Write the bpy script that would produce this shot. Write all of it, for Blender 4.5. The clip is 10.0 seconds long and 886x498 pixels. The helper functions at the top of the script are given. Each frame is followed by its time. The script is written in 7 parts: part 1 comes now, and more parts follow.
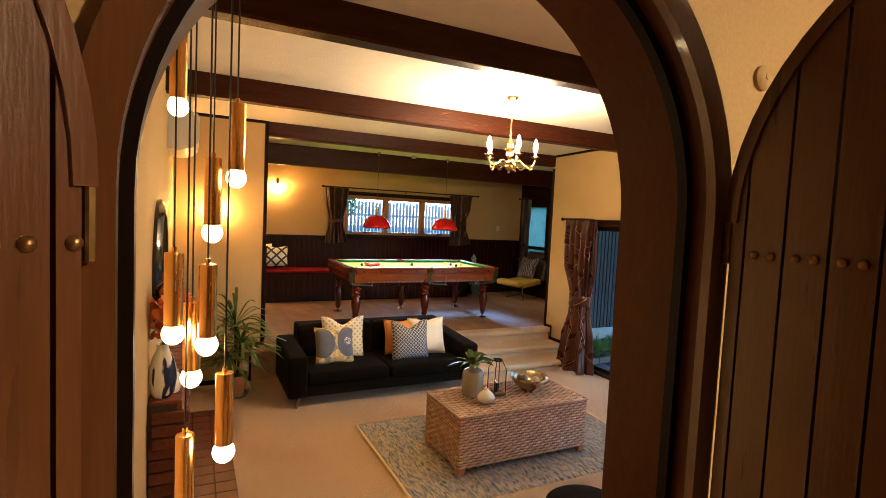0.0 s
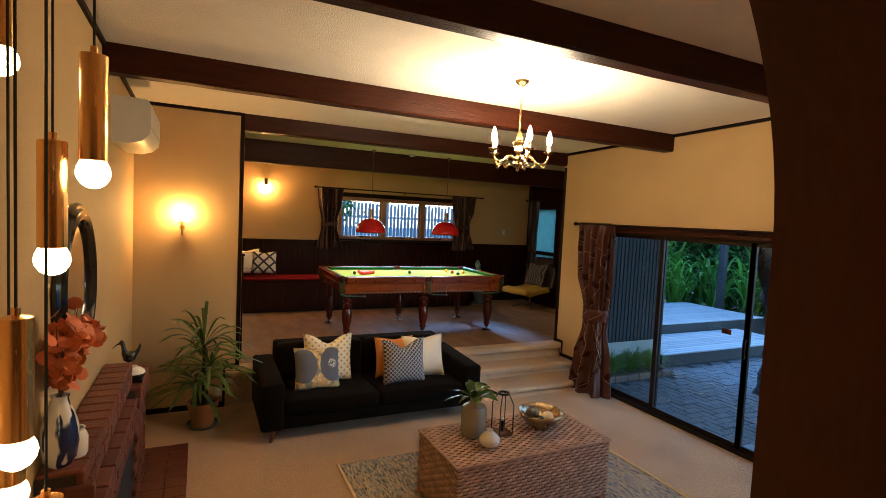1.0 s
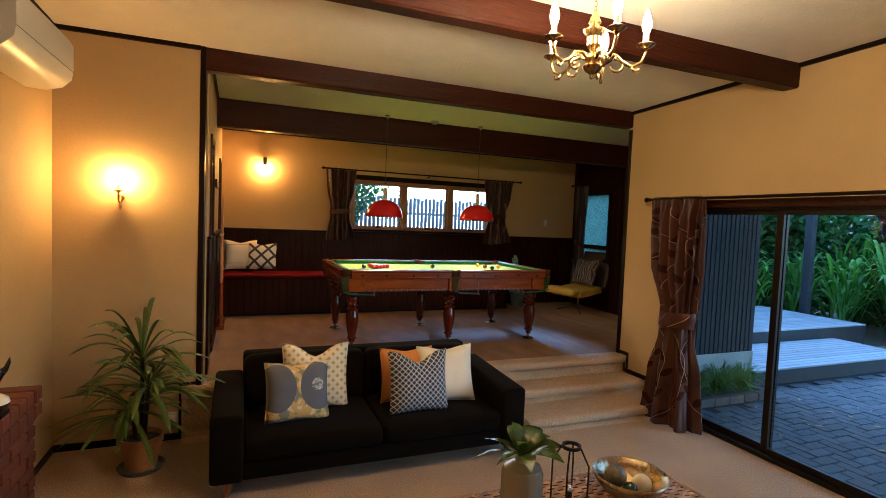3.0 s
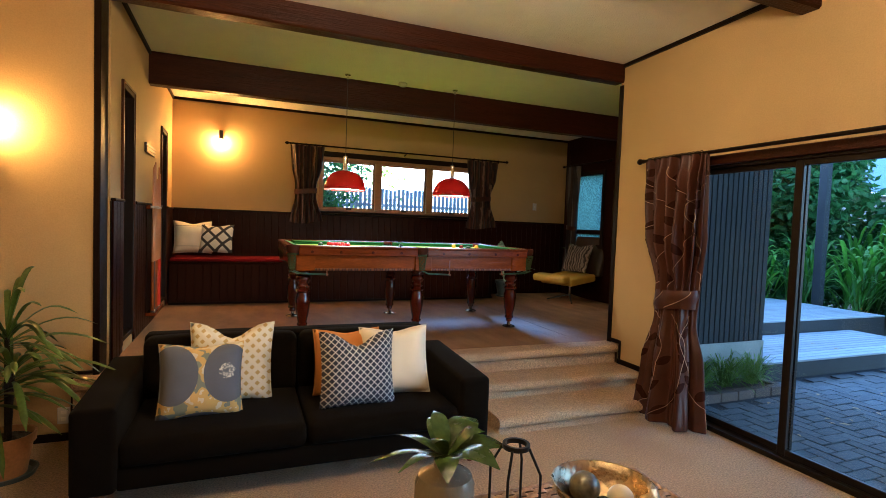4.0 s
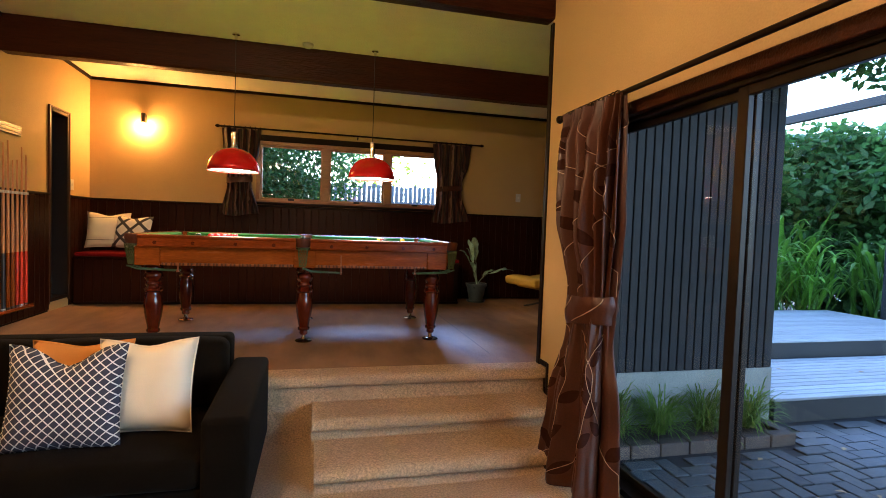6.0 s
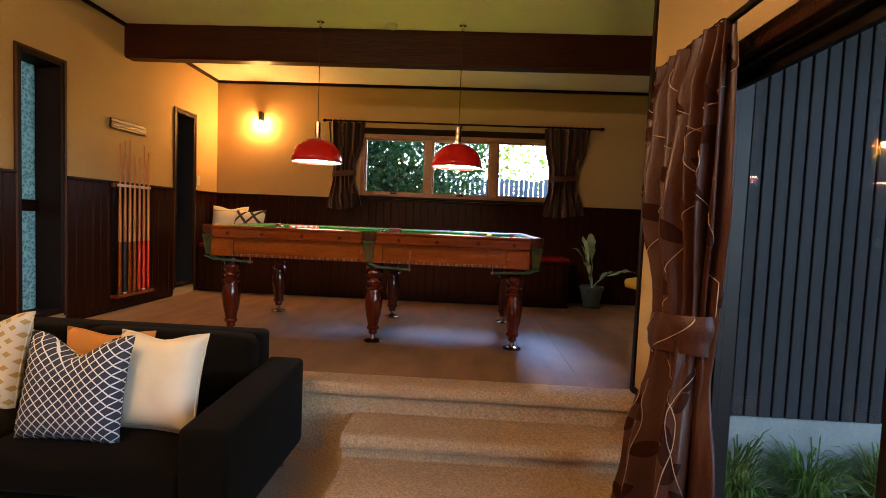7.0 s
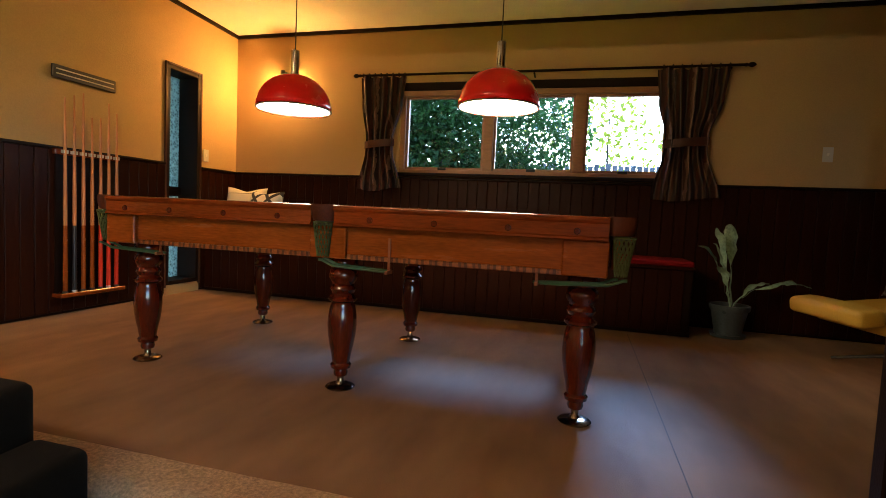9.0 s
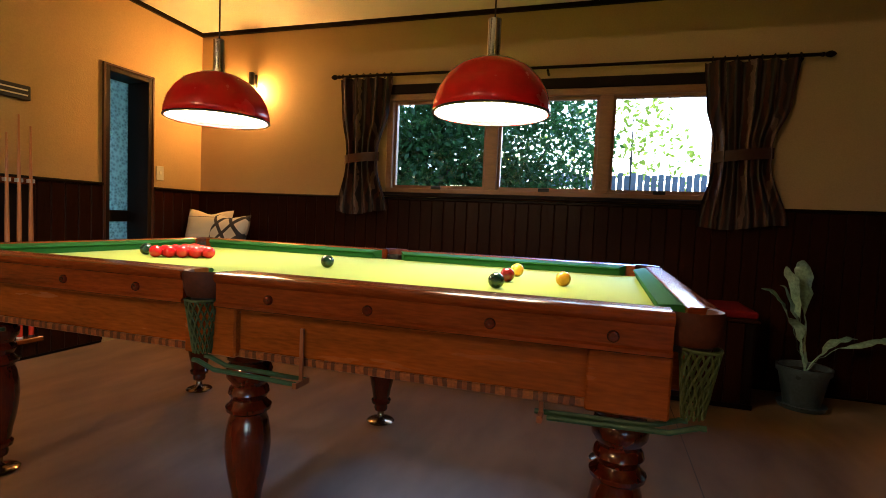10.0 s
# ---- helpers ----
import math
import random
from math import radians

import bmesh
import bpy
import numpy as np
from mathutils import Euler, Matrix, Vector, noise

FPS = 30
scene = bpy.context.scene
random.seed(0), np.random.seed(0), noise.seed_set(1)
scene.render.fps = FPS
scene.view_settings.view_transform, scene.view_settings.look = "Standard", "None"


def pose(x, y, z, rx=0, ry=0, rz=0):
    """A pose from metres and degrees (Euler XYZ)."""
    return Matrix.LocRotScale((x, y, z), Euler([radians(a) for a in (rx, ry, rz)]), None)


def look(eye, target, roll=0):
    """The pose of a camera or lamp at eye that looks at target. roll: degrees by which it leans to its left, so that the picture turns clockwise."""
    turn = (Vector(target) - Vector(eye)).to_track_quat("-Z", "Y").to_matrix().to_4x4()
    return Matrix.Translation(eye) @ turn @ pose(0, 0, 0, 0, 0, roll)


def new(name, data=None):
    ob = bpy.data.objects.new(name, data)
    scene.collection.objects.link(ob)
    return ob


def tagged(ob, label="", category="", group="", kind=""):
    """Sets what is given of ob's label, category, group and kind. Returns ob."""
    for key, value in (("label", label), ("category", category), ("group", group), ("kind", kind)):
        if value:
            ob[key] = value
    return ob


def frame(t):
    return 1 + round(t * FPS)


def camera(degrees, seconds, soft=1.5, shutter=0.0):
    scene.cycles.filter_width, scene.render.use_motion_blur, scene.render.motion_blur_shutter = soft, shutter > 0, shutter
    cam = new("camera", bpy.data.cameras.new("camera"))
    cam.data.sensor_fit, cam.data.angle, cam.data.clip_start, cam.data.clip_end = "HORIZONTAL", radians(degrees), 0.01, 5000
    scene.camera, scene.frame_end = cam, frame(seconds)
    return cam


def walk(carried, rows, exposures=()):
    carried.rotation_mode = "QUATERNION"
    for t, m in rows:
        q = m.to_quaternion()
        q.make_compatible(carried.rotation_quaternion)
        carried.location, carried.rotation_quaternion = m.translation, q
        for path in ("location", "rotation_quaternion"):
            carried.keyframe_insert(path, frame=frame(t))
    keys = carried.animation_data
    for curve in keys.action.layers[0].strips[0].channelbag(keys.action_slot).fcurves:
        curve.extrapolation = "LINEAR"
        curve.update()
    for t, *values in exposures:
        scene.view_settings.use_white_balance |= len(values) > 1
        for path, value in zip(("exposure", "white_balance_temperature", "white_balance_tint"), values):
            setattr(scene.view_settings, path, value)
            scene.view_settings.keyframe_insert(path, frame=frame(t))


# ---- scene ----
cam = camera(82.4, 10.0, 0.9)
PATH = [
    (0, (-0.047, 0.008, 2.084), (0.838, 1.797, 1.958), 2.7),
    (0.5, (0.133, 0.317, 2.127), (1.014, 2.108, 2.0), 2.7),
    (1, (0.331, 0.622, 2.128), (1.197, 2.42, 2.005), 2.8),
    (1.5, (0.504, 0.985, 2.092), (1.307, 2.813, 1.969), 2.7),
    (2, (0.68, 1.338, 2.053), (1.465, 3.173, 1.938), 2.6),
    (2.5, (0.822, 1.633, 1.984), (1.583, 3.479, 1.872), 2.5),
    (4, (1.613, 2.422, 1.511), (2.349, 4.279, 1.419), 2.1),
    (4.5, (2.066, 2.587, 1.484), (2.793, 4.448, 1.398), 1.9),
    (5, (2.519, 2.728, 1.446), (3.238, 4.593, 1.37), 1.9),
    (6.5, (3.71, 3.144, 1.41), (3.935, 5.129, 1.311), 2.2),
    (7, (3.978, 3.427, 1.398), (3.884, 5.421, 1.282), 2.4),
    (7.5, (4.183, 3.804, 1.363), (3.869, 5.775, 1.233), 2.5),
    (8, (4.302, 4.239, 1.313), (3.899, 6.193, 1.175), 2.5),
    (8.5, (4.375, 4.718, 1.256), (3.863, 6.647, 1.122), 2.7),
    (9, (4.337, 5.14, 1.266), (3.813, 7.065, 1.134), 2.7),
    (9.5, (4.298, 5.582, 1.342), (3.751, 7.501, 1.214), 2.6),
    (9.8, (4.275, 5.852, 1.418), (3.697, 7.761, 1.279), 2.4),
    (10, (4.286, 6.004, 1.456), (3.69, 7.909, 1.341), 2.5),
]
walk(cam, [(t, look(eye, target, roll)) for t, eye, target, roll in PATH],
     exposures=[(0.0, 3.95, 5450, 7), (0.5, 3.5, 5300, 7), (1.2, 3.25, 5150, 6), (2.5, 3.2, 5150, 6), (4.0, 3.65, 5100, 6), (5.0, 3.8, 5300, 9), (6.5, 3.7, 6100, 18), (8.0, 3.5, 6150, 19), (9.0, 3.58, 6000, 13), (10.0, 3.25, 5750, 11)])


# ---- world, daylight and exposure ----
world = bpy.data.worlds.new("sky")
scene.world = world
world.use_nodes = True
_wn = world.node_tree.nodes
_sky = _wn.new("ShaderNodeTexSky")
_sky.sky_type = "NISHITA"
_sky.sun_disc = False
_sky.sun_elevation, _sky.sun_rotation = radians(31), radians(3)
_sky.air_density, _sky.dust_density, _sky.ozone_density = 1.0, 0.6, 2.0
world.node_tree.links.new(_sky.outputs[0], _wn["Background"].inputs[0])
_wn["Background"].inputs[1].default_value = 0.15
sun_data = bpy.data.lights.new("sun", "SUN")
sun_data.energy, sun_data.angle, sun_data.color = 1.15, radians(12), (0.2, 0.44, 1.0)
sun = new("sun", sun_data)
sun.matrix_world = look((20 * math.sin(radians(3)), 20 * math.cos(radians(3)), 12.0), (0, 0, 0))

# ---- materials ----
def material(name, base, rough=0.6, metal=0.0, vary=0.15, scale=6.0, fine=60.0, bump=0.15, dist=0.004, spec=0.5, sheen=0.0, coat=0.0, stretch=(1, 1, 1), grain=None, random_obj=0.0, stain=None, trans=0.0):
    """Principled surface: base colour varied at two scales, with a fine relief."""
    m = bpy.data.materials.new(name)
    m.use_nodes = True
    nt = m.node_tree
    b = nt.nodes["Principled BSDF"]
    L = nt.links.new
    tc = nt.nodes.new("ShaderNodeTexCoord")
    mp = nt.nodes.new("ShaderNodeMapping")
    mp.inputs["Scale"].default_value = stretch
    L(tc.outputs["Object"], mp.inputs[0])
    n1 = nt.nodes.new("ShaderNodeTexNoise")
    n1.inputs["Scale"].default_value, n1.inputs["Detail"].default_value = scale, 4
    n2 = nt.nodes.new("ShaderNodeTexNoise")
    n2.inputs["Scale"].default_value, n2.inputs["Detail"].default_value = fine, 3
    L(mp.outputs[0], n1.inputs[0]); L(mp.outputs[0], n2.inputs[0])
    mix = nt.nodes.new("ShaderNodeMixRGB")
    dark = tuple(c * (1 - vary) for c in base) if grain is None else grain
    mix.inputs[1].default_value = (*dark, 1)
    mix.inputs[2].default_value = (*[min(1, c * (1 + vary)) for c in base], 1)
    add = nt.nodes.new("ShaderNodeMath"); add.operation = "MULTIPLY_ADD"
    add.inputs[1].default_value = 0.5
    half = nt.nodes.new("ShaderNodeMath"); half.operation = "MULTIPLY"; half.inputs[1].default_value = 0.5
    L(n2.outputs[0], half.inputs[0]); L(n1.outputs[0], add.inputs[0]); L(half.outputs[0], add.inputs[2])
    ramp = nt.nodes.new("ShaderNodeMapRange")
    ramp.inputs[1].default_value, ramp.inputs[2].default_value = 0.3, 0.7
    L(add.outputs[0], ramp.inputs[0]); L(ramp.outputs[0], mix.inputs[0])
    out = mix.outputs[0]
    if random_obj:
        oi = nt.nodes.new("ShaderNodeObjectInfo")
        geo = nt.nodes.new("ShaderNodeNewGeometry")
        sm = nt.nodes.new("ShaderNodeMath"); sm.operation = "ADD"
        L(oi.outputs["Random"], sm.inputs[0]); L(geo.outputs["Random Per Island"], sm.inputs[1])
        mr = nt.nodes.new("ShaderNodeMapRange")
        mr.inputs[1].default_value, mr.inputs[2].default_value = 0, 2
        mr.inputs[3].default_value, mr.inputs[4].default_value = 1 - random_obj, 1 + random_obj
        L(sm.outputs[0], mr.inputs[0])
        hs = nt.nodes.new("ShaderNodeHueSaturation")
        L(mr.outputs[0], hs.inputs["Value"]); L(out, hs.inputs["Color"])
        out = hs.outputs[0]
    if stain is not None:
        n3 = nt.nodes.new("ShaderNodeTexNoise")
        n3.inputs["Scale"].default_value, n3.inputs["Detail"].default_value = 1.3, 5
        L(tc.outputs["Object"], n3.inputs[0])
        r3 = nt.nodes.new("ShaderNodeMapRange")
        r3.inputs[1].default_value, r3.inputs[2].default_value = 0.5, 0.75
        r3.inputs[4].default_value = 0.6
        L(n3.outputs[0], r3.inputs[0])
        m3 = nt.nodes.new("ShaderNodeMixRGB")
        m3.inputs[2].default_value = (*stain, 1)
        L(r3.outputs[0], m3.inputs[0]); L(out, m3.inputs[1])
        out = m3.outputs[0]
    L(out, b.inputs["Base Color"])
    b.inputs["Roughness"].default_value, b.inputs["Metallic"].default_value = rough, metal
    b.inputs["Specular IOR Level"].default_value = spec
    b.inputs["Sheen Weight"].default_value, b.inputs["Coat Weight"].default_value = sheen, coat
    b.inputs["Coat Roughness"].default_value = 0.08
    b.inputs["Transmission Weight"].default_value = trans
    rr = nt.nodes.new("ShaderNodeMapRange")
    rr.inputs[3].default_value, rr.inputs[4].default_value = max(0.02, rough - 0.08), min(1, rough + 0.08)
    L(n1.outputs[0], rr.inputs[0]); L(rr.outputs[0], b.inputs["Roughness"])
    if bump:
        bp = nt.nodes.new("ShaderNodeBump")
        bp.inputs["Strength"].default_value, bp.inputs["Distance"].default_value = bump, dist
        L(n2.outputs[0], bp.inputs["Height"]); L(bp.outputs[0], b.inputs["Normal"])
    return m


def glow(name, colour, strength):
    m = bpy.data.materials.new(name)
    m.use_nodes = True
    b = m.node_tree.nodes["Principled BSDF"]
    b.inputs["Base Color"].default_value = (0.8, 0.8, 0.8, 1)
    b.inputs["Emission Color"].default_value = (*colour, 1)
    b.inputs["Emission Strength"].default_value = strength
    return m


def glass(name, tint=(0.9, 0.95, 0.95), rough=0.0, relief=0.0):
    """Thin pane: mostly clear, with a mirror coat that grows at a slant."""
    m = bpy.data.materials.new(name)
    m.use_nodes = True
    nt = m.node_tree
    L = nt.links.new
    out = nt.nodes["Material Output"]
    nt.nodes.remove(nt.nodes["Principled BSDF"])
    mix = nt.nodes.new("ShaderNodeMixShader")
    lw = nt.nodes.new("ShaderNodeLayerWeight"); lw.inputs[0].default_value = 0.5
    pw = nt.nodes.new("ShaderNodeMath"); pw.operation = "POWER"; pw.inputs[1].default_value = 4.0
    fr = nt.nodes.new("ShaderNodeMath"); fr.operation = "MULTIPLY_ADD"; fr.inputs[1].default_value = 0.25; fr.inputs[2].default_value = 0.014
    L(lw.outputs["Facing"], pw.inputs[0]); L(pw.outputs[0], fr.inputs[0])
    gl = nt.nodes.new("ShaderNodeBsdfGlossy"); gl.inputs["Roughness"].default_value = 0.01
    if relief:
        tr = nt.nodes.new("ShaderNodeBsdfRefraction"); tr.inputs["IOR"].default_value = 1.25
        tr.inputs["Roughness"].default_value = rough
        tr.inputs[0].default_value = (*tint, 1)
        tc = nt.nodes.new("ShaderNodeTexCoord")
        vo = nt.nodes.new("ShaderNodeTexVoronoi"); vo.inputs["Scale"].default_value = 60
        L(tc.outputs["Object"], vo.inputs[0])
        bp = nt.nodes.new("ShaderNodeBump"); bp.inputs["Strength"].default_value = relief; bp.inputs["Distance"].default_value = 0.01
        L(vo.outputs[0], bp.inputs["Height"]); L(bp.outputs[0], tr.inputs["Normal"]); L(bp.outputs[0], gl.inputs["Normal"])
    else:
        tr = nt.nodes.new("ShaderNodeBsdfTransparent"); tr.inputs[0].default_value = (*tint, 1)
    L(fr.outputs[0], mix.inputs[0]); L(tr.outputs[0], mix.inputs[1]); L(gl.outputs[0], mix.inputs[2])
    L(mix.outputs[0], out.inputs[0])
    return m


def striped(name, colours, axis="X", period=0.1, rough=0.85, noise_amt=0.5, bump=0.3):
    """Woven stripes of several colours along one axis, broken up by noise."""
    m = material(name, colours[0], rough, bump=bump, fine=220, dist=0.003)
    nt = m.node_tree
    L = nt.links.new
    b = nt.nodes["Principled BSDF"]
    tc = nt.nodes.new("ShaderNodeTexCoord")
    sp = nt.nodes.new("ShaderNodeSeparateXYZ")
    L(tc.outputs["Object"], sp.inputs[0])
    ns = nt.nodes.new("ShaderNodeTexNoise"); ns.inputs["Scale"].default_value = 9
    L(tc.outputs["Object"], ns.inputs[0])
    ma = nt.nodes.new("ShaderNodeMath"); ma.operation = "MULTIPLY_ADD"
    ma.inputs[1].default_value = noise_amt * period
    L(ns.outputs[0], ma.inputs[0]); L(sp.outputs[axis], ma.inputs[2])
    dv = nt.nodes.new("ShaderNodeMath"); dv.operation = "DIVIDE"; dv.inputs[1].default_value = period
    L(ma.outputs[0], dv.inputs[0])
    fr = nt.nodes.new("ShaderNodeMath"); fr.operation = "FRACT"
    L(dv.outputs[0], fr.inputs[0])
    cr = nt.nodes.new("ShaderNodeValToRGB")
    cr.color_ramp.interpolation = "CONSTANT"
    els = cr.color_ramp.elements
    while len(els) < len(colours):
        els.new(0.5)
    for i, c in enumerate(colours):
        els[i].position = i / len(colours)
        els[i].color = (*c, 1)
    L(fr.outputs[0], cr.inputs[0])
    mx = nt.nodes.new("ShaderNodeMixRGB"); mx.blend_type = "MULTIPLY"; mx.inputs[0].default_value = 0.6
    n2 = nt.nodes.new("ShaderNodeTexNoise"); n2.inputs["Scale"].default_value = 130
    L(tc.outputs["Object"], n2.inputs[0])
    r2 = nt.nodes.new("ShaderNodeMapRange"); r2.inputs[1].default_value = 0.3; r2.inputs[2].default_value = 0.7; r2.inputs[3].default_value = 0.3; r2.inputs[4].default_value = 1.2
    L(n2.outputs[0], r2.inputs[0]); L(cr.outputs[0], mx.inputs[1]); L(r2.outputs[0], mx.inputs[2])
    L(mx.outputs[0], b.inputs["Base Color"])
    return m


def lattice(name, ground, line, cell, width, turn=45.0, rough=0.85):
    """Printed cloth: a lattice of thin lines on a ground colour, in object x and z."""
    m = material(name, ground, rough, fine=250, bump=0.3, dist=0.002)
    nt = m.node_tree
    L = nt.links.new
    b = nt.nodes["Principled BSDF"]
    tc = nt.nodes.new("ShaderNodeTexCoord")
    mp = nt.nodes.new("ShaderNodeMapping")
    mp.inputs["Rotation"].default_value = (0, radians(turn), 0)
    L(tc.outputs["Object"], mp.inputs[0])
    sp = nt.nodes.new("ShaderNodeSeparateXYZ")
    L(mp.outputs[0], sp.inputs[0])
    hits = []
    for ax in ("X", "Z"):
        pp = nt.nodes.new("ShaderNodeMath"); pp.operation = "PINGPONG"; pp.inputs[1].default_value = cell / 2
        L(sp.outputs[ax], pp.inputs[0])
        ls = nt.nodes.new("ShaderNodeMath"); ls.operation = "LESS_THAN"; ls.inputs[1].default_value = width / 2
        L(pp.outputs[0], ls.inputs[0])
        hits.append(ls)
    mxm = nt.nodes.new("ShaderNodeMath"); mxm.operation = "MAXIMUM"
    L(hits[0].outputs[0], mxm.inputs[0]); L(hits[1].outputs[0], mxm.inputs[1])
    mx = nt.nodes.new("ShaderNodeMixRGB")
    mx.inputs[1].default_value = (*ground, 1); mx.inputs[2].default_value = (*line, 1)
    L(mxm.outputs[0], mx.inputs[0]); L(mx.outputs[0], b.inputs["Base Color"])
    return m


def leafy(name, base, rough=0.6, vary=0.35, random_obj=0.4, spec=0.15, through_it=0.4, scale=10):
    """Leaf: a surface that also passes part of the light from behind."""
    m = material(name, base, rough, vary=vary, scale=scale, fine=60, random_obj=random_obj, spec=spec)
    nt = m.node_tree
    b = nt.nodes["Principled BSDF"]
    tl = nt.nodes.new("ShaderNodeBsdfTranslucent")
    nt.links.new(b.inputs["Base Color"].links[0].from_socket, tl.inputs[0])
    mx = nt.nodes.new("ShaderNodeMixShader")
    mx.inputs[0].default_value = through_it
    nt.links.new(b.outputs[0], mx.inputs[1]); nt.links.new(tl.outputs[0], mx.inputs[2])
    nt.links.new(mx.outputs[0], nt.nodes["Material Output"].inputs[0])
    return m


M = {}
M["wall"] = material("cream wall plaster", (0.43, 0.288, 0.118), 0.75, vary=0.12, scale=1.5, fine=110, bump=0.45, dist=0.003)
M["ceiling"] = material("textured white ceiling", (0.78, 0.73, 0.64), 0.9, vary=0.05, fine=120, bump=1.0, dist=0.006)
M["beam"] = material("dark stained beam", (0.034, 0.0075, 0.002), 0.45, vary=0.45, scale=2.5, fine=14, bump=0.5, dist=0.01, stretch=(0.6, 8, 8), spec=0.15)
M["trim"] = material("dark brown trim", (0.008, 0.0035, 0.002), 0.45, vary=0.3, stretch=(3, 3, 3), spec=0.1)
M["panel"] = material("dark brown tongue and groove", (0.018, 0.0042, 0.0014), 0.38, vary=0.35, scale=3, fine=30, bump=0.3, stretch=(9, 9, 0.7), random_obj=0.25, spec=0.08)
M["carpet"] = material("beige cut pile carpet", (0.74, 0.42, 0.225), 0.95, vary=0.65, scale=90, fine=420, bump=1.0, dist=0.014, spec=0.05, sheen=0.1, stain=(0.48, 0.275, 0.15))
M["carpet_up"] = material("taupe low pile carpet", (0.29, 0.165, 0.085), 0.8, vary=0.42, scale=2.4, fine=230, bump=0.8, dist=0.006, spec=0.2, stretch=(2.5, 0.8, 1), stain=(0.19, 0.115, 0.07))
M["hallfloor"] = material("hall floor", (0.2, 0.12, 0.07), 0.5)
M["archwood"] = material("brown painted arch lining", (0.08, 0.025, 0.004), 0.5, vary=0.2, scale=3, fine=40, bump=0.1, stretch=(2, 2, 0.6), spec=0.1)
M["leaf"] = material("old brown door planks", (0.1, 0.038, 0.011), 0.3, vary=0.25, scale=3, fine=25, bump=0.15, stretch=(6, 6, 0.6), random_obj=0.1, coat=0.5)
M["steel"] = material("aged door stud", (0.3, 0.17, 0.07), 0.35, 0.8)
M["brass"] = material("polished brass", (0.48, 0.32, 0.12), 0.22, 1.0, vary=0.1, bump=0.03)
M["antique"] = material("antique brass", (0.42, 0.27, 0.10), 0.35, 1.0, vary=0.3, bump=0.1)
M["footmetal"] = material("tarnished foot metal", (0.3, 0.22, 0.14), 0.2, 1.0, vary=0.3, bump=0.03)
M["copper"] = material("brushed copper brass tube", (0.8, 0.46, 0.13), 0.25, 1.0, vary=0.08, fine=60, bump=0.05, stretch=(8, 8, 0.4))
M["chrome"] = material("chrome", (0.75, 0.75, 0.76), 0.12, 1.0, vary=0.03, bump=0.0)
M["black"] = material("black plastic", (0.012, 0.012, 0.013), 0.4, vary=0.2)
M["iron"] = material("black iron", (0.02, 0.018, 0.017), 0.45, 0.4, vary=0.2)
M["white"] = material("white plastic", (0.52, 0.5, 0.45), 0.35, vary=0.03, bump=0.02)
M["bulb"] = glow("lit globe bulb", (1.0, 0.66, 0.28), 2.3)
M["candle"] = glow("lit candle bulb", (1.0, 0.66, 0.33), 100.0)
M["sconce_glow"] = glow("lit wall bulb", (1.0, 0.50, 0.12), 145.0)
M["cap_glow"] = glow("lit bare bulb", (1.0, 0.46, 0.10), 190.0)
M["shade_glow"] = glow("lit white diffuser", (1.0, 0.80, 0.48), 5.0)
M["sofa"] = material("charcoal woven sofa fabric", (0.0055, 0.004, 0.0025), 0.95, vary=0.35, scale=8, fine=420, bump=0.5, dist=0.003, spec=0.02, sheen=0.02)
M["legwood"] = material("reddish wood leg", (0.2, 0.06, 0.02), 0.35, vary=0.2, stretch=(6, 6, 1))
M["wicker"] = material("grey-brown woven rattan", (0.4, 0.25, 0.15), 0.62, vary=0.35, scale=12, fine=90, bump=0.3, random_obj=0.45)
def flecked(name, colours, stretch, scale=1.0):
    """Rag weave: short flecks of several colours lying along one way."""
    m = material(name, colours[0], 0.95, fine=200, bump=0.8, dist=0.006, spec=0.1)
    nt = m.node_tree
    L = nt.links.new
    tc = nt.nodes.new("ShaderNodeTexCoord")
    mp = nt.nodes.new("ShaderNodeMapping"); mp.inputs["Scale"].default_value = stretch
    L(tc.outputs["Object"], mp.inputs[0])
    vo = nt.nodes.new("ShaderNodeTexVoronoi"); vo.inputs["Scale"].default_value = scale
    L(mp.outputs[0], vo.inputs[0])
    sp = nt.nodes.new("ShaderNodeSeparateColor")
    L(vo.outputs["Color"], sp.inputs[0])
    n1 = nt.nodes.new("ShaderNodeTexNoise"); n1.inputs["Scale"].default_value = 2.2
    L(tc.outputs["Object"], n1.inputs[0])
    ad = nt.nodes.new("ShaderNodeMath"); ad.operation = "MULTIPLY_ADD"; ad.inputs[1].default_value = 0.6; ad.inputs[2].default_value = -0.3
    L(n1.outputs[0], ad.inputs[0])
    sm = nt.nodes.new("ShaderNodeMath"); sm.operation = "ADD"; sm.use_clamp = True
    L(sp.outputs[0], sm.inputs[0]); L(ad.outputs[0], sm.inputs[1])
    cr = nt.nodes.new("ShaderNodeValToRGB"); cr.color_ramp.interpolation = "CONSTANT"
    els = cr.color_ramp.elements
    while len(els) < len(colours):
        els.new(0.5)
    for i, c in enumerate(colours):
        els[i].position = i / len(colours)
        els[i].color = (*c, 1)
    L(sm.outputs[0], cr.inputs[0])
    bp = nt.nodes.new("ShaderNodeBump"); bp.inputs["Strength"].default_value = 0.9; bp.inputs["Distance"].default_value = 0.006
    L(vo.outputs["Distance"], bp.inputs["Height"]); bp.invert = True
    b = nt.nodes["Principled BSDF"]
    L(cr.outputs[0], b.inputs["Base Color"]); L(bp.outputs[0], b.inputs["Normal"])
    return m


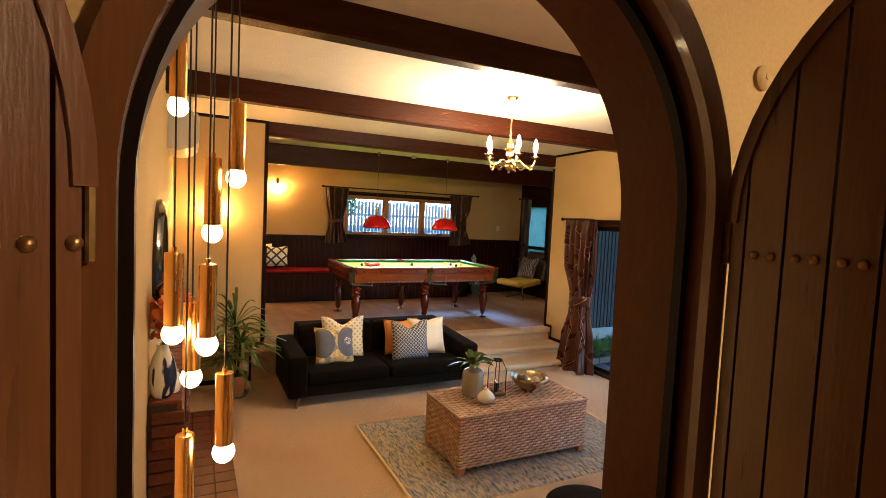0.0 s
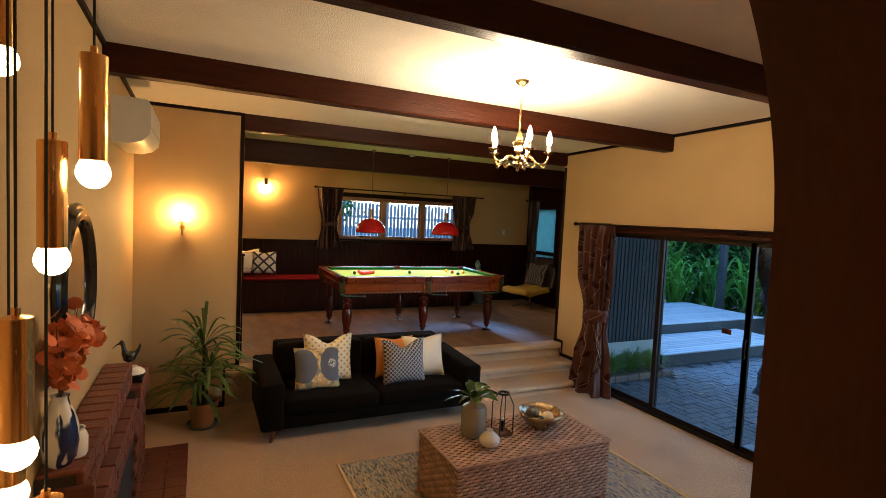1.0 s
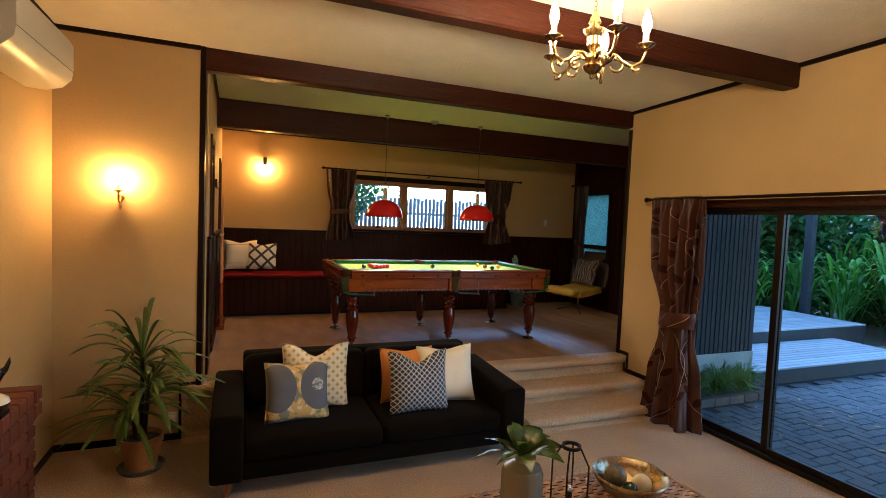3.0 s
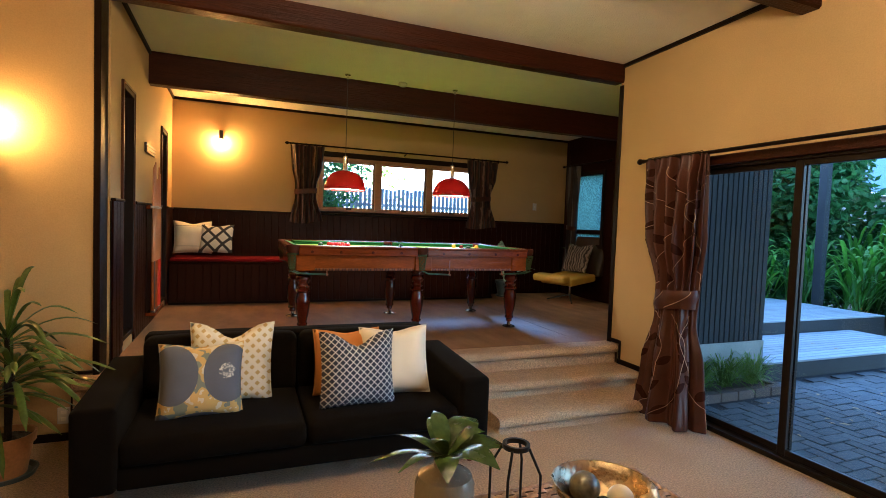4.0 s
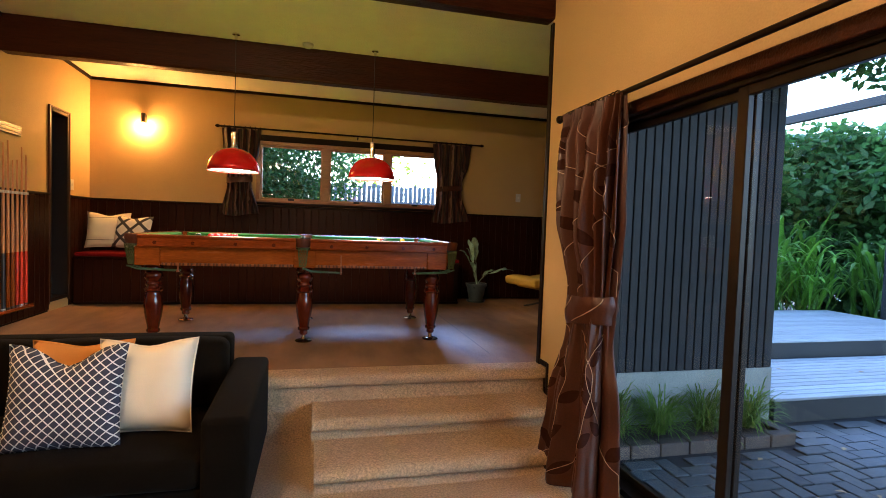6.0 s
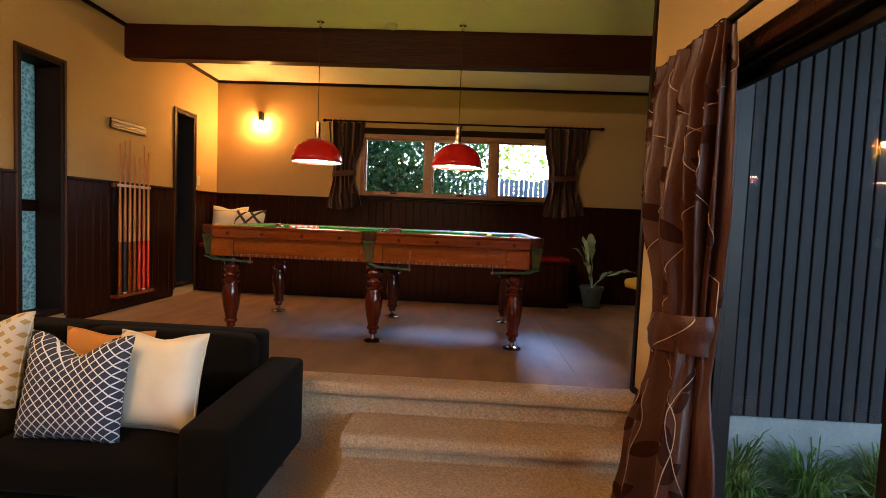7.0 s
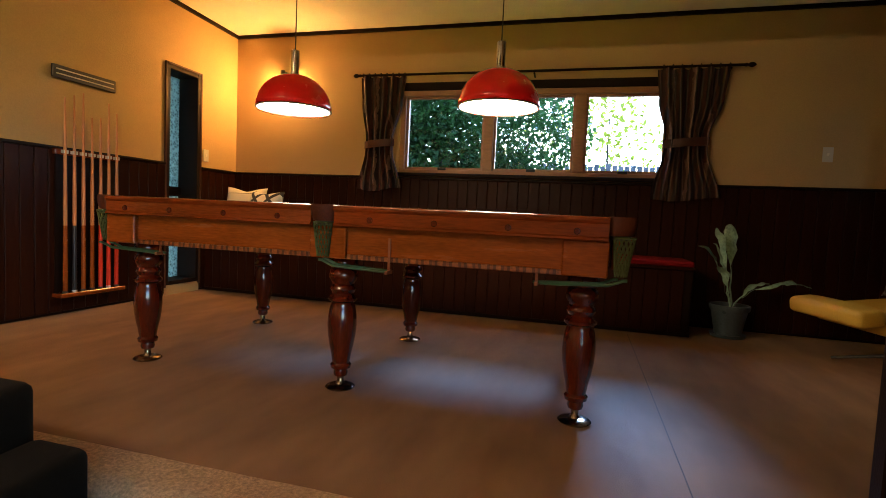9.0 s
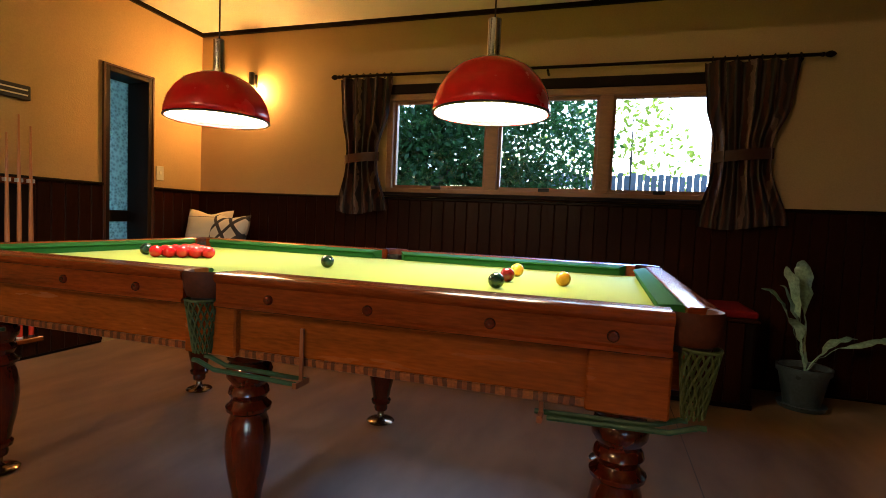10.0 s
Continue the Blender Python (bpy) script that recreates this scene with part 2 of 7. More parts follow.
M["rug"] = flecked("faded blue and straw rag weave rug", [(0.42, 0.31, 0.17), (0.13, 0.15, 0.17), (0.34, 0.29, 0.21), (0.24, 0.24, 0.21), (0.46, 0.36, 0.22), (0.07, 0.075, 0.085), (0.30, 0.27, 0.21), (0.18, 0.19, 0.2), (0.38, 0.31, 0.21)], (120, 26, 1))
M["rugedge"] = material("straw rug binding", (0.62, 0.44, 0.22), 0.9, vary=0.2)
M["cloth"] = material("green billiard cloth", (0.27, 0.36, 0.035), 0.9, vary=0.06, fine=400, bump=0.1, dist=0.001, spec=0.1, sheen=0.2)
# bed cloth green darkened for the cushions, standing for shade on their undercut faces
M["railcloth_shaded"] = material("dark green cushion cloth with nose shade in its colour", (0.018, 0.09, 0.02), 0.9, vary=0.08, fine=400, bump=0.1, dist=0.001, spec=0.1)
M["mahog"] = material("polished red mahogany", (0.155, 0.028, 0.0035), 0.2, vary=0.45, scale=2.5, fine=18, bump=0.05, dist=0.003, stretch=(1.2, 9, 9), spec=0.3)
M["mahogleg"] = material("turned mahogany leg", (0.07, 0.008, 0.002), 0.16, vary=0.35, scale=4, fine=20, bump=0.05, stretch=(7, 7, 1), coat=0.35)
M["mahog_pale"] = material("figured mahogany panel", (0.21, 0.048, 0.005), 0.25, vary=0.4, scale=2.5, fine=18, bump=0.05, stretch=(1.2, 9, 9), spec=0.2)
M["veneer"] = striped("banded veneer edging", [(0.30, 0.10, 0.022), (0.09, 0.02, 0.006), (0.22, 0.065, 0.014), (0.07, 0.016, 0.005), (0.26, 0.085, 0.02)], "X", 0.06, rough=0.35, noise_amt=0.5, bump=0.1)
M["leather"] = material("worn tan leather", (0.06, 0.014, 0.005), 0.6, vary=0.35, fine=90, spec=0.2)
M["net"] = material("green pocket net", (0.05, 0.07, 0.016), 0.85, vary=0.3)
M["greenrail"] = material("green covered rail", (0.02, 0.07, 0.03), 0.45, vary=0.2)
M["redshade"] = material("red enamel shade", (0.6, 0.006, 0.004), 0.25, vary=0.06, bump=0.02, coat=0.15)
M["redball"] = material("red ball", (0.55, 0.008, 0.012), 0.12, vary=0.03, bump=0, coat=0.5)
M["yellowball"] = material("yellow ball", (0.75, 0.36, 0.02), 0.12, vary=0.03, bump=0, coat=0.5)
M["darkball"] = material("dark green ball", (0.01, 0.035, 0.025), 0.1, vary=0.1, bump=0, coat=0.5)
M["maroonball"] = material("dark red ball", (0.20, 0.01, 0.01), 0.12, vary=0.03, bump=0, coat=0.5)
M["redcloth"] = material("red seat cushion cloth", (0.14, 0.003, 0.003), 0.8, vary=0.15, fine=200, sheen=0.0, spec=0.1)
M["cuewood"] = material("pale ash cue", (0.42, 0.17, 0.05), 0.3, vary=0.15, stretch=(10, 10, 0.5))
M["cuered"] = material("red cue butt", (0.5, 0.035, 0.012), 0.25, vary=0.15)
M["winframe"] = material("varnished timber window frame", (0.30, 0.145, 0.055), 0.4, vary=0.25, stretch=(2, 9, 9))
M["darkframe"] = material("dark brown window joinery", (0.012, 0.006, 0.004), 0.6, vary=0.25, spec=0.12)
M["alu"] = material("bronze aluminium joinery", (0.01, 0.006, 0.004), 0.4, 0.0, vary=0.15, bump=0.03, spec=0.2)
M["glass"] = glass("clear window glass", (0.93, 0.96, 0.97))
def frosted(name, tint):
    """Milky patterned glass that scatters the daylight behind it."""
    m = bpy.data.materials.new(name)
    m.use_nodes = True
    nt = m.node_tree
    L = nt.links.new
    nt.nodes.remove(nt.nodes["Principled BSDF"])
    tl = nt.nodes.new("ShaderNodeBsdfTranslucent")
    tr = nt.nodes.new("ShaderNodeBsdfTransparent")
    tc = nt.nodes.new("ShaderNodeTexCoord")
    vo = nt.nodes.new("ShaderNodeTexVoronoi"); vo.inputs["Scale"].default_value = 42
    L(tc.outputs["Object"], vo.inputs[0])
    cr = nt.nodes.new("ShaderNodeMapRange"); cr.inputs[2].default_value = 0.8; cr.inputs[3].default_value = 0.15; cr.inputs[4].default_value = 0.95
    L(vo.outputs["Distance"], cr.inputs[0])
    mx = nt.nodes.new("ShaderNodeMixShader")
    tl.inputs[0].default_value = (*tint, 1)
    tr.inputs[0].default_value = (*tint, 1)
    L(cr.outputs[0], mx.inputs[0]); L(tr.outputs[0], mx.inputs[1]); L(tl.outputs[0], mx.inputs[2])
    L(mx.outputs[0], nt.nodes["Material Output"].inputs[0])
    return m


M["frosted"] = frosted("milky patterned glass", (0.36, 0.48, 0.41))
M["frosted_dim"] = frosted("smoked patterned glass", (0.42, 0.52, 0.47))
M["mirror"] = material("mirror", (0.85, 0.85, 0.85), 0.02, 1.0, vary=0.0, bump=0)
M["blackgloss"] = material("black gloss frame", (0.010, 0.009, 0.009), 0.18, vary=0.1, bump=0.02, coat=0.4)
M["brick"] = material("red clay brick", (0.11, 0.025, 0.007), 0.85, vary=0.35, scale=9, fine=70, bump=0.7, dist=0.008, random_obj=0.35)
M["mortar"] = material("dark mortar", (0.04, 0.022, 0.015), 0.95, vary=0.2, bump=0.6)
M["soot"] = material("sooted firebox", (0.012, 0.010, 0.009), 0.9)
M["hearthtile"] = material("dark red quarry tile", (0.09, 0.018, 0.01), 0.4, vary=0.2, random_obj=0.2)
M["ceramic_w"] = material("white glazed ceramic", (0.72, 0.68, 0.60), 0.2, vary=0.08, coat=0.4, bump=0.03)
M["ceramic_grey"] = material("grey-green glazed stoneware", (0.30, 0.27, 0.19), 0.25, vary=0.12, coat=0.4, bump=0.05, stretch=(14, 14, 0.6))
M["terracotta"] = material("terracotta pot", (0.30, 0.135, 0.045), 0.75, vary=0.25)
M["darkpot"] = material("dark glazed pot", (0.06, 0.077, 0.083), 0.3, vary=0.35)
M["soil"] = material("dark soil", (0.035, 0.025, 0.018), 0.95, vary=0.4, bump=1.0, dist=0.02)
M["foliage"] = leafy("green plant leaf", (0.065, 0.11, 0.016), 0.35, random_obj=0.5, spec=0.4, through_it=0.2)
M["foliage_pale"] = leafy("silver-green broad leaf", (0.3, 0.46, 0.33), 0.22, vary=0.5, random_obj=0.25, spec=0.8, through_it=0.2)
M["vaseleaf"] = leafy("dark green broad leaf", (0.07, 0.12, 0.02), 0.25, vary=0.45, random_obj=0.25, spec=0.6, through_it=0.15)
M["autumn"] = material("dried orange eucalyptus leaf", (0.46, 0.1, 0.01), 0.6, vary=0.2, random_obj=0.3)
M["twig"] = material("dry twig", (0.10, 0.05, 0.025), 0.8)
M["bronzebowl"] = material("hammered bronze bowl", (0.40, 0.30, 0.17), 0.28, 1.0, vary=0.35, scale=14, fine=60, bump=0.6, dist=0.006)
M["decoball"] = material("mottled decorative ball", (0.16, 0.15, 0.11), 0.4, 0.4, vary=0.5, scale=40)
M["curtain"] = material("brown satin curtain", (0.052, 0.0155, 0.0075), 0.4, vary=0.4, scale=6, fine=160, bump=0.3, dist=0.004, spec=0.28)
M["curtain_leaf"] = material("woven dark leaf motif", (0.027, 0.009, 0.006), 0.85, vary=0.2, spec=0.05)
M["curtain_vine"] = material("pale embroidered vine", (0.38, 0.26, 0.16), 0.5, vary=0.25)
M["architrave"] = material("dark brown window architrave", (0.05, 0.017, 0.007), 0.45, vary=0.3, stretch=(6, 6, 1), spec=0.2)
M["stripecurtain"] = striped("striped brown and cream curtain", [(0.026, 0.006, 0.0035), (0.075, 0.018, 0.008), (0.008, 0.003, 0.003), (0.048, 0.011, 0.006), (0.19, 0.11, 0.08), (0.014, 0.005, 0.004), (0.07, 0.022, 0.010), (0.01, 0.004, 0.004)], "X", 0.145, rough=0.6, noise_amt=0.35)
M["cush_cream"] = material("plain cream cushion", (0.68, 0.60, 0.44), 0.9, vary=0.05, fine=260, bump=0.4, dist=0.002)
M["cush_orange"] = material("mustard orange cushion", (0.50, 0.20, 0.03), 0.9, vary=0.1, fine=260)
M["cush_navy"] = lattice("navy cushion with white lattice", (0.025, 0.03, 0.05), (0.62, 0.60, 0.55), 0.03, 0.0045)
M["cush_trellis"] = lattice("cream trellis on ochre cushion", (0.46, 0.32, 0.10), (0.68, 0.62, 0.47), 0.046, 0.024)
M["print_black"] = material("black print", (0.02, 0.02, 0.022), 0.9, vary=0.05)
M["yellowvinyl"] = material("mustard yellow upholstery", (0.50, 0.32, 0.035), 0.55, vary=0.15, fine=120)
M["chairback"] = material("dark brown vinyl", (0.03, 0.014, 0.006), 0.5, vary=0.2)
M["zebra"] = striped("brown and grey striped throw", [(0.05, 0.035, 0.03), (0.17, 0.14, 0.12), (0.03, 0.02, 0.02), (0.22, 0.18, 0.15)], "X", 0.09, noise_amt=1.2)
M["cladding"] = material("dark stained vertical cladding", (0.016, 0.0165, 0.018), 0.5, vary=0.4, scale=3, fine=20, bump=0.3, stretch=(8, 8, 0.7), random_obj=0.25, spec=0.15)
M["concrete"] = material("pale weathered foundation", (0.2, 0.21, 0.19), 0.9, vary=0.2, bump=0.5)
M["deck"] = material("weathered grey decking", (0.28, 0.3, 0.31), 0.4, vary=0.3, scale=4, fine=40, bump=0.3, stretch=(0.7, 8, 8), random_obj=0.35)
M["deckside"] = material("dark deck fascia", (0.02, 0.02, 0.02), 0.7, vary=0.3, stretch=(0.8, 8, 8))
M["paver"] = material("grey-brown brick paver", (0.05, 0.056, 0.056), 0.75, vary=0.4, scale=7, fine=60, bump=0.6, dist=0.006, random_obj=0.5)
M["picnic"] = material("dark weathered picnic timber", (0.1, 0.105, 0.11), 0.45, vary=0.3, scale=4, fine=40, bump=0.3, stretch=(0.7, 8, 8))
M["edging"] = material("dark brown edging brick", (0.06, 0.042, 0.032), 0.85, vary=0.3, scale=7, fine=60, bump=0.5, dist=0.006, random_obj=0.3)
M["sand"] = material("dark paving joint sand", (0.016, 0.015, 0.013), 0.95, vary=0.3, bump=0.6)
M["ground"] = material("garden soil and mulch", (0.055, 0.05, 0.03), 0.95, vary=0.5, scale=3, fine=50, bump=1.0, dist=0.03)
M["bark"] = material("twisted grey bark", (0.028, 0.022, 0.018), 0.9, vary=0.6, scale=6, fine=34, bump=1.0, dist=0.06, stretch=(5, 5, 0.8))
M["strap"] = leafy("glossy strap leaf", (0.10, 0.235, 0.024), 0.4, random_obj=0.6, spec=0.4)
M["treeleaf"] = leafy("dark tree leaf", (0.045, 0.115, 0.026), 0.5, vary=0.4, random_obj=0.55, spec=0.3)
M["lime"] = leafy("lime shrub leaf", (0.3, 0.36, 0.04), 0.6)
M["tussock"] = leafy("tussock grass", (0.11, 0.18, 0.03), 0.6, through_it=0.3)
M["paling"] = material("weathered grey paling", (0.17, 0.17, 0.18), 0.85, vary=0.3, stretch=(8, 8, 0.7), random_obj=0.25)
M["roof"] = material("blue-grey roof", (0.10, 0.16, 0.22), 0.5, vary=0.1)
M["house"] = material("pale house wall", (0.3, 0.29, 0.26), 0.8)
M["seam"] = material("carpet seam", (0.12, 0.08, 0.05), 0.95)
M["dryleaf"] = material("fallen dry leaf", (0.36, 0.24, 0.11), 0.8, random_obj=0.3)


# ---- mesh helpers ----
def part(name, bm, mat, parent=None, label="", smooth=False, at=None):
    """Links a bmesh as one mesh object under a thing or part."""
    me = bpy.data.meshes.new(name)
    bmesh.ops.recalc_face_normals(bm, faces=bm.faces)
    bm.to_mesh(me)
    bm.free()
    me.materials.append(mat)
    if smooth:
        me.polygons.foreach_set("use_smooth", [True] * len(me.polygons))
        if smooth != "all":
            me.set_sharp_from_angle(angle=radians(40))
    ob = new(name, me)
    if parent is not None:
        ob.parent = parent
    if at is not None:
        ob.matrix_local = at
    if label:
        ob["label"] = label
    return ob


def share(ob, name, parent, at):
    """Another object on the same mesh."""
    o = new(name, ob.data)
    o.parent = parent
    o.matrix_local = at
    return o


def thing(name, label, category, x=0, y=0, z=0, rz=0, group="", kind=""):
    e = new(name)
    e.empty_display_size = 0.1
    e.matrix_world = pose(x, y, z, 0, 0, rz)
    return tagged(e, label, category, group, kind)


def struct(name, bm, mat, label, category="", smooth=False):
    return tagged(part(name, bm, mat, smooth=smooth), label, category or name.split("_")[0], kind="structure")


def box(bm, a, b, bevel=0.0, seg=1):
    r = bmesh.ops.create_cube(bm, size=1)
    vs = r["verts"]
    c = [(p + q) / 2 for p, q in zip(a, b)]
    s = [abs(q - p) for p, q in zip(a, b)]
    for v in vs:
        v.co = Vector((v.co.x * s[0] + c[0], v.co.y * s[1] + c[1], v.co.z * s[2] + c[2]))
    if bevel:
        es = list({e for v in vs for e in v.link_edges})
        bmesh.ops.bevel(bm, geom=es, offset=bevel, segments=seg, profile=0.5, affect="EDGES", clamp_overlap=True)
    return bm


def boxes(*list_):
    bm = bmesh.new()
    for item in list_:
        box(bm, *item)
    return bm


def lathe(bm, prof, seg=24, at=(0, 0, 0), cap=True):
    """A turned shape from (radius, height) pairs."""
    rings = []
    for r, z in prof:
        rings.append([bm.verts.new((at[0] + r * math.cos(2 * math.pi * i / seg), at[1] + r * math.sin(2 * math.pi * i / seg), at[2] + z)) for i in range(seg)])
    for p, q in zip(rings, rings[1:]):
        for i in range(seg):
            j = (i + 1) % seg
            bm.faces.new((p[i], p[j], q[j], q[i]))
    if cap:
        bm.faces.new(rings[0][::-1])
        bm.faces.new(rings[-1])
    return bm


def turned(prof, seg=24, at=(0, 0, 0), cap=True):
    return lathe(bmesh.new(), prof, seg, at, cap)


def tube(bm, pts, r, seg=8, cap=True):
    """A round bar along a line of points; r may be one radius or one a point."""
    pts = [Vector(p) for p in pts]
    rad = r if isinstance(r, (list, tuple)) else [r] * len(pts)
    rings = []
    side = None
    for i, p in enumerate(pts):
        d = (pts[min(i + 1, len(pts) - 1)] - pts[max(i - 1, 0)]).normalized()
        if side is None:
            side = d.orthogonal().normalized()
        else:
            side = (side - d * side.dot(d))
            side = side.normalized() if side.length > 1e-6 else d.orthogonal().normalized()
        up = d.cross(side)
        rings.append([bm.verts.new(p + rad[i] * (math.cos(2 * math.pi * k / seg) * side + math.sin(2 * math.pi * k / seg) * up)) for k in range(seg)])
    for a, b in zip(rings, rings[1:]):
        for k in range(seg):
            j = (k + 1) % seg
            bm.faces.new((a[k], a[j], b[j], b[k]))
    if cap:
        bm.faces.new(rings[0][::-1])
        bm.faces.new(rings[-1])
    return bm


def tubes(pts, r, seg=8):
    return tube(bmesh.new(), pts, r, seg)


def ball(r, at=(0, 0, 0), sub=2, squash=(1, 1, 1)):
    bm = bmesh.new()
    bmesh.ops.create_uvsphere(bm, u_segments=8 * sub, v_segments=5 * sub, radius=r)
    for v in bm.verts:
        v.co = Vector((v.co.x * squash[0] + at[0], v.co.y * squash[1] + at[1], v.co.z * squash[2] + at[2]))
    return bm


def wall(axis, d0, d1, u0, u1, z0, z1, holes=()):
    """A wall between d0 and d1 across, along u, with rectangular openings (ua, ub, za, zb)."""
    bm = bmesh.new()
    us = sorted({u0, u1, *[h[0] for h in holes], *[h[1] for h in holes]})
    zs = sorted({z0, z1, *[h[2] for h in holes], *[h[3] for h in holes]})
    P = (lambda d, u, z: (d, u, z)) if axis == "x" else (lambda d, u, z: (u, d, z))
    solid = lambda i, j: 0 <= i < len(us) - 1 and 0 <= j < len(zs) - 1 and not any(h[0] <= us[i] < h[1] and h[2] <= zs[j] < h[3] for h in holes)
    quad = lambda *p: bm.faces.new([bm.verts.new(q) for q in p])
    for i in range(len(us) - 1):
        for j in range(len(zs) - 1):
            if not solid(i, j):
                continue
            a, b, c, d = us[i], us[i + 1], zs[j], zs[j + 1]
            for dd in (d0, d1):
                quad(P(dd, a, c), P(dd, b, c), P(dd, b, d), P(dd, a, d))
            if not solid(i - 1, j): quad(P(d0, a, c), P(d1, a, c), P(d1, a, d), P(d0, a, d))
            if not solid(i + 1, j): quad(P(d0, b, c), P(d1, b, c), P(d1, b, d), P(d0, b, d))
            if not solid(i, j - 1): quad(P(d0, a, c), P(d1, a, c), P(d1, b, c), P(d0, b, c))
            if not solid(i, j + 1): quad(P(d0, a, d), P(d1, a, d), P(d1, b, d), P(d0, b, d))
    bmesh.ops.remove_doubles(bm, verts=bm.verts, dist=1e-4)
    return bm


def band(c, r0, r1, y0, y1, spring, foot, seg=40):
    """A round-headed frame: two uprights and a half ring, from radius r0 to r1 and y0 to y1."""
    path = [(-1, 0, foot)] + [(-math.cos(math.pi * i / seg), math.sin(math.pi * i / seg), None) for i in range(seg + 1)] + [(1, 0, foot)]
    bm = bmesh.new()
    rows = []
    for cx, sz, z in path:
        ring = []
        for r, y in ((r0, y0), (r1, y0), (r1, y1), (r0, y1)):
            ring.append(bm.verts.new((c + cx * r, y, z if z is not None else spring + sz * r)))
        rows.append(ring)
    for a, b in zip(rows, rows[1:]):
        for k in range(4):
            j = (k + 1) % 4
            bm.faces.new((a[k], a[j], b[j], b[k]))
    bm.faces.new(rows[0]); bm.faces.new(rows[-1][::-1])
    return bm


def ribbon(bm, pts, widths, side, fold=0.0):
    """A leaf: a strip along points, of the given widths, folded a little along its middle."""
    side = Vector(side).normalized()
    rows = []
    for i, (p, w) in enumerate(zip(pts, widths)):
        p = Vector(p)
        d = (Vector(pts[min(i + 1, len(pts) - 1)]) - Vector(pts[max(i - 1, 0)])).normalized()
        up = side.cross(d)
        rows.append((bm.verts.new(p - side * w / 2 + up * fold * w), bm.verts.new(p), bm.verts.new(p + side * w / 2 + up * fold * w)))
    for a, b in zip(rows, rows[1:]):
        bm.faces.new((a[0], a[1], b[1], b[0]))
        bm.faces.new((a[1], a[2], b[2], b[1]))


def arching(bm, rng, base, azim, length, rise, droop, width, n=6, fold=0.15):
    """One arching strap leaf from a base point."""
    d = Vector((math.cos(azim), math.sin(azim), 0))
    pts, ws = [], []
    for i in range(n + 1):
        s = i / n
        pts.append(Vector(base) + d * length * (s * 0.95) + Vector((0, 0, rise * math.sin(min(s * 1.7, 1.57)) - droop * s * s)))
        ws.append(width * max(0.06, math.sin(math.pi * (0.12 + 0.88 * (1 - s) ** 0.8) * 0.98) ** 0.6 if s < 0.999 else 0.05))
    ribbon(bm, pts, ws, (-d.y, d.x, 0.0), fold)


# ---- the structure ----
FLOOR2 = 0.43          # raised billiard room floor
XW, XE = -0.26, 4.99   # lounge side walls
XU, XUE = 0.75, 6.75   # billiard room side walls
YS, YN = 1.0, 9.78     # arch wall face, back wall face
YO = 6.38              # opening between the rooms
AC, AR, SPRING, HALL = 0.417, 0.553, 2.10, 0.36
HF = 0.765             # hall face of the arch wall


def ceil_z(y):
    return 3.19 - 0.0245 * (y - 3.3)


wall_west = struct("wall_west", wall("x", XW - 0.2, XW, HF, YO, -0.1, 3.35), M["wall"], "cream plastered lounge side wall")
wall_west_end = struct("wall_west_end", wall("y", YO, YO + 0.18, XW - 0.2, 0.72, -0.1, 3.35), M["wall"], "cream plastered wall beside the platform")
WIN_W = [(6.90, 7.32, 0.52, 2.50), (8.84, 9.24, 0.52, 2.48)]
wall_upper_west = struct("wall_upper_west", wall("x", XU - 0.24, XU, YO + 0.18, YN + 0.2, 0.0, 3.35, WIN_W), M["wall"], "cream wall with dark timber dado and narrow windows")
WIN_N = (2.60, 5.02, 1.66, 2.43)
wall_north = struct("wall_north", wall("y", YN, YN + 0.2, XU, XUE + 0.2, 0.0, 3.35, [WIN_N]), M["wall"], "cream back wall with dark timber dado")
WIN_E = (8.74, 9.52, 1.24, 2.46)
wall_upper_east = struct("wall_upper_east", wall("x", XUE, XUE + 0.2, 6.42, YN, 0.0, 3.35, [WIN_E]), M["panel"], "dark panelled side wall with window")
wall_upper_south = struct("wall_upper_south", wall("y", 6.28, 6.42, XE, XUE + 0.2, 0.40, 3.35), M["wall"], "cream inner face of the outer wall")
DOOR = (1.70, 5.72, 0.0, 2.07)
wall_east = struct("wall_east", wall("x", XE, XE + 0.18, 0.7, 6.28, -0.1, 3.35, [DOOR]), M["wall"], "cream plastered wall with a wide sliding door")

# arch wall: solid round a round-headed opening
bm = bmesh.new()
R = AR + 0.03
cols = [(XW - 0.8, None), (AC - R, None)] + [(AC - R * math.cos(math.pi * i / 40), SPRING + R * math.sin(math.pi * i / 40)) for i in range(41)] + [(AC + R, None), (XE + 0.18, None)]
quad = lambda *p: bm.faces.new([bm.verts.new(q) for q in p])
for (xa, za), (xb, zb) in zip(cols, cols[1:]):
    if xb - xa < 1e-6:
        continue
    lo_a = za if za is not None and zb is not None else -0.1
    lo_b = zb if za is not None and zb is not None else -0.1
    for y in (HF, YS):
        quad((xa, y, lo_a), (xb, y, lo_b), (xb, y, 3.35), (xa, y, 3.35))
    if za is not None and zb is not None:
        quad((xa, HF, lo_a), (xb, HF, lo_b), (xb, YS, lo_b), (xa, YS, lo_a))
for x in (AC - R, AC + R):
    quad((x, HF, -0.1), (x, YS, -0.1), (x, YS, SPRING), (x, HF, SPRING))
wall_south = struct("wall_south", bm, M["wall"], "cream wall with a round-headed opening")
arch_frame = struct("arch_frame", band(AC, AR, AR + 0.03, HF - 0.01, YS + 0.01, SPRING, HALL), M["archwood"], "brown timber lining of the round-headed opening", "arch frame", smooth=True)
part("door_stop", band(AC, AR - 0.018, AR + 0.001, HF + 0.03, HF + 0.055, SPRING, HALL), M["trim"], arch_frame, smooth=True)
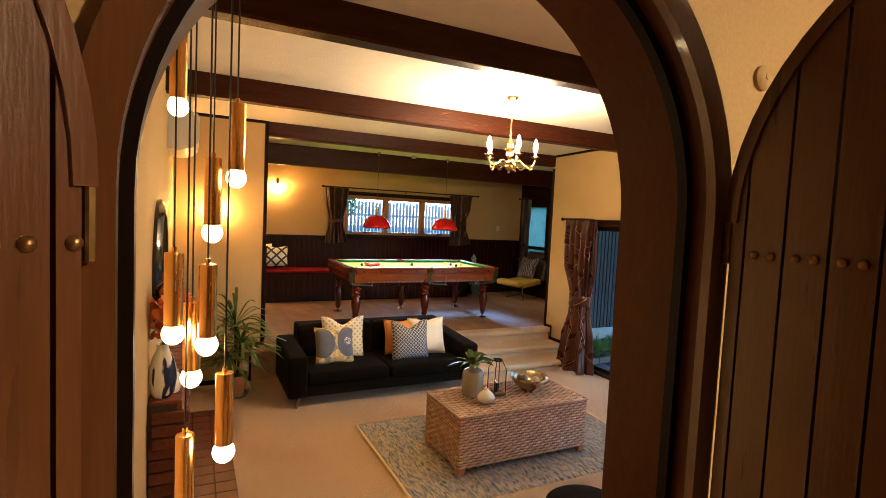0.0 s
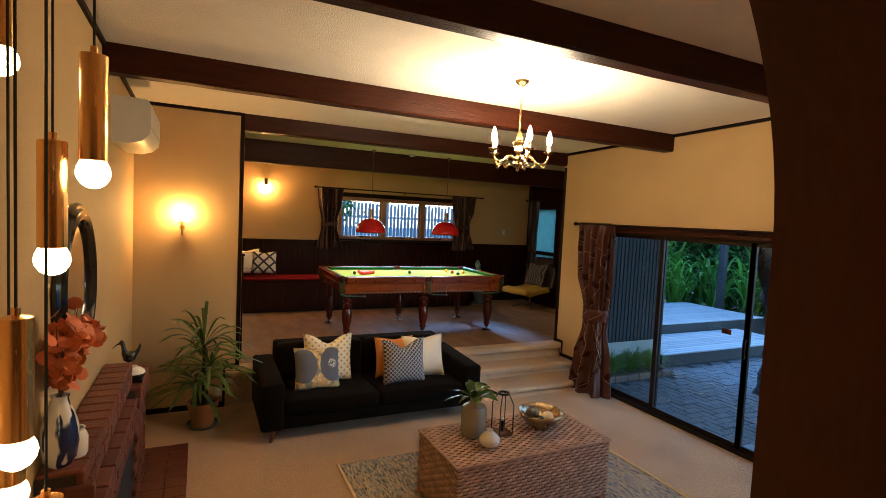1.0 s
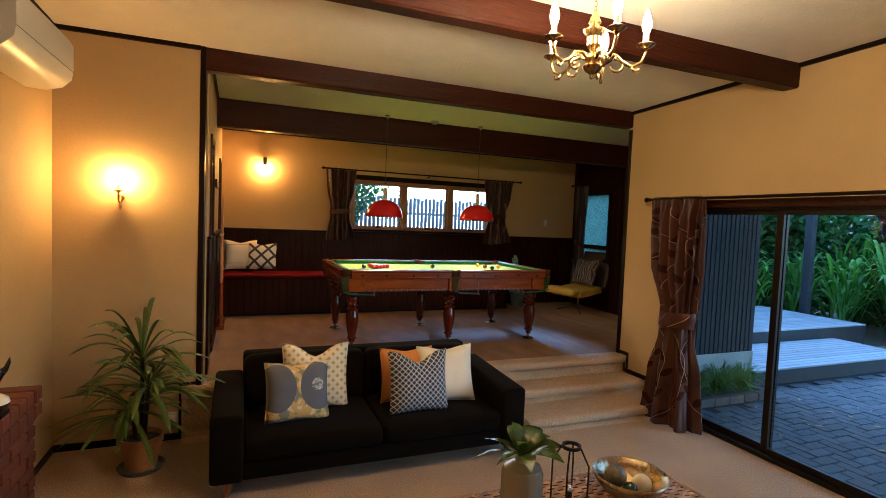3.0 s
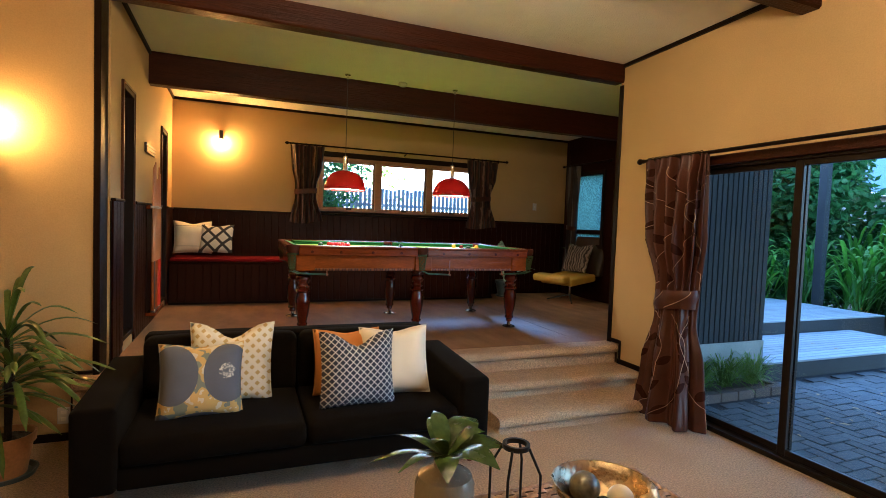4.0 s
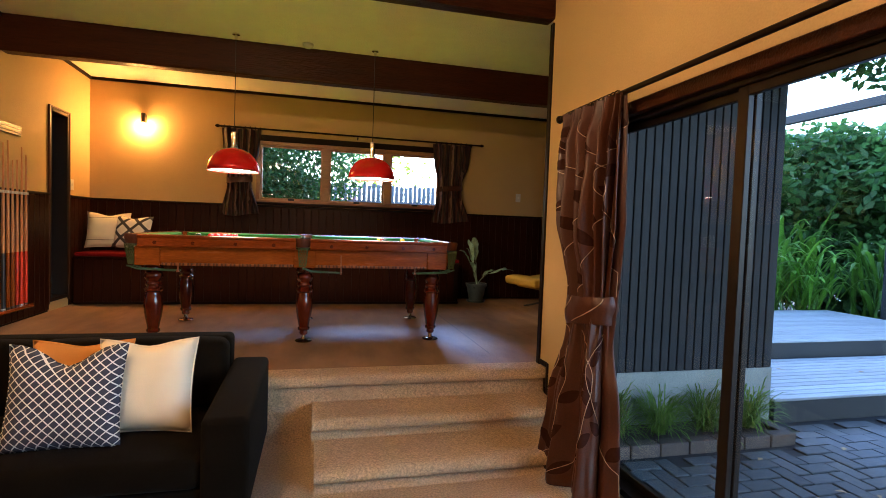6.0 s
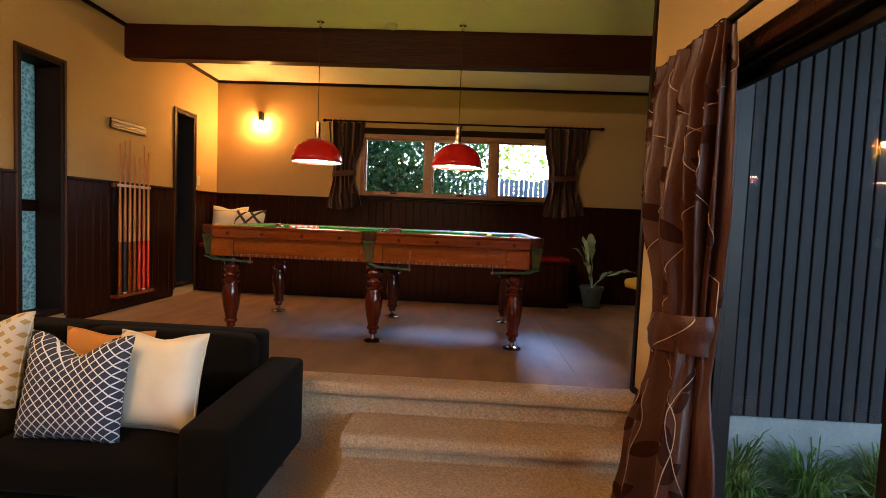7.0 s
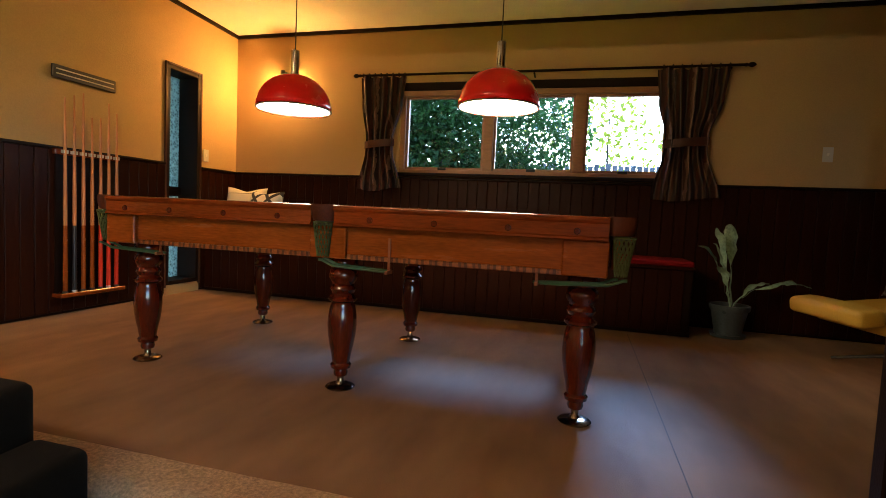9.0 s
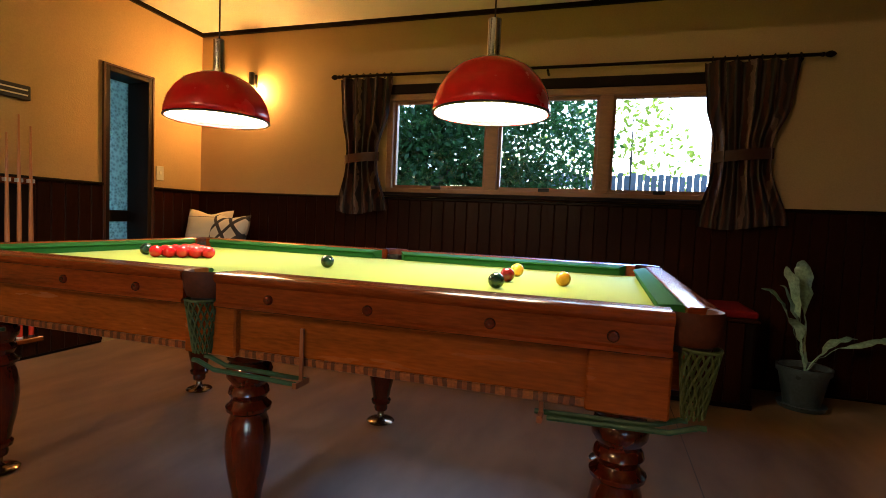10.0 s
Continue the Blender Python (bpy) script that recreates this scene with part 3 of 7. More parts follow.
arch_casing = struct("arch_casing", band(AC, AR - 0.004, AR + 0.05, HF - 0.03, HF - 0.008, SPRING, HALL), M["leaf"], "brown timber casing round the arch", "casing", smooth=True)

# floors, ceilings
floor = struct("floor", boxes(((XW - 0.2, 0.7, -0.12), (XE, YO + 0.05, 0.0))), M["carpet"], "beige cut pile carpet over the lounge floor")
sill_floor = struct("door_threshold", boxes(((XE, 0.7, -0.12), (XE + 0.18, 6.28, -0.02))), M["alu"], "dark metal threshold under the sliding door", "threshold")
bm = bmesh.new()
box(bm, (XU - 0.24, 6.462, 0.0), (XUE + 0.2, YN + 0.2, FLOOR2 - 0.004))
floor_upper = struct("floor_upper", bm, M["carpet_up"], "taupe low pile carpet in the billiard room", "floor")
# seams between carpet widths
for sx in (4.72,):
    part("carpet_seam", boxes(((sx, 6.75, FLOOR2 - 0.005), (sx + 0.004, 9.2, FLOOR2 - 0.0025))), M["seam"], floor_upper)

def tread(name, x0, x1, y0, y1, z0, z1, label):
    b = bmesh.new()
    prof = [(y0 - 0.01, z0), (y0 + 0.034, z0 + 0.03), (y0 + 0.044, z1 - 0.088), (y0 + 0.085, z1 - 0.086), (y0 + 0.085, z1 - 0.076), (y0 + 0.014, z1 - 0.074), (y0 + 0.002, z1 - 0.060), (y0, z1 - 0.040), (y0 + 0.006, z1 - 0.020), (y0 + 0.022, z1 - 0.006), (y0 + 0.050, z1 - 0.001), (y0 + 0.085, z1), (y1, z1), (y1, z0)]
    n = 60
    rows = []
    for i in range(n + 1):
        x = x0 + (x1 - x0) * i / n
        rows.append([b.verts.new((x, y + 0.0025 * noise.noise((x * 9, y, z * 5)), z + 0.002 * noise.noise((x * 7, 7, z)))) for y, z in prof])
    for p, q in zip(rows, rows[1:]):
        for k in range(len(prof) - 1):
            b.faces.new((p[k], q[k], q[k + 1], p[k + 1]))
    b.faces.new(rows[0][::-1]); b.faces.new(rows[-1])
    o = struct(name, b, M["carpet"], label, "step", smooth=True)
    return o


tread("step_top", 0.60, XE, 6.275, 6.46, 0.0, FLOOR2, "carpeted platform edge with rounded nosing")
tread("step_middle", 3.36, XE, 5.99, 6.34, 0.0, 0.25, "beige carpeted step with rounded nosing")
tread("step_bottom", 3.38, XE, 5.625, 6.05, 0.0, 0.116, "beige carpeted step with rounded nosing")


def sloped(name, x0, x1, y0, y1, mat, label):
    b = bmesh.new()
    v = [b.verts.new((x, y, ceil_z(y) + dz)) for dz in (0, 0.12) for x, y in ((x0, y0), (x1, y0), (x1, y1), (x0, y1))]
    for f in ((0, 1, 2, 3), (4, 5, 6, 7), (0, 1, 5, 4), (1, 2, 6, 5), (2, 3, 7, 6), (3, 0, 4, 7)):
        b.faces.new([v[k] for k in f])
    return struct(name, b, mat, label, "ceiling")


sloped("ceiling", XW, XE, YS, YO, M["ceiling"], "textured off-white lounge ceiling")
sloped("ceiling_upper", XU, XUE, YO, YN, M["ceiling"], "textured off-white billiard room ceiling")

# beams
def beam(name, x0, x1, y0, w, d):
    b = bmesh.new()
    n = 30
    rows = []
    for i in range(n + 1):
        x = x0 + (x1 - x0) * i / n
        k = lambda s: 0.004 * noise.noise((x * 2.3, s, y0))
        zt = ceil_z(y0) + 0.02
        rows.append([b.verts.new(p) for p in ((x, y0 + k(1), zt), (x, y0 + k(2), zt - d + 0.014 + k(3)), (x, y0 + 0.014 + k(2), zt - d + k(3)), (x, y0 + w - 0.014, zt - d + k(4)), (x, y0 + w + k(5), zt - d + 0.014), (x, y0 + w + k(5), zt))])
    for p, q in zip(rows, rows[1:]):
        for k in range(6):
            j = (k + 1) % 6
            b.faces.new((p[k], q[k], q[j], p[j]))
    b.faces.new(rows[0]); b.faces.new(rows[-1][::-1])
    return struct(name, b, M["beam"], "dark stained rough-sawn ceiling beam", "beam", smooth=True)


beam("beam_1", XW, XE, 2.74, 0.14, 0.205)
beam("beam_2", XW, XE, 4.60, 0.14, 0.205)
beam("beam_3", 0.72, XE, YO, 0.14, 0.19)
beam("beam_4", XU, XUE, 8.03, 0.14, 0.325)

# dark cornice strips, skirting and corner strips
def strip(name, a, b, label="thin dark timber strip"):
    return struct(name, boxes((a, b, 0.004)), M["trim"], label, "trim")


def cornice(name, a, b):
    (x0, y0), (x1, y1) = a, b
    bm = bmesh.new()
    v = [bm.verts.new((x, y, ceil_z(y) + dz)) for dz in (-0.032, 0.004) for x, y in ((x0, y0), (x1, y0), (x1, y1), (x0, y1))]
    for f in ((0, 1, 2, 3), (4, 5, 6, 7), (0, 1, 5, 4), (1, 2, 6, 5), (2, 3, 7, 6), (3, 0, 4, 7)):
        bm.faces.new([v[k] for k in f])
    struct(name, bm, M["trim"], "thin dark cornice strip", "trim")


for i, (ya, yb) in enumerate(((YS, 2.74), (2.88, 4.60), (4.74, YO))):
    cornice(f"trim_east_{i}", (XE - 0.022, ya), (XE, yb))
    cornice(f"trim_west_{i}", (XW, ya), (XW + 0.022, yb))
cornice("trim_west_end", (XW + 0.022, YO - 0.022), (0.70, YO))
for i, (ya, yb) in enumerate(((YO + 0.14, 8.03), (8.17, YN))):
    cornice(f"trim_upper_{i}", (XU, ya), (XU + 0.022, yb))
cornice("trim_north", (XU + 0.022, YN - 0.022), (XUE, YN))
strip("trim_corner_west", (0.695, YO - 0.012, FLOOR2), (0.735, YO + 0.185, 3.12), "dark timber corner strip")
strip("trim_corner_east", (XE - 0.012, YO + 0.0, FLOOR2 + 0.002), (XE + 0.01, YO + 0.05, 2.92), "dark timber corner strip")
strip("baseboard_west_end", (XW, YO - 0.014, 0.0), (0.585, YO, 0.055), "dark skirting strip")
strip("baseboard_riser_a", (0.575, YO - 0.013, 0.0), (0.598, YO, 0.46))
strip("baseboard_riser_b", (0.575, YO - 0.014, 0.44), (0.70, YO, 0.462))
strip("baseboard_west", (XW, 5.48, 0.0), (XW + 0.014, YO - 0.014, 0.055), "dark skirting strip")
strip("baseboard_east", (XE - 0.014, 5.46, 0.15), (XE, 5.54, 0.2))
strip("baseboard_step_a", (XE - 0.013, 5.94, 0.25), (XE, 6.275, 0.298))
strip("baseboard_step_b", (XE - 0.013, 5.915, 0.116), (XE, 5.94, 0.298))
strip("baseboard_step_c", (XE - 0.013, 6.235, 0.298), (XE, 6.262, 0.475))
strip("baseboard_step_d", (XE - 0.012, 6.262, 0.44), (XE, 6.38, 0.478))

# entry hall behind the camera
hall = struct("hall_floor", boxes(((XW - 0.8, -3.6, HALL - 0.15), (3.3, HF, HALL)), ((AC - AR - 0.02, HF, HALL - 0.15), (AC + AR + 0.02, YS, HALL))), M["hallfloor"], "timber entry hall floor", "floor")
struct("hall_step", boxes(((AC - AR, YS, 0.0), (AC + AR, YS + 0.3, HALL / 2), 0.01)), M["carpet"], "carpeted step below the arch", "step")
struct("hall_wall_west", boxes(((-1.06, -3.6, HALL), (-0.9, HF, 3.35))), M["panel"], "dark panelled entry hall wall", "wall")
struct("hall_wall_east", boxes(((3.1, -3.6, HALL), (3.3, HF, 3.35))), M["panel"], "dark panelled entry hall wall", "wall")
struct("hall_wall_south", boxes(((-1.06, -3.76, HALL), (3.3, -3.6, 3.35))), M["panel"], "dark panelled entry hall wall", "wall")
struct("hall_ceiling", boxes(((-1.06, -3.76, 3.2), (3.3, HF, 3.35))), M["ceiling"], "white entry hall ceiling", "ceiling")
# lamp out of view, added to light the left door leaf and arch wall
unseen_lamp = thing("unseen_hall_light", "unseen round white lamp added on the hall ceiling", "ceiling light", 2.3, -1.8, 3.2)
part("bowl", turned([(0.16, 0), (0.15, -0.04), (0.1, -0.075), (0.02, -0.085)], 24), glow("unseen hall lamp", (1.0, 0.66, 0.32), 75.0), unseen_lamp, smooth=True)
part("rim", turned([(0.175, 0.0), (0.175, -0.015), (0.16, -0.02)], 24), M["brass"], unseen_lamp, smooth=True)


# arched plank doors, standing open into the hall
def plank_door(name, x, inward, label, studs, swing=0.0):
    t = tagged(new(name), label, "door", kind="structure")
    t.matrix_world = pose(x, 0.72, 0, 0, 0, swing) @ pose(-x, -0.72, 0)
    gap = 0.006
    cuts = [0.0] + [0.033 + 0.08 * k for k in range(7)] + [AR]
    for ua, ub in zip(cuts, cuts[1:]):
        b = bmesh.new()
        u0, u1 = ua + gap / 2, ub - gap / 2
        top = lambda u: SPRING + math.sqrt(max(0.0, AR * AR - (AR - u) ** 2))
        us = [u0 + (u1 - u0) * i / 8 for i in range(9)]
        lows = [[b.verts.new((xx, 0.72 - u, HALL + 0.01)) for u in us] for xx in (x, x + inward * 0.045)]
        tops = [[b.verts.new((xx, 0.72 - u, top(u))) for u in us] for xx in (x, x + inward * 0.045)]
        for s in (0, 1):
            for i in range(8):
                b.faces.new((lows[s][i], lows[s][i + 1], tops[s][i + 1], tops[s][i]))
        for i in range(8):
            b.faces.new((tops[0][i], tops[0][i + 1], tops[1][i + 1], tops[1][i]))
            b.faces.new((lows[0][i], lows[0][i + 1], lows[1][i + 1], lows[1][i]))
        for i in (0, 8):
            b.faces.new((lows[0][i], tops[0][i], tops[1][i], lows[1][i]))
        part("plank", b, M["leaf"], t)
    for u in studs:
        for z in (2.035, 1.2):
            part("stud", ball(0.0095, (x - inward * 0.002, 0.72 - u, z), 1), M["steel"], t, "domed metal stud", smooth="all")
    back = bmesh.new()
    box(back, (x + inward * 0.02, 0.72, HALL + 0.05), (x + inward * 0.03, 0.72 - AR, SPRING))
    part("backing", back, M["trim"], t)
    # curved edging on the arched head
    b = bmesh.new()
    prev = None
    for i in range(17):
        a = math.pi / 2 * i / 16
        ring = []
        for r in (AR + 0.012, AR - 0.016):
            for xx in (x - inward * 0.007, x + inward * 0.05):
                ring.append(b.verts.new((xx, 0.72 - (AR - r * math.cos(a)), SPRING + r * math.sin(a))))
        if prev:
            for k, j in ((0, 1), (1, 3), (3, 2), (2, 0)):
                b.faces.new((prev[k], prev[j], ring[j], ring[k]))
        prev = ring
    part("edging", b, M["leaf"], t, smooth=True)
    for z in (0.7, 2.06):
        part("hinge", boxes(((x - inward * 0.004, 0.72, z - 0.05), (x + inward * 0.02, 0.733, z + 0.05), 0.003)), M["antique"], t, "worn brass hinge")
    return t


plank_door("door_left", AC - AR - 0.025, -1, "arched brown plank door leaf folded well back", [0.012] + [0.033 + 0.08 * k + q for k in range(6) for q in (0.026, 0.058)], -50)
plank_door("door_right", AC + AR + 0.03, 1, "arched dark brown plank door leaf standing open", [0.033 + 0.08 * k + q for k in range(6) for q in (0.024, 0.057)])
sensor = thing("wall_sensor", "small round white sensor on the hall wall", "sensor", 1.13, HF, 2.44)
part("body", turned([(0.028, 0), (0.028, 0.008), (0.022, 0.014), (0.0071, 0.016), (0.007, 0.018)], 24), M["wall"], sensor, smooth=True, at=pose(0, 0, 0, 90, 0, 0))

# ---- windows and the sliding door ----
def pane(name, a, b, parent, mat):
    o = part(name, boxes((a, b)), mat, parent)
    o.visible_shadow = False
    return o


slider = tagged(new("sliding_door_1"), "wide bronze aluminium sliding glass door, closed", "sliding door", kind="structure")
x0, x1 = XE + 0.03, XE + 0.13
for a, b, n in (((XE + 0.031, DOOR[0], 2.035), (XE + 0.185, DOOR[1], 2.072), "head"), ((x0 - 0.02, DOOR[0], -0.02), (x1, DOOR[1], 0.035), "track"), ((XE + 0.002, DOOR[0], 0.035), (XE + 0.185, DOOR[0] + 0.04, 2.035), "jamb"), ((XE + 0.002, DOOR[1] - 0.04, 0.035), (XE + 0.185, DOOR[1], 2.035), "jamb")):
    part(n, boxes((a, b, 0.004)), M["alu"], slider)
part("casing", boxes(((XE - 0.016, DOOR[0] - 0.05, 2.055), (XE + 0.03, DOOR[1] + 0.03, 2.125), 0.004)), M["beam"], slider, "dark timber architrave")
edges = [5.68, 4.70, 3.65, 2.70, 1.74]
for k in range(4):
    ya, yb = edges[k + 1] - 0.03, edges[k] + 0.03
    xo = XE + (0.05 if k in (1, 2) else 0.085)
    p = part("panel_frame", boxes(((xo, ya, 0.035), (xo + 0.03, ya + 0.055, 2.035), 0.003), ((xo, yb - 0.055, 0.035), (xo + 0.03, yb, 2.035), 0.003), ((xo, ya + 0.055, 0.035), (xo + 0.03, yb - 0.055, 0.085), 0.003), ((xo, ya + 0.055, 1.995), (xo + 0.03, yb - 0.055, 2.035), 0.003)), M["alu"], slider)
    pane("pane", (xo + 0.012, ya + 0.05, 0.08), (xo + 0.016, yb - 0.05, 2.0), p, M["glass"])
    if k in (1, 2):
        yy = ya + 0.028 if k == 1 else yb - 0.028
        part("door_handle", boxes(((xo - 0.03, yy - 0.014, 0.92), (xo - 0.018, yy + 0.014, 1.12), 0.004), ((xo - 0.02, yy - 0.01, 0.93), (xo, yy + 0.01, 0.95)), ((xo - 0.02, yy - 0.01, 1.09), (xo, yy + 0.01, 1.11))), M["black"], p, "black pull handle")
part("door_label", boxes(((XE + 0.044, 3.80, 1.12), (XE + 0.048, 3.90, 1.17))), M["leather"], slider, "small brown sticker")

window_1 = tagged(new("window_1"), "long varnished timber window of three panes", "window", kind="structure")
wx0, wx1, wz0, wz1 = WIN_N
part("window_frame", boxes(((wx0, YN - 0.02, wz1 - 0.05), (wx1, YN + 0.1, wz1), 0.004), ((wx0, YN - 0.02, wz0), (wx1, YN + 0.1, wz0 + 0.035), 0.004), ((wx0, YN - 0.02, wz0 + 0.035), (wx0 + 0.05, YN + 0.1, wz1 - 0.05), 0.004), ((wx1 - 0.05, YN - 0.02, wz0 + 0.035), (wx1, YN + 0.1, wz1 - 0.05), 0.004)), M["winframe"], window_1)
for mx in (3.455, 4.262):
    part("mullion", boxes(((mx - 0.046, YN - 0.018, wz0 + 0.035), (mx + 0.046, YN + 0.1, wz1 - 0.05), 0.004)), M["winframe"], window_1)
for a, b in ((wx0 + 0.05, 3.409), (3.501, 4.216), (4.308, wx1 - 0.05)):
    s = part("sash", boxes(((a, YN + 0.02, wz0 + 0.035), (b, YN + 0.06, wz0 + 0.06)), ((a, YN + 0.02, wz1 - 0.07), (b, YN + 0.06, wz1 - 0.05)), ((a, YN + 0.02, wz0 + 0.06), (a + 0.02, YN + 0.06, wz1 - 0.07)), ((b - 0.02, YN + 0.02, wz0 + 0.06), (b, YN + 0.06, wz1 - 0.07))), M["winframe"], window_1)
    pane("pane", (a + 0.01, YN + 0.04, wz0 + 0.05), (b - 0.01, YN + 0.044, wz1 - 0.06), s, M["glass"])
    part("stay", boxes((((a + b) / 2 - 0.04, YN - 0.03, wz0 + 0.03), ((a + b) / 2 + 0.04, YN - 0.018, wz0 + 0.055), 0.004)), M["iron"], s, "black window stay")
part("head_casing", boxes(((wx0 - 0.06, YN - 0.026, wz1), (wx1 + 0.06, YN, wz1 + 0.075), 0.004)), M["darkframe"], window_1)
part("window_sill", boxes(((wx0 - 0.05, YN - 0.05, wz0 - 0.032), (wx1 + 0.05, YN, wz0), 0.006)), M["darkframe"], window_1)

for k, (ya, yb, za, zb) in enumerate(WIN_W):
    w = tagged(new(f"window_{k + 2}"), "tall narrow window of obscure glass in a dark frame", "window", kind="structure")
    xa, xb = XU - 0.24, XU + 0.014
    f = 0.035
    part("window_frame", boxes(((xa, ya, za), (xb, ya + f, zb), 0.003), ((xa, yb - f, za), (xb, yb, zb), 0.003), ((xa, ya + f, zb - f), (xb, yb - f, zb), 0.003), ((xa, ya + f, za), (xb, yb - f, za + f), 0.003)), M["darkframe"], w)
    part("architrave", boxes(((XU, ya - 0.02, za - 0.02), (XU + 0.02, ya, zb + 0.02), 0.003), ((XU, yb, za - 0.02), (XU + 0.02, yb + 0.02, zb + 0.02), 0.003), ((XU, ya, zb), (XU + 0.02, yb, zb + 0.02), 0.003)), M["architrave"], w)
    part("transom", boxes(((xa + 0.02, ya + f, 1.33), (xa + 0.07, yb - f, 1.42), 0.003)), M["darkframe"], w)
    for c, d in ((za + f, 1.33), (1.42, zb - f)):
        pane("pane", (xa + 0.035, ya + f, c), (xa + 0.04, yb - f, d), w, M["frosted_dim"])

window_4 = tagged(new("window_4"), "dark framed side window with patterned light panes", "window", kind="structure")
ya, yb, za, zb = WIN_E
part("window_frame", boxes(((XUE - 0.02, ya, za), (XUE + 0.1, ya + 0.06, zb), 0.004), ((XUE - 0.02, yb - 0.06, za), (XUE + 0.1, yb, zb), 0.004), ((XUE - 0.02, ya + 0.06, zb - 0.06), (XUE + 0.1, yb - 0.06, zb), 0.004), ((XUE - 0.02, ya + 0.06, za), (XUE + 0.1, yb - 0.06, za + 0.06), 0.004), ((XUE, ya + 0.06, 1.46), (XUE + 0.08, yb - 0.06, 1.53), 0.004)), M["darkframe"], window_4)
for c, d in ((za + 0.06, 1.46), (1.53, zb - 0.06)):
    pane("pane", (XUE + 0.04, ya + 0.05, c), (XUE + 0.044, yb - 0.05, d), window_4, M["frosted"])

# ---- dado boards ----
DADO = 1.60
def board_mesh(w, h, d=0.014):
    b = bmesh.new()
    box(b, (0.0015, -d, 0), (w - 0.0015, 0, h), 0.004)
    return b


bw = 0.094
north_dado = struct("dado_north", boxes(((XU, YN - 0.006, FLOOR2), (XUE, YN - 0.001, DADO))), M["trim"], "dark tongue and groove dado along the back wall", "dado")
first = None
n = int((XUE - XU) / bw)
for i in range(n):
    at = pose(XU + i * bw, YN - 0.006, FLOOR2 + 0.02)
    x = XU + i * bw
    if first is None:
        first = part("board", board_mesh(bw, DADO - FLOOR2 - 0.02), M["panel"], north_dado, at=at)
    else:
        share(first, "board", north_dado, at)
part("dado_cap", boxes(((XU, YN - 0.032, DADO), (XUE, YN - 0.001, DADO + 0.022), 0.005)), M["trim"], north_dado)
west_dado = struct("dado_west", boxes(((XU + 0.001, YO + 0.18, FLOOR2), (XU + 0.006, 6.88, DADO)), ((XU + 0.001, 7.34, FLOOR2), (XU + 0.006, 8.82, DADO)), ((XU + 0.001, 9.26, FLOOR2), (XU + 0.006, YN - 0.02, DADO))), M["trim"], "dark tongue and groove dado along the side wall", "dado")
for a, b in ((YO + 0.19, 6.88), (7.34, 8.82), (9.26, YN - 0.03)):
    k = max(1, round((b - a) / bw))
    w = (b - a) / k
    ob = None
    for i in range(k):
        at = pose(XU + 0.006, a + i * w, FLOOR2 + 0.02, 0, 0, 90)
        if ob is None:
            ob = part("board", board_mesh(w, DADO - FLOOR2 - 0.02), M["panel"], west_dado, at=at)
        else:
            share(ob, "board", west_dado, at)
    part("dado_cap", boxes(((XU + 0.001, a, DADO), (XU + 0.032, b, DADO + 0.022), 0.005)), M["trim"], west_dado)
east_boards = None
for i in range(35):
    at = pose(XUE, YN - 0.02 - i * bw, FLOOR2, 0, 0, -90)
    y = YN - 0.02 - i * bw
    if WIN_E[0] - 0.1 < y - bw / 2 < WIN_E[1] + 0.1 or y - bw < 6.44:
        continue
    if east_boards is None:
        east_boards = part("board", board_mesh(bw, 2.6), M["panel"], wall_upper_east, at=at)
    else:
        share(east_boards, "board", wall_upper_east, at)

# ---- soft shapes ----
def cushion_mesh(w, h, t, chop=0.0, n=18):
    """A stuffed cushion, standing in x and z, pinched at its corners, with a dented top edge."""
    bm = bmesh.new()
    grid = {}
    for s in (1, -1):
        for i in range(n + 1):
            for j in range(n + 1):
                u, v = 2 * i / n - 1, 2 * j / n - 1
                if s == -1 and (i in (0, n) or j in (0, n)):
                    grid[s, i, j] = grid[1, i, j]
                    continue
                x = u * w / 2 * (1 - 0.075 * (1 - v * v))
                z = v * h / 2 * (1 - 0.075 * (1 - u * u))
                if v > -0.3:
                    z -= chop * math.exp(-(u / 0.42) ** 2) * ((v + 0.3) / 1.3) ** 2
                d = t / 2 * (max(0, 1 - u ** 4) ** 0.55) * (max(0, 1 - v ** 4) ** 0.55)
                d += 0.006 * noise.noise((u * 2.5, v * 2.5, s * 3 + w * 9))
                grid[s, i, j] = bm.verts.new((x, -s * d if 0 < i < n and 0 < j < n else 0, z))
        for i in range(n):
            for j in range(n):
                bm.faces.new([grid[s, a, b] for a, b in ((i, j), (i + 1, j), (i + 1, j + 1), (i, j + 1))])
    return bm


def cushion(name, label, mat, x, y, z, w, h, t, lean, turn, chop=0.0, roll=0.0, group=""):
    c = thing(name, label, "cushion", x, y, z, 0, group)
    c.matrix_world = pose(x, y, z, 0, 0, turn) @ pose(0, 0, 0, -lean, 0, 0) @ pose(0, 0, 0, 0, roll, 0)
    o = part("cover", cushion_mesh(w, h, t, chop), mat, c, smooth="all")
    seam = bmesh.new()
    pts = []
    n = 10
    edge = [(-1 + 2 * k / n, -1) for k in range(n)] + [(1, -1 + 2 * k / n) for k in range(n)] + [(1 - 2 * k / n, 1) for k in range(n)] + [(-1, 1 - 2 * k / n) for k in range(n + 1)]
    for u, v in edge:
        xx = u * w / 2 * (1 - 0.075 * (1 - v * v))
        zz = v * h / 2 * (1 - 0.075 * (1 - u * u)) - (chop * math.exp(-(u / 0.42) ** 2) * ((v + 0.3) / 1.3) ** 2 if v > -0.3 else 0)
        pts.append((xx, 0, zz))
    tube(seam, pts, 0.004, 5, False)
    part("piping", seam, mat, c, smooth="all")
    return c


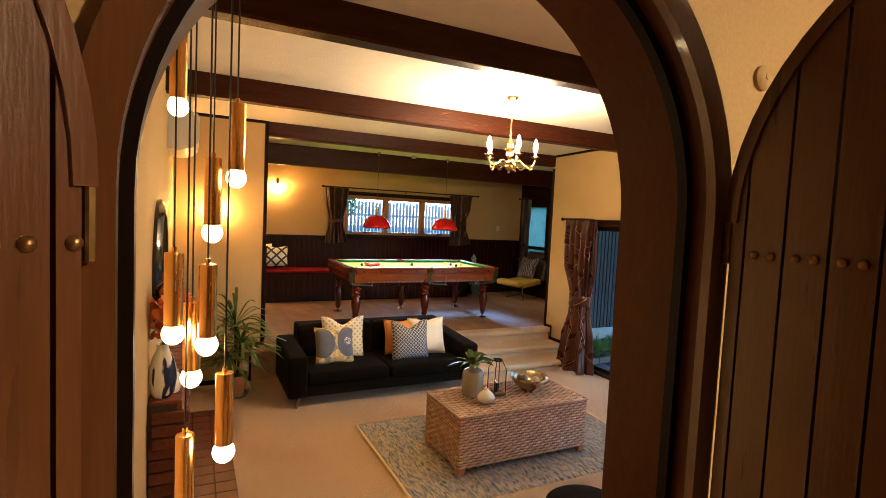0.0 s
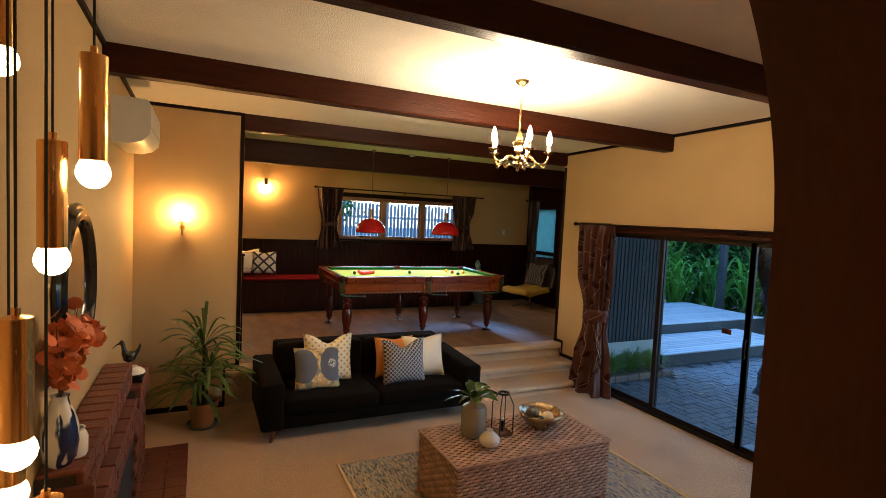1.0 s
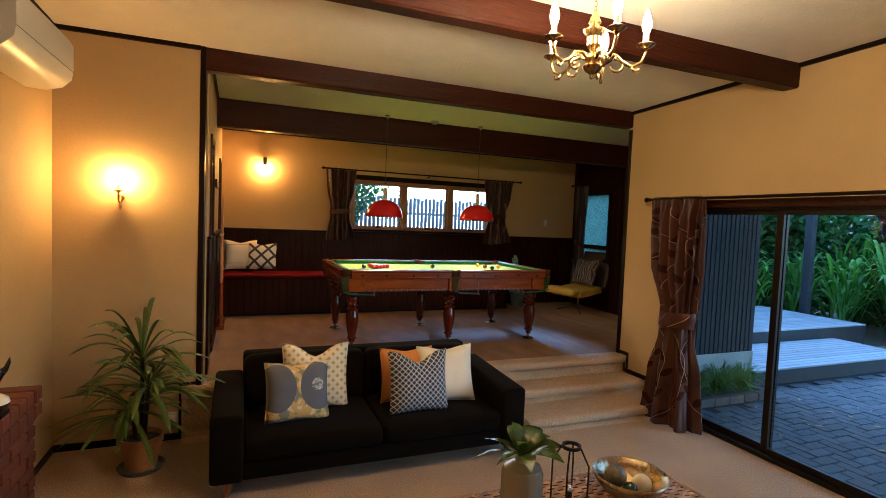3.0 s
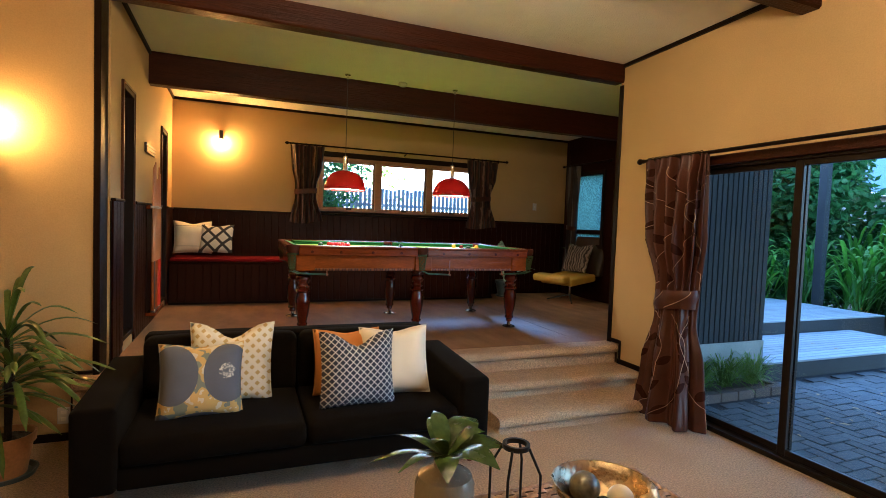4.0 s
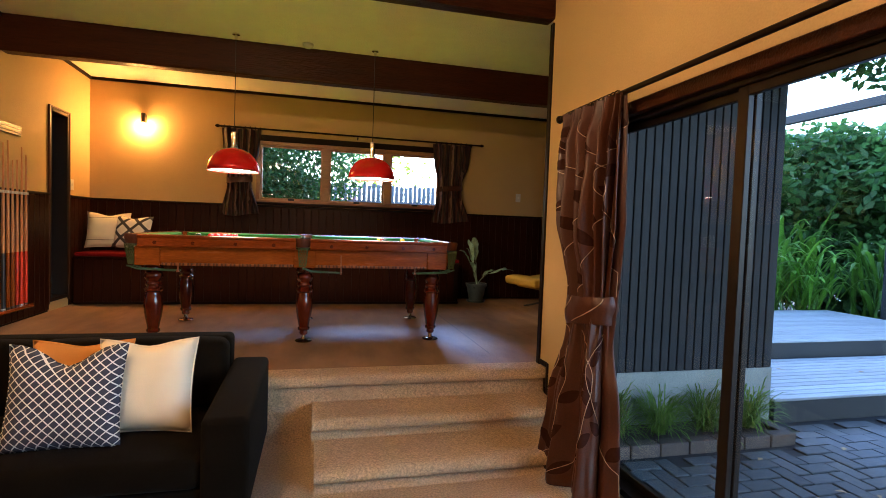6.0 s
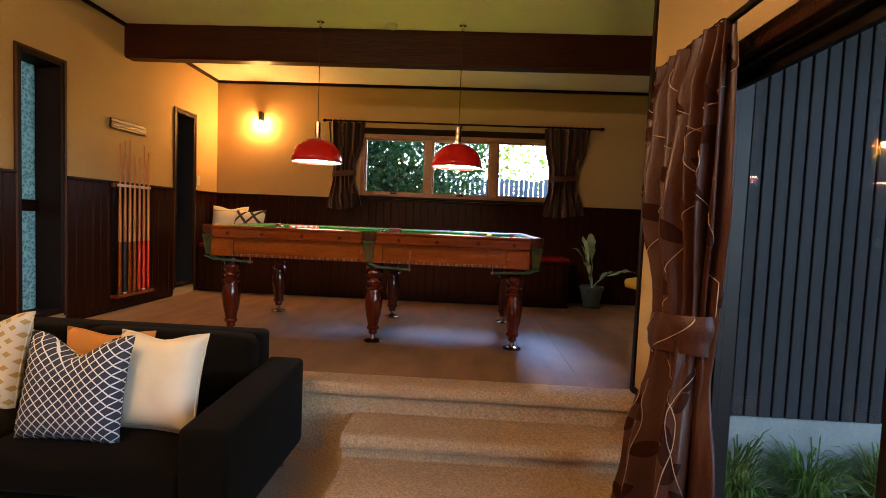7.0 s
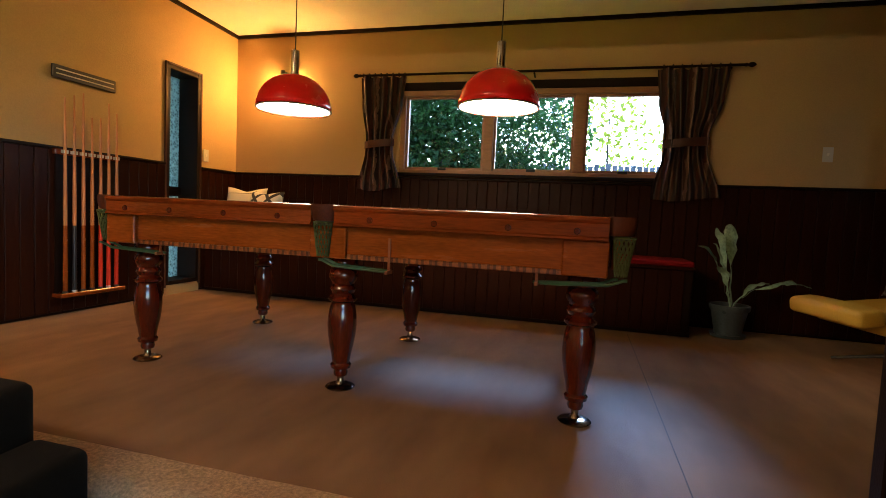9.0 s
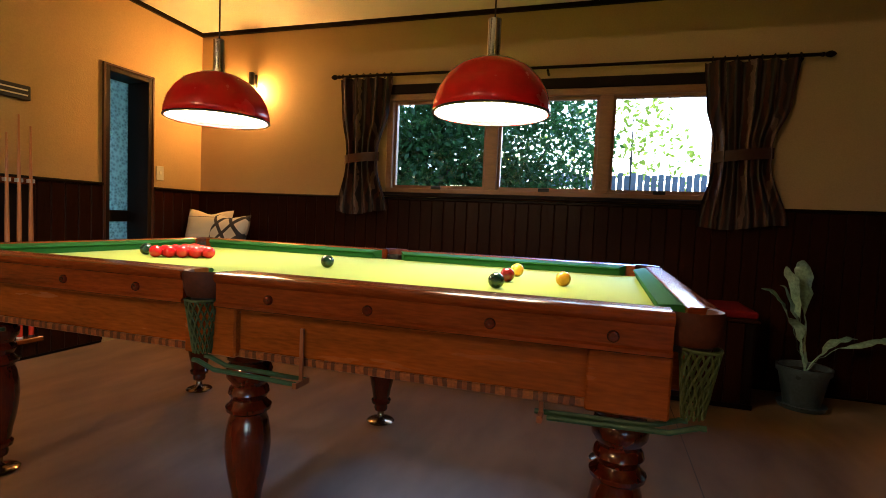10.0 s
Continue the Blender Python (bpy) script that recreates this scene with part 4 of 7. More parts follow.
def lobes(name):
    """Grey cloth printed with large rounded petals over gold and sage."""
    m = material(name, (0.10, 0.105, 0.125), 0.9, vary=0.15, fine=260, bump=0.4, dist=0.002)
    nt = m.node_tree
    L = nt.links.new
    b = nt.nodes["Principled BSDF"]
    base = b.inputs["Base Color"].links[0].from_socket
    tc = nt.nodes.new("ShaderNodeTexCoord")
    ns = nt.nodes.new("ShaderNodeTexNoise"); ns.inputs["Scale"].default_value = 14
    L(tc.outputs["Object"], ns.inputs[0])
    def near(cx, cz, sx, sz):
        mp = nt.nodes.new("ShaderNodeMapping"); mp.vector_type = "TEXTURE"
        mp.inputs["Location"].default_value = (cx, 0, cz); mp.inputs["Scale"].default_value = (sx, 1000, sz)
        L(tc.outputs["Object"], mp.inputs[0])
        ln = nt.nodes.new("ShaderNodeVectorMath"); ln.operation = "LENGTH"
        L(mp.outputs[0], ln.inputs[0])
        return ln.outputs["Value"]
    def least(a, c):
        n = nt.nodes.new("ShaderNodeMath"); n.operation = "MINIMUM"
        L(a, n.inputs[0]); L(c, n.inputs[1])
        return n.outputs[0]
    d = near(-0.145, 0.035, 0.128, 0.165)
    for cx, cz, sx, sz in ((0.14, 0.035, 0.130, 0.165), (0.0, -0.25, 0.17, 0.075), (-0.2, -0.26, 0.06, 0.09)):
        d = least(d, near(cx, cz, sx, sz))
    lt = nt.nodes.new("ShaderNodeMath"); lt.operation = "LESS_THAN"; lt.inputs[1].default_value = 1.0
    L(d, lt.inputs[0])
    gold = nt.nodes.new("ShaderNodeValToRGB")
    gold.color_ramp.interpolation = "CONSTANT"
    e = gold.color_ramp.elements
    e[0].color, e[1].color, e[1].position = (0.20, 0.21, 0.15, 1), (0.55, 0.36, 0.11, 1), 0.45
    k = e.new(0.56); k.color = (0.62, 0.53, 0.36, 1)
    L(ns.outputs[0], gold.inputs[0])
    mx = nt.nodes.new("ShaderNodeMixRGB")
    L(lt.outputs[0], mx.inputs[0]); L(gold.outputs[0], mx.inputs[1]); L(base, mx.inputs[2])
    dot = near(0.135, 0.045, 0.045, 0.045)
    vo = nt.nodes.new("ShaderNodeTexVoronoi"); vo.inputs["Scale"].default_value = 95
    L(tc.outputs["Object"], vo.inputs[0])
    l2 = nt.nodes.new("ShaderNodeMath"); l2.operation = "LESS_THAN"; l2.inputs[1].default_value = 1.0
    l3 = nt.nodes.new("ShaderNodeMath"); l3.operation = "LESS_THAN"; l3.inputs[1].default_value = 0.45
    L(dot, l2.inputs[0]); L(vo.outputs[0], l3.inputs[0])
    mu = nt.nodes.new("ShaderNodeMath"); mu.operation = "MULTIPLY"
    L(l2.outputs[0], mu.inputs[0]); L(l3.outputs[0], mu.inputs[1])
    m2 = nt.nodes.new("ShaderNodeMixRGB"); m2.inputs[2].default_value = (0.7, 0.66, 0.55, 1)
    L(mu.outputs[0], m2.inputs[0]); L(mx.outputs[0], m2.inputs[1])
    L(m2.outputs[0], b.inputs["Base Color"])
    return m


M["cush_petal"] = lobes("slate cushion with petal print")


def soft_box(a, b, r=0.03, puff=0.0):
    """An upholstered block with rounded edges and slightly swollen faces."""
    bm = bmesh.new()
    box(bm, a, b, r, 3)
    if puff:
        bmesh.ops.subdivide_edges(bm, edges=[e for e in bm.edges if e.calc_length() > 0.2], cuts=6, use_grid_fill=True)
        c = [(p + q) / 2 for p, q in zip(a, b)]
        s = [(q - p) / 2 for p, q in zip(a, b)]
        for v in bm.verts:
            u = [(v.co[k] - c[k]) / s[k] for k in range(3)]
            if u[2] > 0.9:
                v.co.z += puff * max(0, 1 - u[0] ** 4) * max(0, 1 - u[1] ** 4)
            if u[1] < -0.9:
                v.co.y -= puff * 0.5 * max(0, 1 - u[0] ** 4) * max(0, 1 - u[2] ** 2)
    return bm


# ---- the lounge ----
sofa = thing("sofa", "charcoal fabric two-seat sofa on short wooden legs", "sofa", 1.975, 5.73, 0)
part("base", soft_box((-0.93, -0.43, 0.12), (0.93, 0.44, 0.238), 0.012), M["sofa"], sofa, smooth=True)
for s in (-1, 1):
    b = soft_box((s * 1.025 - 0.10, -0.47, 0.12), (s * 1.025 + 0.10, 0.45, 0.59), 0.03)
    for v in b.verts:
        if v.co.z > 0.4:
            v.co.z += 0.045 * v.co.y - 0.01
    part("armrest", b, M["sofa"], sofa, smooth=True)
    b = soft_box((s * 0.464 - 0.458, -0.45, 0.24), (s * 0.464 + 0.458, 0.30, 0.375), 0.035, 0.016)
    part("seat_cushion", b, M["sofa"], sofa, smooth=True)
    b = soft_box((s * 0.464 - 0.458, 0.20, 0.36), (s * 0.464 + 0.458, 0.36, 0.745), 0.045, 0.012)
    part("back_cushion", b, M["sofa"], sofa, smooth=True)
    for y in (-0.40, 0.38):
        part("leg", tubes([(s * 1.0, y, 0.12), (s * 1.03, y, 0.0)], [0.028, 0.017], 10), M["legwood"], sofa, smooth=True)
part("backrest", soft_box((-0.93, 0.30, 0.12), (0.93, 0.45, 0.755), 0.03), M["sofa"], sofa, smooth=True)
G = "cushions on the sofa"
cushion("cushion", "cream and straw trellis cushion on the sofa", M["cush_trellis"], 1.56, 5.83, 0.605, 0.50, 0.50, 0.17, 13, -6, 0.09, 0, G)
cushion("cushion", "slate grey cushion with gold petal print on the sofa", M["cush_petal"], 1.405, 5.60, 0.57, 0.45, 0.43, 0.16, 17, 4, 0.012, 1, G)
cushion("cushion", "mustard orange cushion tucked behind others on the sofa", M["cush_orange"], 2.27, 5.74, 0.595, 0.44, 0.42, 0.13, 12, 0, 0.02, 0, G)
cushion("cushion", "plain cream cushion leaning on the sofa back", M["cush_cream"], 2.575, 5.66, 0.60, 0.46, 0.45, 0.17, 16, -8, 0.025, -2, G)
cushion("cushion", "navy cushion with white lattice on the sofa", M["cush_navy"], 2.295, 5.52, 0.60, 0.47, 0.47, 0.17, 13, 0, 0.085, 0, G)


# woven coffee table
def weave(parent, name, origin, u, v, nrm, lu, lv, su=0.042, sv=0.0245):
    nu, nv = round(lu / su), round(lv / sv)
    su, sv = lu / nu, lv / nv
    u, v, nrm, o = Vector(u), Vector(v), Vector(nrm), Vector(origin)
    vs, fs = [], []
    rng = random.Random(nu * 31 + nv)
    for j in range(nv):
        for i in range(nu):
            k = len(vs)
            hgt = 0.013 if (i + j) % 2 == 0 else 0.0035
            m = 0.001 + rng.random() * 0.001
            b0, b1 = j * sv + m, (j + 1) * sv - m
            a0, a1 = (i - 0.25) * su, (i + 1.25) * su
            if (i + j) % 2:
                a0, a1 = (i + 0.1) * su, (i + 0.9) * su
            a0, a1 = max(a0, 0), min(a1, lu)
            for t, h in ((0, 0.001), (0.3, hgt), (0.7, hgt), (1, 0.001)):
                a = a0 + (a1 - a0) * t
                for bb, hh in ((b0, 0.45), ((b0 + b1) / 2, 1), (b1, 0.45)):
                    p = o + u * a + v * bb + nrm * (h * hh + rng.random() * 0.0008)
                    vs.append(p)
            for r in range(3):
                for c in range(2):
                    q = k + r * 3 + c
                    fs.append((q, q + 3, q + 4, q + 1))
    me = bpy.data.meshes.new(name)
    me.from_pydata(vs, [], fs)
    me.materials.append(M["wicker"])
    ob = new(name, me)
    ob.parent = parent
    return ob


ct = thing("coffee_table", "rectangular woven rattan coffee table on the rug", "coffee table", 2.535, 3.77, 0.012)
hx, hy, hz = 0.66, 0.325, 0.485
M["wickerback"] = material("dark gap behind weave", (0.07, 0.042, 0.026), 0.9)
part("core", boxes(((-hx + 0.006, -hy + 0.006, 0.05), (hx - 0.006, hy - 0.006, hz - 0.008))), M["wickerback"], ct)
weave(ct, "woven_top", (-hx, -hy, hz - 0.009), (1, 0, 0), (0, 1, 0), (0, 0, 1), 2 * hx, 2 * hy)
weave(ct, "woven_side", (-hx, -hy + 0.007, 0.05), (1, 0, 0), (0, 0, 1), (0, -1, 0), 2 * hx, hz - 0.055)
weave(ct, "woven_side", (-hx + 0.007, -hy, 0.05), (0, 1, 0), (0, 0, 1), (-1, 0, 0), 2 * hy, hz - 0.055)
weave(ct, "woven_side", (hx - 0.007, -hy, 0.05), (0, 1, 0), (0, 0, 1), (1, 0, 0), 2 * hy, hz - 0.055)
weave(ct, "woven_side", (-hx, hy - 0.007, 0.05), (1, 0, 0), (0, 0, 1), (0, 1, 0), 2 * hx, hz - 0.055)
for sx in (-1, 1):
    for sy in (-1, 1):
        part("foot", boxes(((sx * (hx - 0.07), sy * (hy - 0.07), 0), (sx * (hx - 0.005), sy * (hy - 0.005), 0.06), 0.004)), M["cuewood"], ct)
for a, b in (((-hx, -hy, hz - 0.006), (hx, -hy, hz - 0.006)), ((-hx, hy, hz - 0.006), (hx, hy, hz - 0.006)), ((-hx, -hy, hz - 0.006), (-hx, hy, hz - 0.006)), ((hx, -hy, hz - 0.006), (hx, hy, hz - 0.006))):
    b_ = bmesh.new()
    n = 60
    p, q = Vector(a), Vector(b)
    tube(b_, [p + (q - p) * i / n + Vector((0, 0, 0.002 * (i % 2))) for i in range(n + 1)], [0.008 + 0.002 * (i % 2) for i in range(n + 1)], 6)
    part("edge_braid", b_, M["wicker"], ct)

rug = thing("rug", "faded blue and straw striped woven rug under the table", "rug", 2.635, 3.90, 0)
b = bmesh.new()
nx, ny = 60, 40
g = [[b.verts.new((-1.225 + 2.45 * i / nx, -0.8 + 1.6 * j / ny + 0.006 * noise.noise((i * 0.3, j * 0.05, 4)), 0.009 + 0.003 * noise.noise((i * 0.35, j * 0.35, 0)))) for j in range(ny + 1)] for i in range(nx + 1)]
for i in range(nx):
    for j in range(ny):
        b.faces.new((g[i][j], g[i + 1][j], g[i + 1][j + 1], g[i][j + 1]))
rim = bmesh.ops.extrude_edge_only(b, edges=[e for e in b.edges if len(e.link_faces) == 1])
for v in [k for k in rim["geom"] if isinstance(k, bmesh.types.BMVert)]:
    v.co.z = 0.0005
part("weave", b, M["rug"], rug, smooth="all")
for x in (-1.225, 1.225):
    part("binding", tubes([(x, -0.8 + 1.6 * i / 16, 0.008) for i in range(17)], 0.014, 8), M["rugedge"], rug, smooth="all")
b = bmesh.new()
rng = random.Random(5)
for i in range(170):
    x = -1.2 + 2.4 * i / 169
    for s in (-1, 1):
        ribbon(b, [(x, s * 0.8, 0.006), (x + rng.uniform(-0.01, 0.01), s * 0.825, 0.004), (x + rng.uniform(-0.02, 0.02), s * 0.85, 0.003)], [0.006, 0.005, 0.004], (1, 0, 0))
part("fringe", b, M["rugedge"], rug)["kind"] = "stuff"

# things on the coffee table
TZ = 0.506
vase = thing("vase", "tall grey-green glazed bottle vase with leaves", "vase", 2.22, 3.865, TZ)
part("body", turned([(0.0001, 0.0), (0.088, 0.0), (0.094, 0.02), (0.096, 0.10), (0.095, 0.195), (0.085, 0.222), (0.056, 0.238), (0.036, 0.248), (0.033, 0.282), (0.038, 0.292), (0.03, 0.29), (0.028, 0.26)], 32, cap=False), M["ceramic_grey"], vase, smooth=True)
b = bmesh.new()
rng = random.Random(11)
for az, ln, rise, droop, w in ((-8, 0.27, 0.10, 0.11, 0.125), (38, 0.26, 0.14, 0.08, 0.13), (82, 0.22, 0.13, 0.05, 0.11), (128, 0.24, 0.07, 0.05, 0.06), (172, 0.30, 0.07, 0.10, 0.045), (205, 0.25, 0.08, 0.08, 0.055), (250, 0.22, 0.08, 0.10, 0.09), (300, 0.25, 0.11, 0.10, 0.12), (95, 0.12, 0.16, 0.0, 0.075), (225, 0.13, 0.13, 0.02, 0.06), (340, 0.15, 0.14, 0.03, 0.09)):
    d = Vector((math.cos(radians(az)), math.sin(radians(az)), 0))
    ss = [i / 11 for i in range(12)]
    ribbon(b, [Vector((0, 0, 0.28)) + d * 0.8 * ln * q + Vector((0, 0, 0.7 * rise * math.sin(min(q * 2.0, 1.57)) - 0.55 * droop * q * q)) for q in ss], [max(0.004, 0.85 * w * math.sin(math.pi * min(1, 0.02 + q) ** 0.85) ** 0.8) for q in ss], (-d.y, d.x, 0.1), 0.05)
part("leaves", b, M["vaseleaf"], vase, "broad dark green leaves", smooth="all")

pot = thing("small_vase", "small round cream ribbed vase", "vase", 2.235, 3.65, TZ)
b = bmesh.new()
seg = 48
prof = [(0.0001, 0), (0.045, 0.0), (0.07, 0.02), (0.078, 0.045), (0.074, 0.062), (0.055, 0.085), (0.032, 0.104), (0.022, 0.112), (0.022, 0.122), (0.017, 0.122), (0.016, 0.11)]
rings = []
for r, z in prof:
    rings.append([b.verts.new(((r - (0.0025 if z > 0.06 and r > 0.023 and i % 2 else 0)) * math.cos(2 * math.pi * i / seg), (r - (0.0025 if z > 0.06 and r > 0.023 and i % 2 else 0)) * math.sin(2 * math.pi * i / seg), z)) for i in range(seg)])
for p, q in zip(rings, rings[1:]):
    for i in range(seg):
        j = (i + 1) % seg
        b.faces.new((p[i], p[j], q[j], q[i]))
part("body", b, M["ceramic_w"], pot, smooth=True)

lantern = thing("lantern", "open black metal frame lantern with a glass bulb", "lantern", 2.435, 3.80, TZ)
part("base", boxes(((-0.062, -0.062, 0.0), (0.062, 0.062, 0.022), 0.003)), M["twig"], lantern, "dark wooden block base")
for sx in (-1, 1):
    for sy in (-1, 1):
        part("post", tubes([(sx * 0.058, sy * 0.058, 0.02), (sx * 0.058, sy * 0.058, 0.235), (sx * 0.03, sy * 0.03, 0.312)], 0.0045, 6), M["iron"], lantern, smooth=True)
part("top_ring", turned([(0.034, 0.307), (0.044, 0.307), (0.044, 0.322), (0.034, 0.322), (0.034, 0.307)], 24, cap=False), M["iron"], lantern, smooth=True)
part("candle_stem", tubes([(0, 0, 0.02), (0, 0, 0.10)], 0.012, 8), M["iron"], lantern)
part("glass_ball", ball(0.018, (0, 0, 0.115)), M["chrome"], lantern, smooth="all")

bowl = thing("bowl", "wide hammered bronze bowl holding decorative balls", "bowl", 2.79, 3.80, TZ)
part("shell", turned([(0.0001, 0.004), (0.07, 0.004), (0.075, 0.012), (0.13, 0.055), (0.165, 0.10), (0.178, 0.135), (0.172, 0.135), (0.158, 0.102), (0.122, 0.062), (0.06, 0.022), (0.0001, 0.018)], 40, cap=False), M["bronzebowl"], bowl, smooth="all")
part("foot_ring", turned([(0.06, 0), (0.075, 0.0), (0.075, 0.012), (0.06, 0.012), (0.06, 0.0)], 30, cap=False), M["bronzebowl"], bowl, smooth=True)
for nm, r, x, y, z, mt, lb in (("decorative_ball", 0.055, 2.765, 3.87, 0.09, M["decoball"], "mottled dark green ball in the bowl"), ("decorative_ball", 0.046, 2.84, 3.77, 0.087, M["cush_cream"], "pale shell-textured ball in the bowl"), ("decorative_ball", 0.034, 2.765, 3.765, 0.075, M["darkball"], "small dark patterned ball in the bowl")):
    t = thing(nm, lb, "ball", x, y, TZ + z, group="balls in the bowl")
    part("body", ball(r, sub=3), mt, t, smooth="all")

pouf = thing("pouf", "low round black pouf on the carpet", "pouf", 2.08, 2.20, 0)
part("body", turned([(0.0001, 0), (0.24, 0.0), (0.265, 0.05), (0.275, 0.2), (0.262, 0.36), (0.23, 0.42), (0.12, 0.44), (0.0001, 0.444)], 32, cap=False), M["sofa"], pouf, smooth="all")
part("piping", tubes([(0.247 * math.cos(a * math.pi / 16), 0.247 * math.sin(a * math.pi / 16), 0.40) for a in range(33)], 0.006, 6), M["sofa"], pouf, smooth="all")

# dracaena in a terracotta pot
pl = thing("potted_plant", "tall dracaena with arching green leaves in terracotta pot", "plant", 0.385, 5.93, 0)
part("saucer", turned([(0.0001, 0), (0.135, 0), (0.15, 0.03), (0.14, 0.03), (0.12, 0.012), (0.0001, 0.012)], 28, cap=False), M["darkpot"], pl, "dark saucer", smooth=True)
part("pot", turned([(0.0001, 0.012), (0.095, 0.012), (0.125, 0.19), (0.138, 0.195), (0.142, 0.245), (0.13, 0.245), (0.122, 0.2), (0.0001, 0.2)], 32, cap=False), M["terracotta"], pl, smooth=True)
part("soil", turned([(0.0001, 0.215), (0.122, 0.212)], 20, cap=False), M["soil"], pl)
rng = random.Random(3)
heads = [((0.0, 0.02, 0.82), 30, 0.52, 0.32), ((0.05, -0.06, 0.64), 34, 0.60, 0.22), ((-0.07, 0.0, 0.48), 34, 0.56, 0.15)]
for (hx_, hy_, hz_), cnt, ln, rise in heads:
    part("stem", tubes([(hx_ * 0.4, hy_ * 0.4, 0.2), (hx_, hy_, hz_ - 0.03)], 0.013, 8), M["bark"], pl, smooth=True)
    b = bmesh.new()
    for k in range(cnt):
        s = k / cnt
        arching(b, rng, (hx_, hy_, hz_ - 0.10 * s), rng.random() * 6.283, ln * rng.uniform(0.75, 1.1) * (0.72 + 0.28 * s), rise * (1.15 - 1.05 * s) + 0.02, (0.06 + 0.24 * s) * rng.uniform(0.5, 1.2), rng.uniform(0.026, 0.038), 8, 0.25)
    part("leaf_head", b, M["foliage"], pl, smooth="all")

# heat pump
ac = thing("air_conditioner", "white wall-mounted heat pump unit above the plant", "air conditioner", XW, 5.45, 2.565)
b = bmesh.new()
prof = [(0.0, 0.0), (0.11, -0.005), (0.19, 0.02), (0.24, 0.07), (0.25, 0.13), (0.25, 0.29), (0.225, 0.325), (0.0, 0.335)]
ra = [[b.verts.new((x, y, z)) for x, z in prof] for y in (-0.45, -0.44, 0.44, 0.45)]
for p, q in zip(ra, ra[1:]):
    for k in range(len(prof)):
        j = (k + 1) % len(prof)
        b.faces.new((p[k], p[j], q[j], q[k]))
b.faces.new(ra[0]); b.faces.new(ra[-1][::-1])
part("casing", b, M["white"], ac, smooth=True)
part("flap", boxes(((0.105, -0.40, -0.012), (0.20, 0.40, 0.0), 0.003)), M["white"], ac, at=pose(0, 0, 0.022, 0, -28, 0))
part("outlet_slot", boxes(((0.08, -0.41, -0.004), (0.165, 0.41, 0.004))), M["black"], ac, at=pose(0, 0, 0.008, 0, -14, 0))
part("panel_line", boxes(((0.2502, -0.45, 0.12), (0.2512, 0.45, 0.124))), M["black"], ac)
ah = thing("ceiling_hatch", "flat grey ceiling access hatch", "hatch", 0.02, 5.25, ceil_z(5.25))
part("cover", boxes(((-0.22, -0.16, -0.014), (0.22, 0.16, -0.002), 0.003)), M["ceiling"], ah)


# wall bracket lamp with a candle bulb
def candle_sconce(x, y, z):
    t = thing("wall_sconce", "brass candle wall sconce, lit", "wall lamp", x, y, z)
    part("backplate", turned([(0.0001, 0), (0.022, 0), (0.026, 0.006), (0.018, 0.016), (0.0001, 0.018)], 20, cap=False), M["antique"], t, smooth=True, at=pose(0, 0, -0.04, 90, 0, 0))
    part("arm", tubes([(0, -0.01, -0.04), (0, -0.05, -0.075), (0, -0.085, -0.06), (0, -0.09, -0.02), (0, -0.09, 0.0)], 0.007, 8), M["antique"], t, smooth=True)
    part("drip_pan", turned([(0.0001, 0), (0.02, 0.0), (0.034, 0.012), (0.03, 0.014), (0.0001, 0.006)], 20, (0, -0.09, 0.0), cap=False), M["antique"], t, smooth=True)
    part("finial", turned([(0.0001, -0.13), (0.007, -0.12), (0.012, -0.1), (0.006, -0.085), (0.01, -0.07), (0.0001, -0.06)], 14, (0, -0.03, 0.0), cap=False), M["antique"], t, smooth=True)
    part("candle", turned([(0.0001, 0.01), (0.012, 0.01), (0.012, 0.055), (0.0001, 0.055)], 14, (0, -0.09, 0.0), cap=False), M["ceramic_w"], t, smooth=True)
    part("bulb", turned([(0.0001, 0.056), (0.01, 0.058), (0.017, 0.08), (0.016, 0.1), (0.008, 0.13), (0.0001, 0.145)], 14, (0, -0.09, 0.0), cap=False), M["sconce_glow"], t, smooth="all")
    return t


candle_sconce(0.168, YO, 1.95)

# chandelier
ch = thing("chandelier", "brass five-arm chandelier with lit candle bulbs", "chandelier", 2.48, 3.86, 0)
zr = ceil_z(3.86)
part("ceiling_rose", turned([(0.0001, 0.0), (0.055, 0.0), (0.05, -0.015), (0.025, -0.035), (0.01, -0.045), (0.0001, -0.05)], 24, (0, 0, zr), cap=False), M["brass"], ch, smooth=True)
b = bmesh.new()
zc = zr - 0.045
k = 0
while zc > 2.80:
    ring = []
    for i in range(13):
        a = 2 * math.pi * i / 12
        px, pz = 0.007 * math.cos(a), 0.013 * math.sin(a)
        ring.append((px, 0, zc - 0.012 + pz) if k % 2 else (0, px, zc - 0.012 + pz))
    tube(b, ring, 0.0022, 5, False)
    zc -= 0.0215
    k += 1
part("chain", b, M["brass"], ch, smooth="all")
part("column", turned([(0.0001, 2.815), (0.006, 2.81), (0.012, 2.795), (0.02, 2.78), (0.028, 2.755), (0.018, 2.742), (0.03, 2.733), (0.05, 2.722), (0.046, 2.71), (0.03, 2.69), (0.032, 2.655), (0.02, 2.64), (0.014, 2.62), (0.03, 2.61), (0.04, 2.595), (0.03, 2.575), (0.045, 2.56), (0.034, 2.54), (0.012, 2.525), (0.014, 2.51), (0.0001, 2.50)], 24, cap=False), M["brass"], ch, smooth=True)
